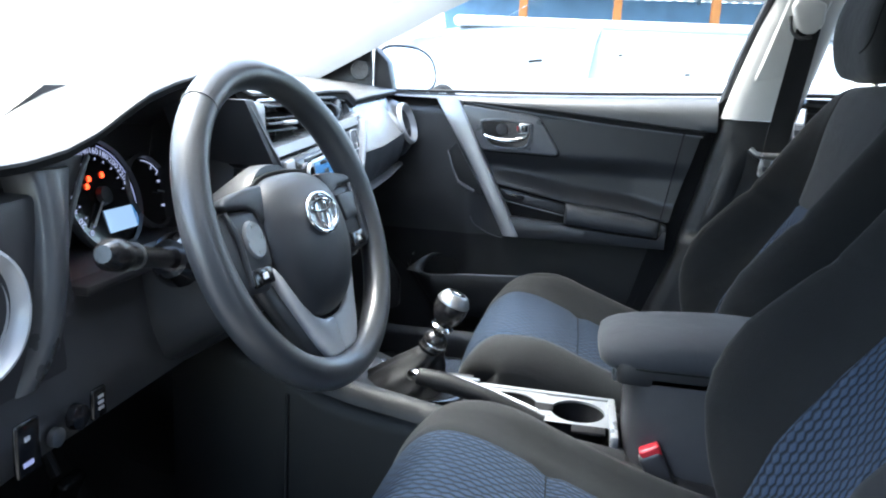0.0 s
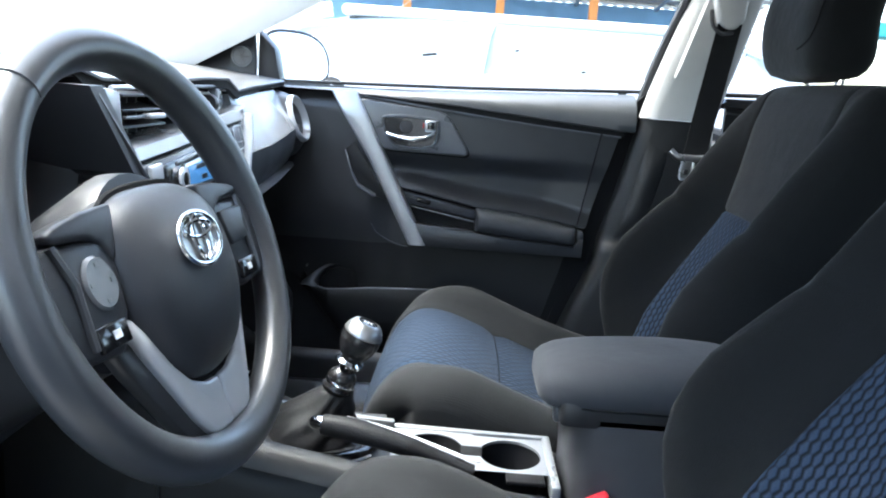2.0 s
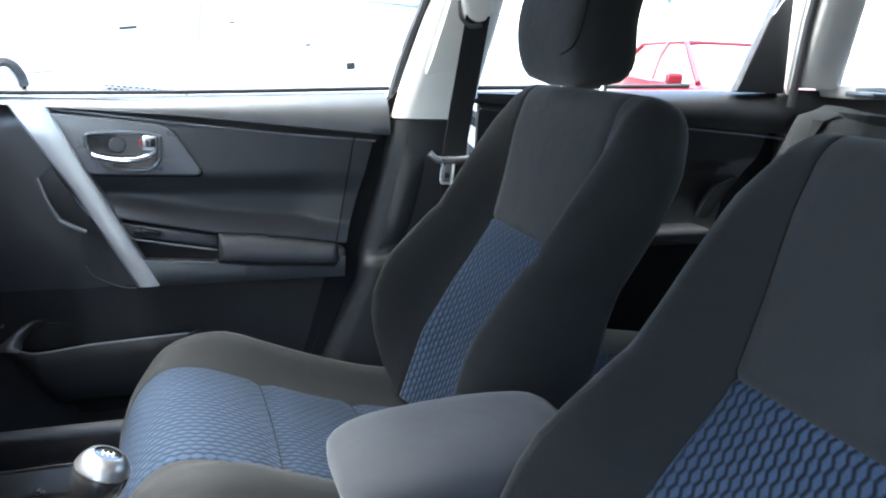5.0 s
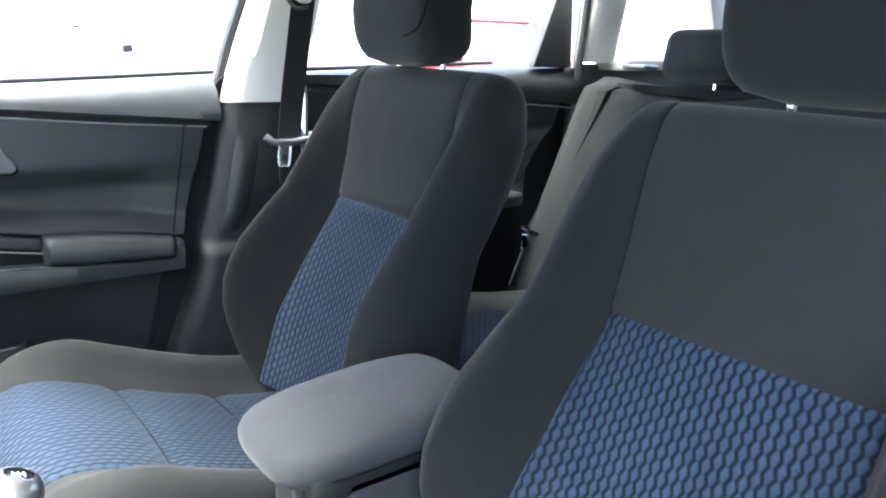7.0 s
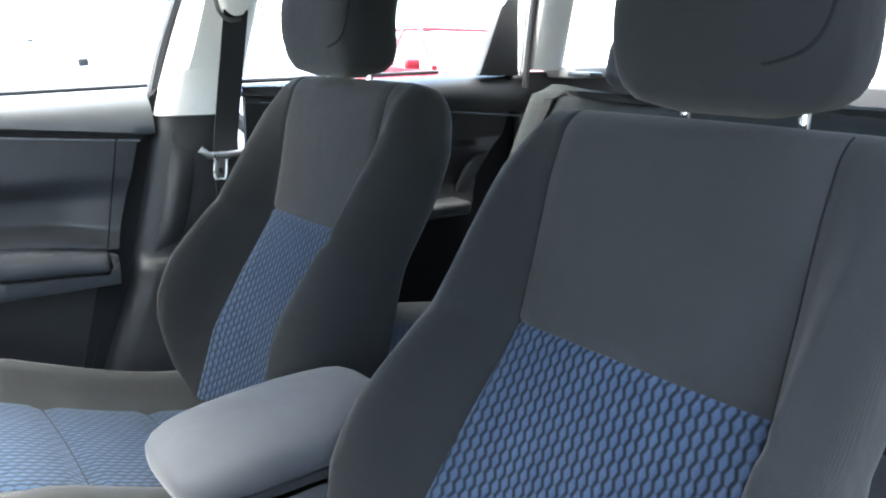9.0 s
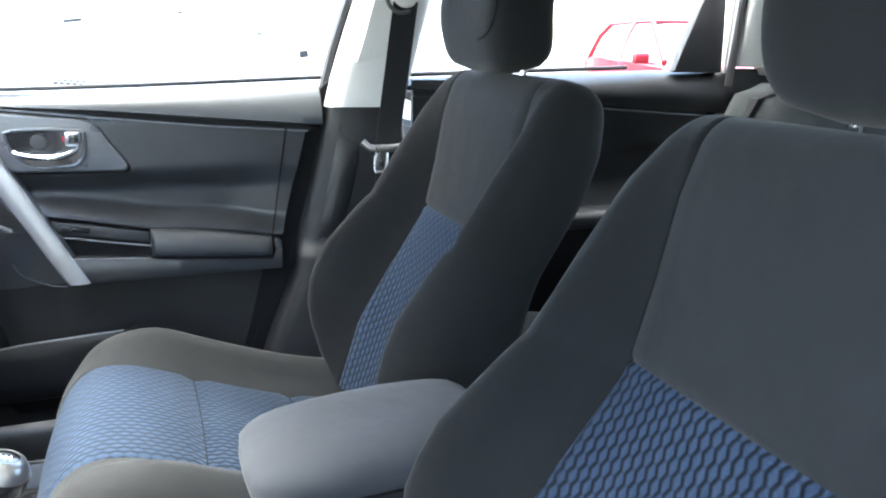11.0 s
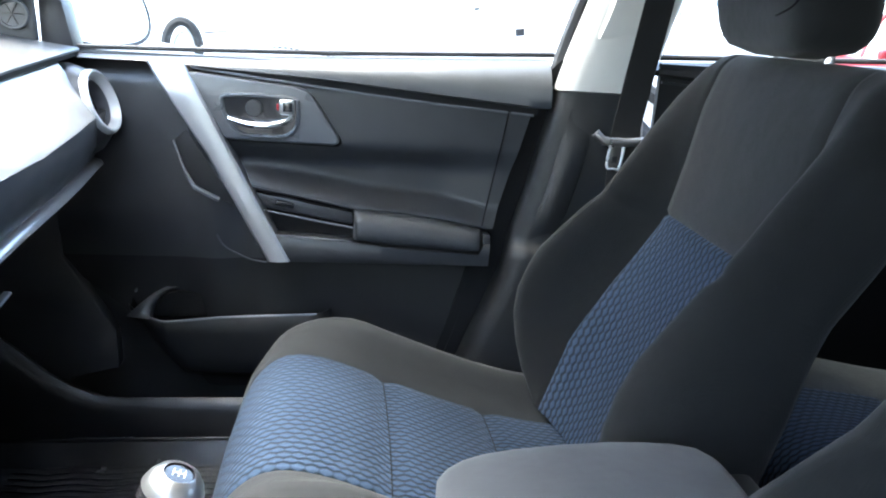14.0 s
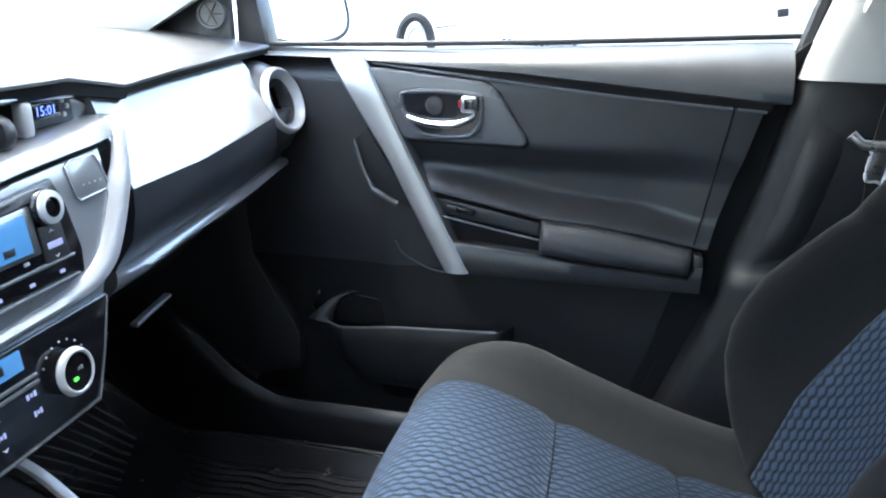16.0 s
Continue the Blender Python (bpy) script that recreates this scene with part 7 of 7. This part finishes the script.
for y in (0.335, 0.0, -0.335):
    hr = part("rear_headrest", rbox((1.390, y, 1.130), (0.085, 0.205, 0.12), 0.034, 5, m=Matrix.Rotation(radians(10), 4, "Y")), M_BENCH, bench, "dark cloth rear headrest")
part("release_knob", rbox((1.365, 0.50, 1.10), (0.05, 0.075, 0.012), 0.005), M_DOORUP, bench, "grey backrest release")
rb = thing("rear_belt", "dark grey rear seat belt lying over the backrest", "seat belt", (1.2, 0.58, 0.6))
rows = []
for s5 in np.linspace(0.14, 0.575, 14):
    y = 0.628 - 0.12 * (s5 - 0.14)
    f = 0.012 - 0.06 * soft((s5 - 0.54) / 0.06)
    x, z = 1.11 + s5 * math.sin(RB2) - f * math.cos(RB2), 0.54 + s5 * math.cos(RB2) + f * math.sin(RB2)
    rows.append([(x, y - 0.023, z), (x - 0.002, y - 0.022, z), (x - 0.002, y + 0.022, z), (x, y + 0.023, z)])
part("webbing", sheet(rows, closed_u=True, caps=True), M_BELT, rb)
part("tongue_bar", tube([(1.150, 0.655, 0.690), (1.152, 0.63, 0.683), (1.155, 0.60, 0.680)], 0.005, 8), M_GLOSS, rb)
part("tongue", rbox((1.140, 0.635, 0.655), (0.004, 0.022, 0.04), 0.001), M_CHROME, rb)
# driver side belt post and rear door, unseen but closing the cabin
part("left_pillar", prism([(0.52, 0.30), (0.72, 0.30), (0.66, 1.40), (0.56, 1.40)], "y", -0.74, -0.68, 0.01), M_PILLAR, shell)
part("left_rear_door", prism([(0.68, 0.30), (1.40, 0.30), (1.40, 1.08), (0.66, 1.06)], "y", -0.78, -0.70, 0.01), M_DOOR, shell)

# ---------------------------------------------------------------- outside
# unseen dark wall, added to cut the light through the driver doorway
M_PLASTER = mat("light_block_dark", (0.045, 0.045, 0.047), 0.9, grain=0.6, grain_size=0.006, vary=0.15, vary_size=0.6)
solo("light_block_wall", prism([(-0.1, 0), (12, 0), (12, 4.2), (-0.1, 4.2)], "y", -2.1, -1.8, 0.01), M_PLASTER, "unseen dark wall added to hold back light at the driver doorway", "wall", kind="structure")
M_ASPHALT = mat("asphalt", (0.125, 0.123, 0.119), 0.9, grain=1.0, grain_size=0.01, vary=0.2, vary_size=0.8)
M_WHITE = mat("white_car_paint", (0.80, 0.80, 0.80), 0.3, coat=0.5, vary=0.02)
M_REDCAR = mat("red_car_paint", (0.20, 0.006, 0.012), 0.35, coat=0.15, vary=0.04)
# opaque window colour, paled to carry the bright sky reflection
M_PALEGLASS = mat("glass_with_painted_sky", (0.40, 0.44, 0.45), 0.06, rough_vary=0.02)
M_TYRE = mat("tyre", (0.02, 0.02, 0.02), 0.8, grain=0.5, grain_size=0.01)
M_ALLOY = mat("alloy", (0.55, 0.56, 0.57), 0.35, metal=0.9)
M_BLUE = mat("blue_wall_paint", (0.15, 0.30, 0.50), 0.6, vary=0.15, vary_size=0.5)
M_ORANGE = mat("orange_paint", (0.62, 0.22, 0.05), 0.55, vary=0.1, vary_size=0.3)
M_ROOF = mat("corrugated_roof", (0.45, 0.46, 0.47), 0.5, metal=0.4, vary=0.15, vary_size=0.6)
M_TEAL = mat("teal_paint", (0.04, 0.35, 0.35), 0.5)
bm = bmesh.new()
bmesh.ops.create_grid(bm, x_segments=2, y_segments=2, size=400)
solo("ground", bm, M_ASPHALT, "grey sunlit car park asphalt", "ground", kind="structure")


def parked_car(at, turn, paint, label, length=4.4, height=1.47, tyre=0.315):
    """A hatchback: lofted body with a separate glasshouse, four wheels, lamps and grille."""
    car = thing("parked_car", label, "car", at, "parked cars")
    car.rotation_euler = (0, 0, radians(turn))

    def put(name, bm, material, parent=car, lab="", smooth=40):
        me = mesh_of(bm, smooth)
        me.materials.append(material)
        ob = new(name, me)
        ob.parent = parent
        if lab:
            ob["label"] = lab
        return ob

    h = height
    up = (tyre - 0.315) * 1.3
    st = [(-2.20, 0.35, 0.62, 0.62), (-2.14, 0.28, 0.72, 0.76), (-1.9, 0.24, 0.82, 0.84), (-1.4, 0.22, 0.92, 0.87), (-0.95, 0.22, 0.98, 0.88), (-0.3, 0.20, 1.0, 0.88), (0.6, 0.20, 1.02, 0.88), (1.3, 0.22, 1.05, 0.87), (1.8, 0.25, 1.05, 0.85), (2.08, 0.30, 0.98, 0.80), (2.16, 0.40, 0.85, 0.70)]
    k0 = length / 4.4
    rows = []
    for x, zb, zt, w in st:
        zb, zt = zb + up, zt + up
        rows.append([(x * k0, -w * 0.92, zb), (x * k0, -w, zb + 0.12), (x * k0, -w * 1.0, zb + 0.6 * (zt - zb)), (x * k0, -w * 0.93, zt - 0.06), (x * k0, -w * 0.8, zt), (x * k0, 0, zt + 0.025), (x * k0, w * 0.8, zt), (x * k0, w * 0.93, zt - 0.06), (x * k0, w, zb + 0.6 * (zt - zb)), (x * k0, w, zb + 0.12), (x * k0, w * 0.92, zb)])
    put("body", sheet(rows, closed_u=True, caps=True), paint, car, "", 35)
    rows = []
    for z, xa, xb, w in ((0.97, -1.02, 1.95, 0.80), (1.12, -0.80, 1.88, 0.76), (1.28, -0.50, 1.74, 0.70), (h - 0.06, -0.22, 1.58, 0.63), (h - 0.02, -0.05, 1.45, 0.58)):
        ring = []
        for g in np.linspace(0, 2 * math.pi, 36, endpoint=False):
            c, s = math.cos(g), math.sin(g)
            ring.append((k0 * (0.5 * (xa + xb) + 0.5 * (xb - xa) * math.copysign(abs(c) ** 0.35, c)), w * math.copysign(abs(s) ** 0.35, s), z))
        rows.append(ring)
    put("glasshouse", sheet(rows, closed_u=True, caps=True), M_PALEGLASS, car, "pale windows with the sky's reflection put into their colour")
    put("roof", rbox((0.68 * k0, 0, h - 0.02), (1.62 * k0, 1.22, 0.05), 0.024, 4), paint)
    for sg in (1, -1):
        for pts in ([(-1.02, 0.80, 0.98), (-0.5, 0.715, 1.28), (-0.16, 0.64, h - 0.03)], [(0.42, 0.795, 0.98), (0.46, 0.70, 1.30), (0.48, 0.62, h - 0.03)], [(1.86, 0.78, 0.98), (1.70, 0.69, 1.28), (1.50, 0.60, h - 0.03)]):
            put("pillar", tube([(x * k0, sg * y, z) for x, y, z in pts], 0.035, 8), paint)
        for x in (-1.32, 1.28):
            w = put("wheel", lathe([(0.0, -0.10), (0.29, -0.10), (0.315, -0.06), (0.315, 0.06), (0.29, 0.10), (0.22, 0.11), (0.0, 0.10)], (x * k0, sg * 0.80, tyre), Matrix.Diagonal((tyre / 0.315, 1, tyre / 0.315, 1)) @ Matrix.Rotation(radians(90), 4, "X"), 32), M_TYRE, car, "black tyre")
            rim = put("rim", lathe([(0.0, 0.0), (0.215, 0.0), (0.215, 0.02), (0.19, 0.012), (0.0, 0.012)], (x * k0, sg * 0.895, tyre), facing(0, sg, 0), 28), M_ALLOY, w, "alloy rim")
            for q in range(5):
                g = 2 * math.pi * q / 5
                put("spoke_gap", rbox((x * k0 + 0.12 * math.cos(g), sg * 0.911, tyre + 0.12 * math.sin(g)), (0.09, 0.004, 0.05), 0.015, m=Matrix.Rotation(-g, 4, "Y")), M_TYRE, rim)
            put("wheel_arch", tube([(x * k0 + 1.14 * tyre * math.cos(g), sg * 0.875, 1.12 * tyre + 1.14 * tyre * math.sin(g)) for g in np.linspace(0.05, math.pi - 0.05, 18)], 0.03, 8), M_TYRE, car, "dark wheel arch")
        put("headlamp", rbox((-2.02 * k0, sg * 0.62, 0.70), (0.20, 0.30, 0.12), 0.04, 4, m=Matrix.Rotation(radians(sg * -22), 4, "Z")), M_LENS, car, "clear headlamp")
        put("tail_lamp", rbox((2.02 * k0, sg * 0.68, 0.86), (0.16, 0.22, 0.16), 0.04, 4), M_RED, car, "red tail lamp")
        put("mirror", rbox((-0.72, sg * 0.97, 1.02), (0.10, 0.20, 0.13), 0.04, 4), paint)
        put("door_handle", rbox((0.15, sg * 0.893, 0.92 + up), (0.16, 0.02, 0.025), 0.008), paint)
    put("grille", rbox((-2.17 * k0, 0, 0.46), (0.06, 1.0, 0.17), 0.03, 3), M_TYRE, car, "black lower grille")
    for q in range(3):
        put("grille_bar", rbox((-2.205 * k0, 0, 0.41 + 0.05 * q), (0.01, 0.96, 0.012), 0.004), M_GLOSS, car)
    return car


pickup = parked_car((-0.45, 3.30, 0), 0, M_WHITE, "white off-roader parked alongside with dark wheel arches", 5.0, 1.40, 0.42)
parked_car((0.6, 9.4, 0), 90, M_WHITE, "tall white people carrier facing the lane", 4.6, 1.80)
parked_car((-2.9, 8.8, 0), 90, M_WHITE, "white hatchback between the carrier and the lane end", 4.4, 1.55)
parked_car((-5.2, 6.8, 0), 90, M_WHITE, "white hatchback facing the lane")
parked_car((9.2, 6.4, 0), 90, M_WHITE, "white hatchback in the facing row")
parked_car((6.6, 7.2, 0), 75, M_REDCAR, "red hatchback further along the row")
parked_car((-6.4, 1.5, 0), 80, M_WHITE, "white hatchback parked ahead of the bonnet")

parked_car((3.5, 9.6, 0), 90, M_WHITE, "white hatchback behind the red one")
parked_car((8.6, 9.8, 0), 85, M_WHITE, "white hatchback at the end of the row", 4.5, 1.6)
parked_car((10.5, 3.4, 0), 75, M_WHITE, "white estate car parked behind", 4.7, 1.55)

bld = thing("workshop_building", "blue workshop hall with orange columns under a ribbed canopy roof", "building", (2, 19, 0))
part("wall", prism([(-4.0, 0), (7.5, 0), (7.5, 3.5), (-4.0, 3.5)], "y", 20.0, 20.3, 0.01), M_BLUE, bld, "blue painted wall")
for x in np.arange(-1.46, 7.2, 2.12):
    part("column", rbox((x, 17.0, 1.95), (0.19, 0.19, 3.9), 0.01), M_ORANGE, bld, "orange steel column")
    part("truss", tube([(x, 14.6, 4.22), (x, 17.0, 3.86), (x, 20.0, 3.46)], 0.05, 6), M_STEEL, bld, "grey roof truss")
rows = []
for y in (14.5, 20.6):
    rows.append([(x, y, 4.36 - 0.130 * (y - 14.5) + 0.04 * (k % 2)) for k, x in enumerate(np.arange(-4.2, 7.8, 0.14))])
part("roof", sheet(rows, thick=0.01), M_ROOF, bld, "grey corrugated roof")
for y in np.arange(14.9, 20.2, 0.62):
    part("purlin", rbox((1.75, y, 4.28 - 0.130 * (y - 14.5)), (11.6, 0.06, 0.07), 0.005), M_STEEL, bld, "roof purlin")
shed = thing("market_canopy", "teal canopy on posts behind the parked cars", "canopy", (9.5, 15.0, 0))
part("awning", prism([(7.4, 2.62), (11.5, 2.72), (11.5, 2.95), (9.6, 3.05), (7.4, 2.86)], "y", 14.6, 15.4, 0.03), M_TEAL, shed, "teal awning")
for x in (7.6, 11.2):
    part("post", rbox((x, 15.0, 1.35), (0.12, 0.12, 2.7), 0.01), M_STEEL, shed, "steel post")

# dark details on the flank of the car alongside, in its own axes
def flank(name, bm, material, label=""):
    me = mesh_of(bm)
    me.materials.append(material)
    ob = new(name, me)
    ob.parent = pickup
    if label:
        ob["label"] = label
    return ob


def own(x, z, y=2.40):
    return (x + 0.45, y - 3.30, z)


flank("vent_hoop", tube([own(-0.578 + 0.060 * math.cos(g), 0.955 + 0.095 * math.sin(g)) for g in np.linspace(-0.2, math.pi * 0.95, 20)], 0.017, 8), M_TYRE, "dark wheel arch edge")
flank("arch_rim", tube([own(-0.572 + 0.040 * math.cos(g), 0.945 + 0.070 * math.sin(g)) for g in np.linspace(-0.3, math.pi * 1.02, 20)], 0.010, 8), M_ALLOY, "grey wheel edge under the arch")
grid = flank("side_grille", tube([own(-0.26, 0.972), own(-0.21, 0.976), own(-0.12, 0.970), own(-0.02, 0.962), own(0.10, 0.958)], [0.012, 0.020, 0.015, 0.008, 0.003], 10, flat=0.3, up=(0, 1, 0)), M_ALLOY, "grey meshed side grille")
for k in range(14):
    for q in range(2):
        x = -0.245 + 0.021 * k + 0.010 * q
        flank("grille_slot", rbox(own(x, 0.979 - 0.012 * q - 0.0012 * k, 2.385), (0.013, 0.006, 0.006 - 0.0002 * k), 0.002), M_TYRE)
for x, z, w, h in ((-0.16, 1.19, 0.09, 0.016), (0.685, 1.085, 0.05, 0.04), (0.51, 1.16, 0.03, 0.012), (0.215, 1.23, 0.03, 0.012), (-0.46, 1.018, 0.12, 0.008)):
    flank("door_handle", rbox(own(x, z, 2.41), (w * 0.7, 0.02, h * 0.7), 0.004, m=Matrix.Rotation(radians(-8), 4, "Y")), M_TYRE, "dark handle")
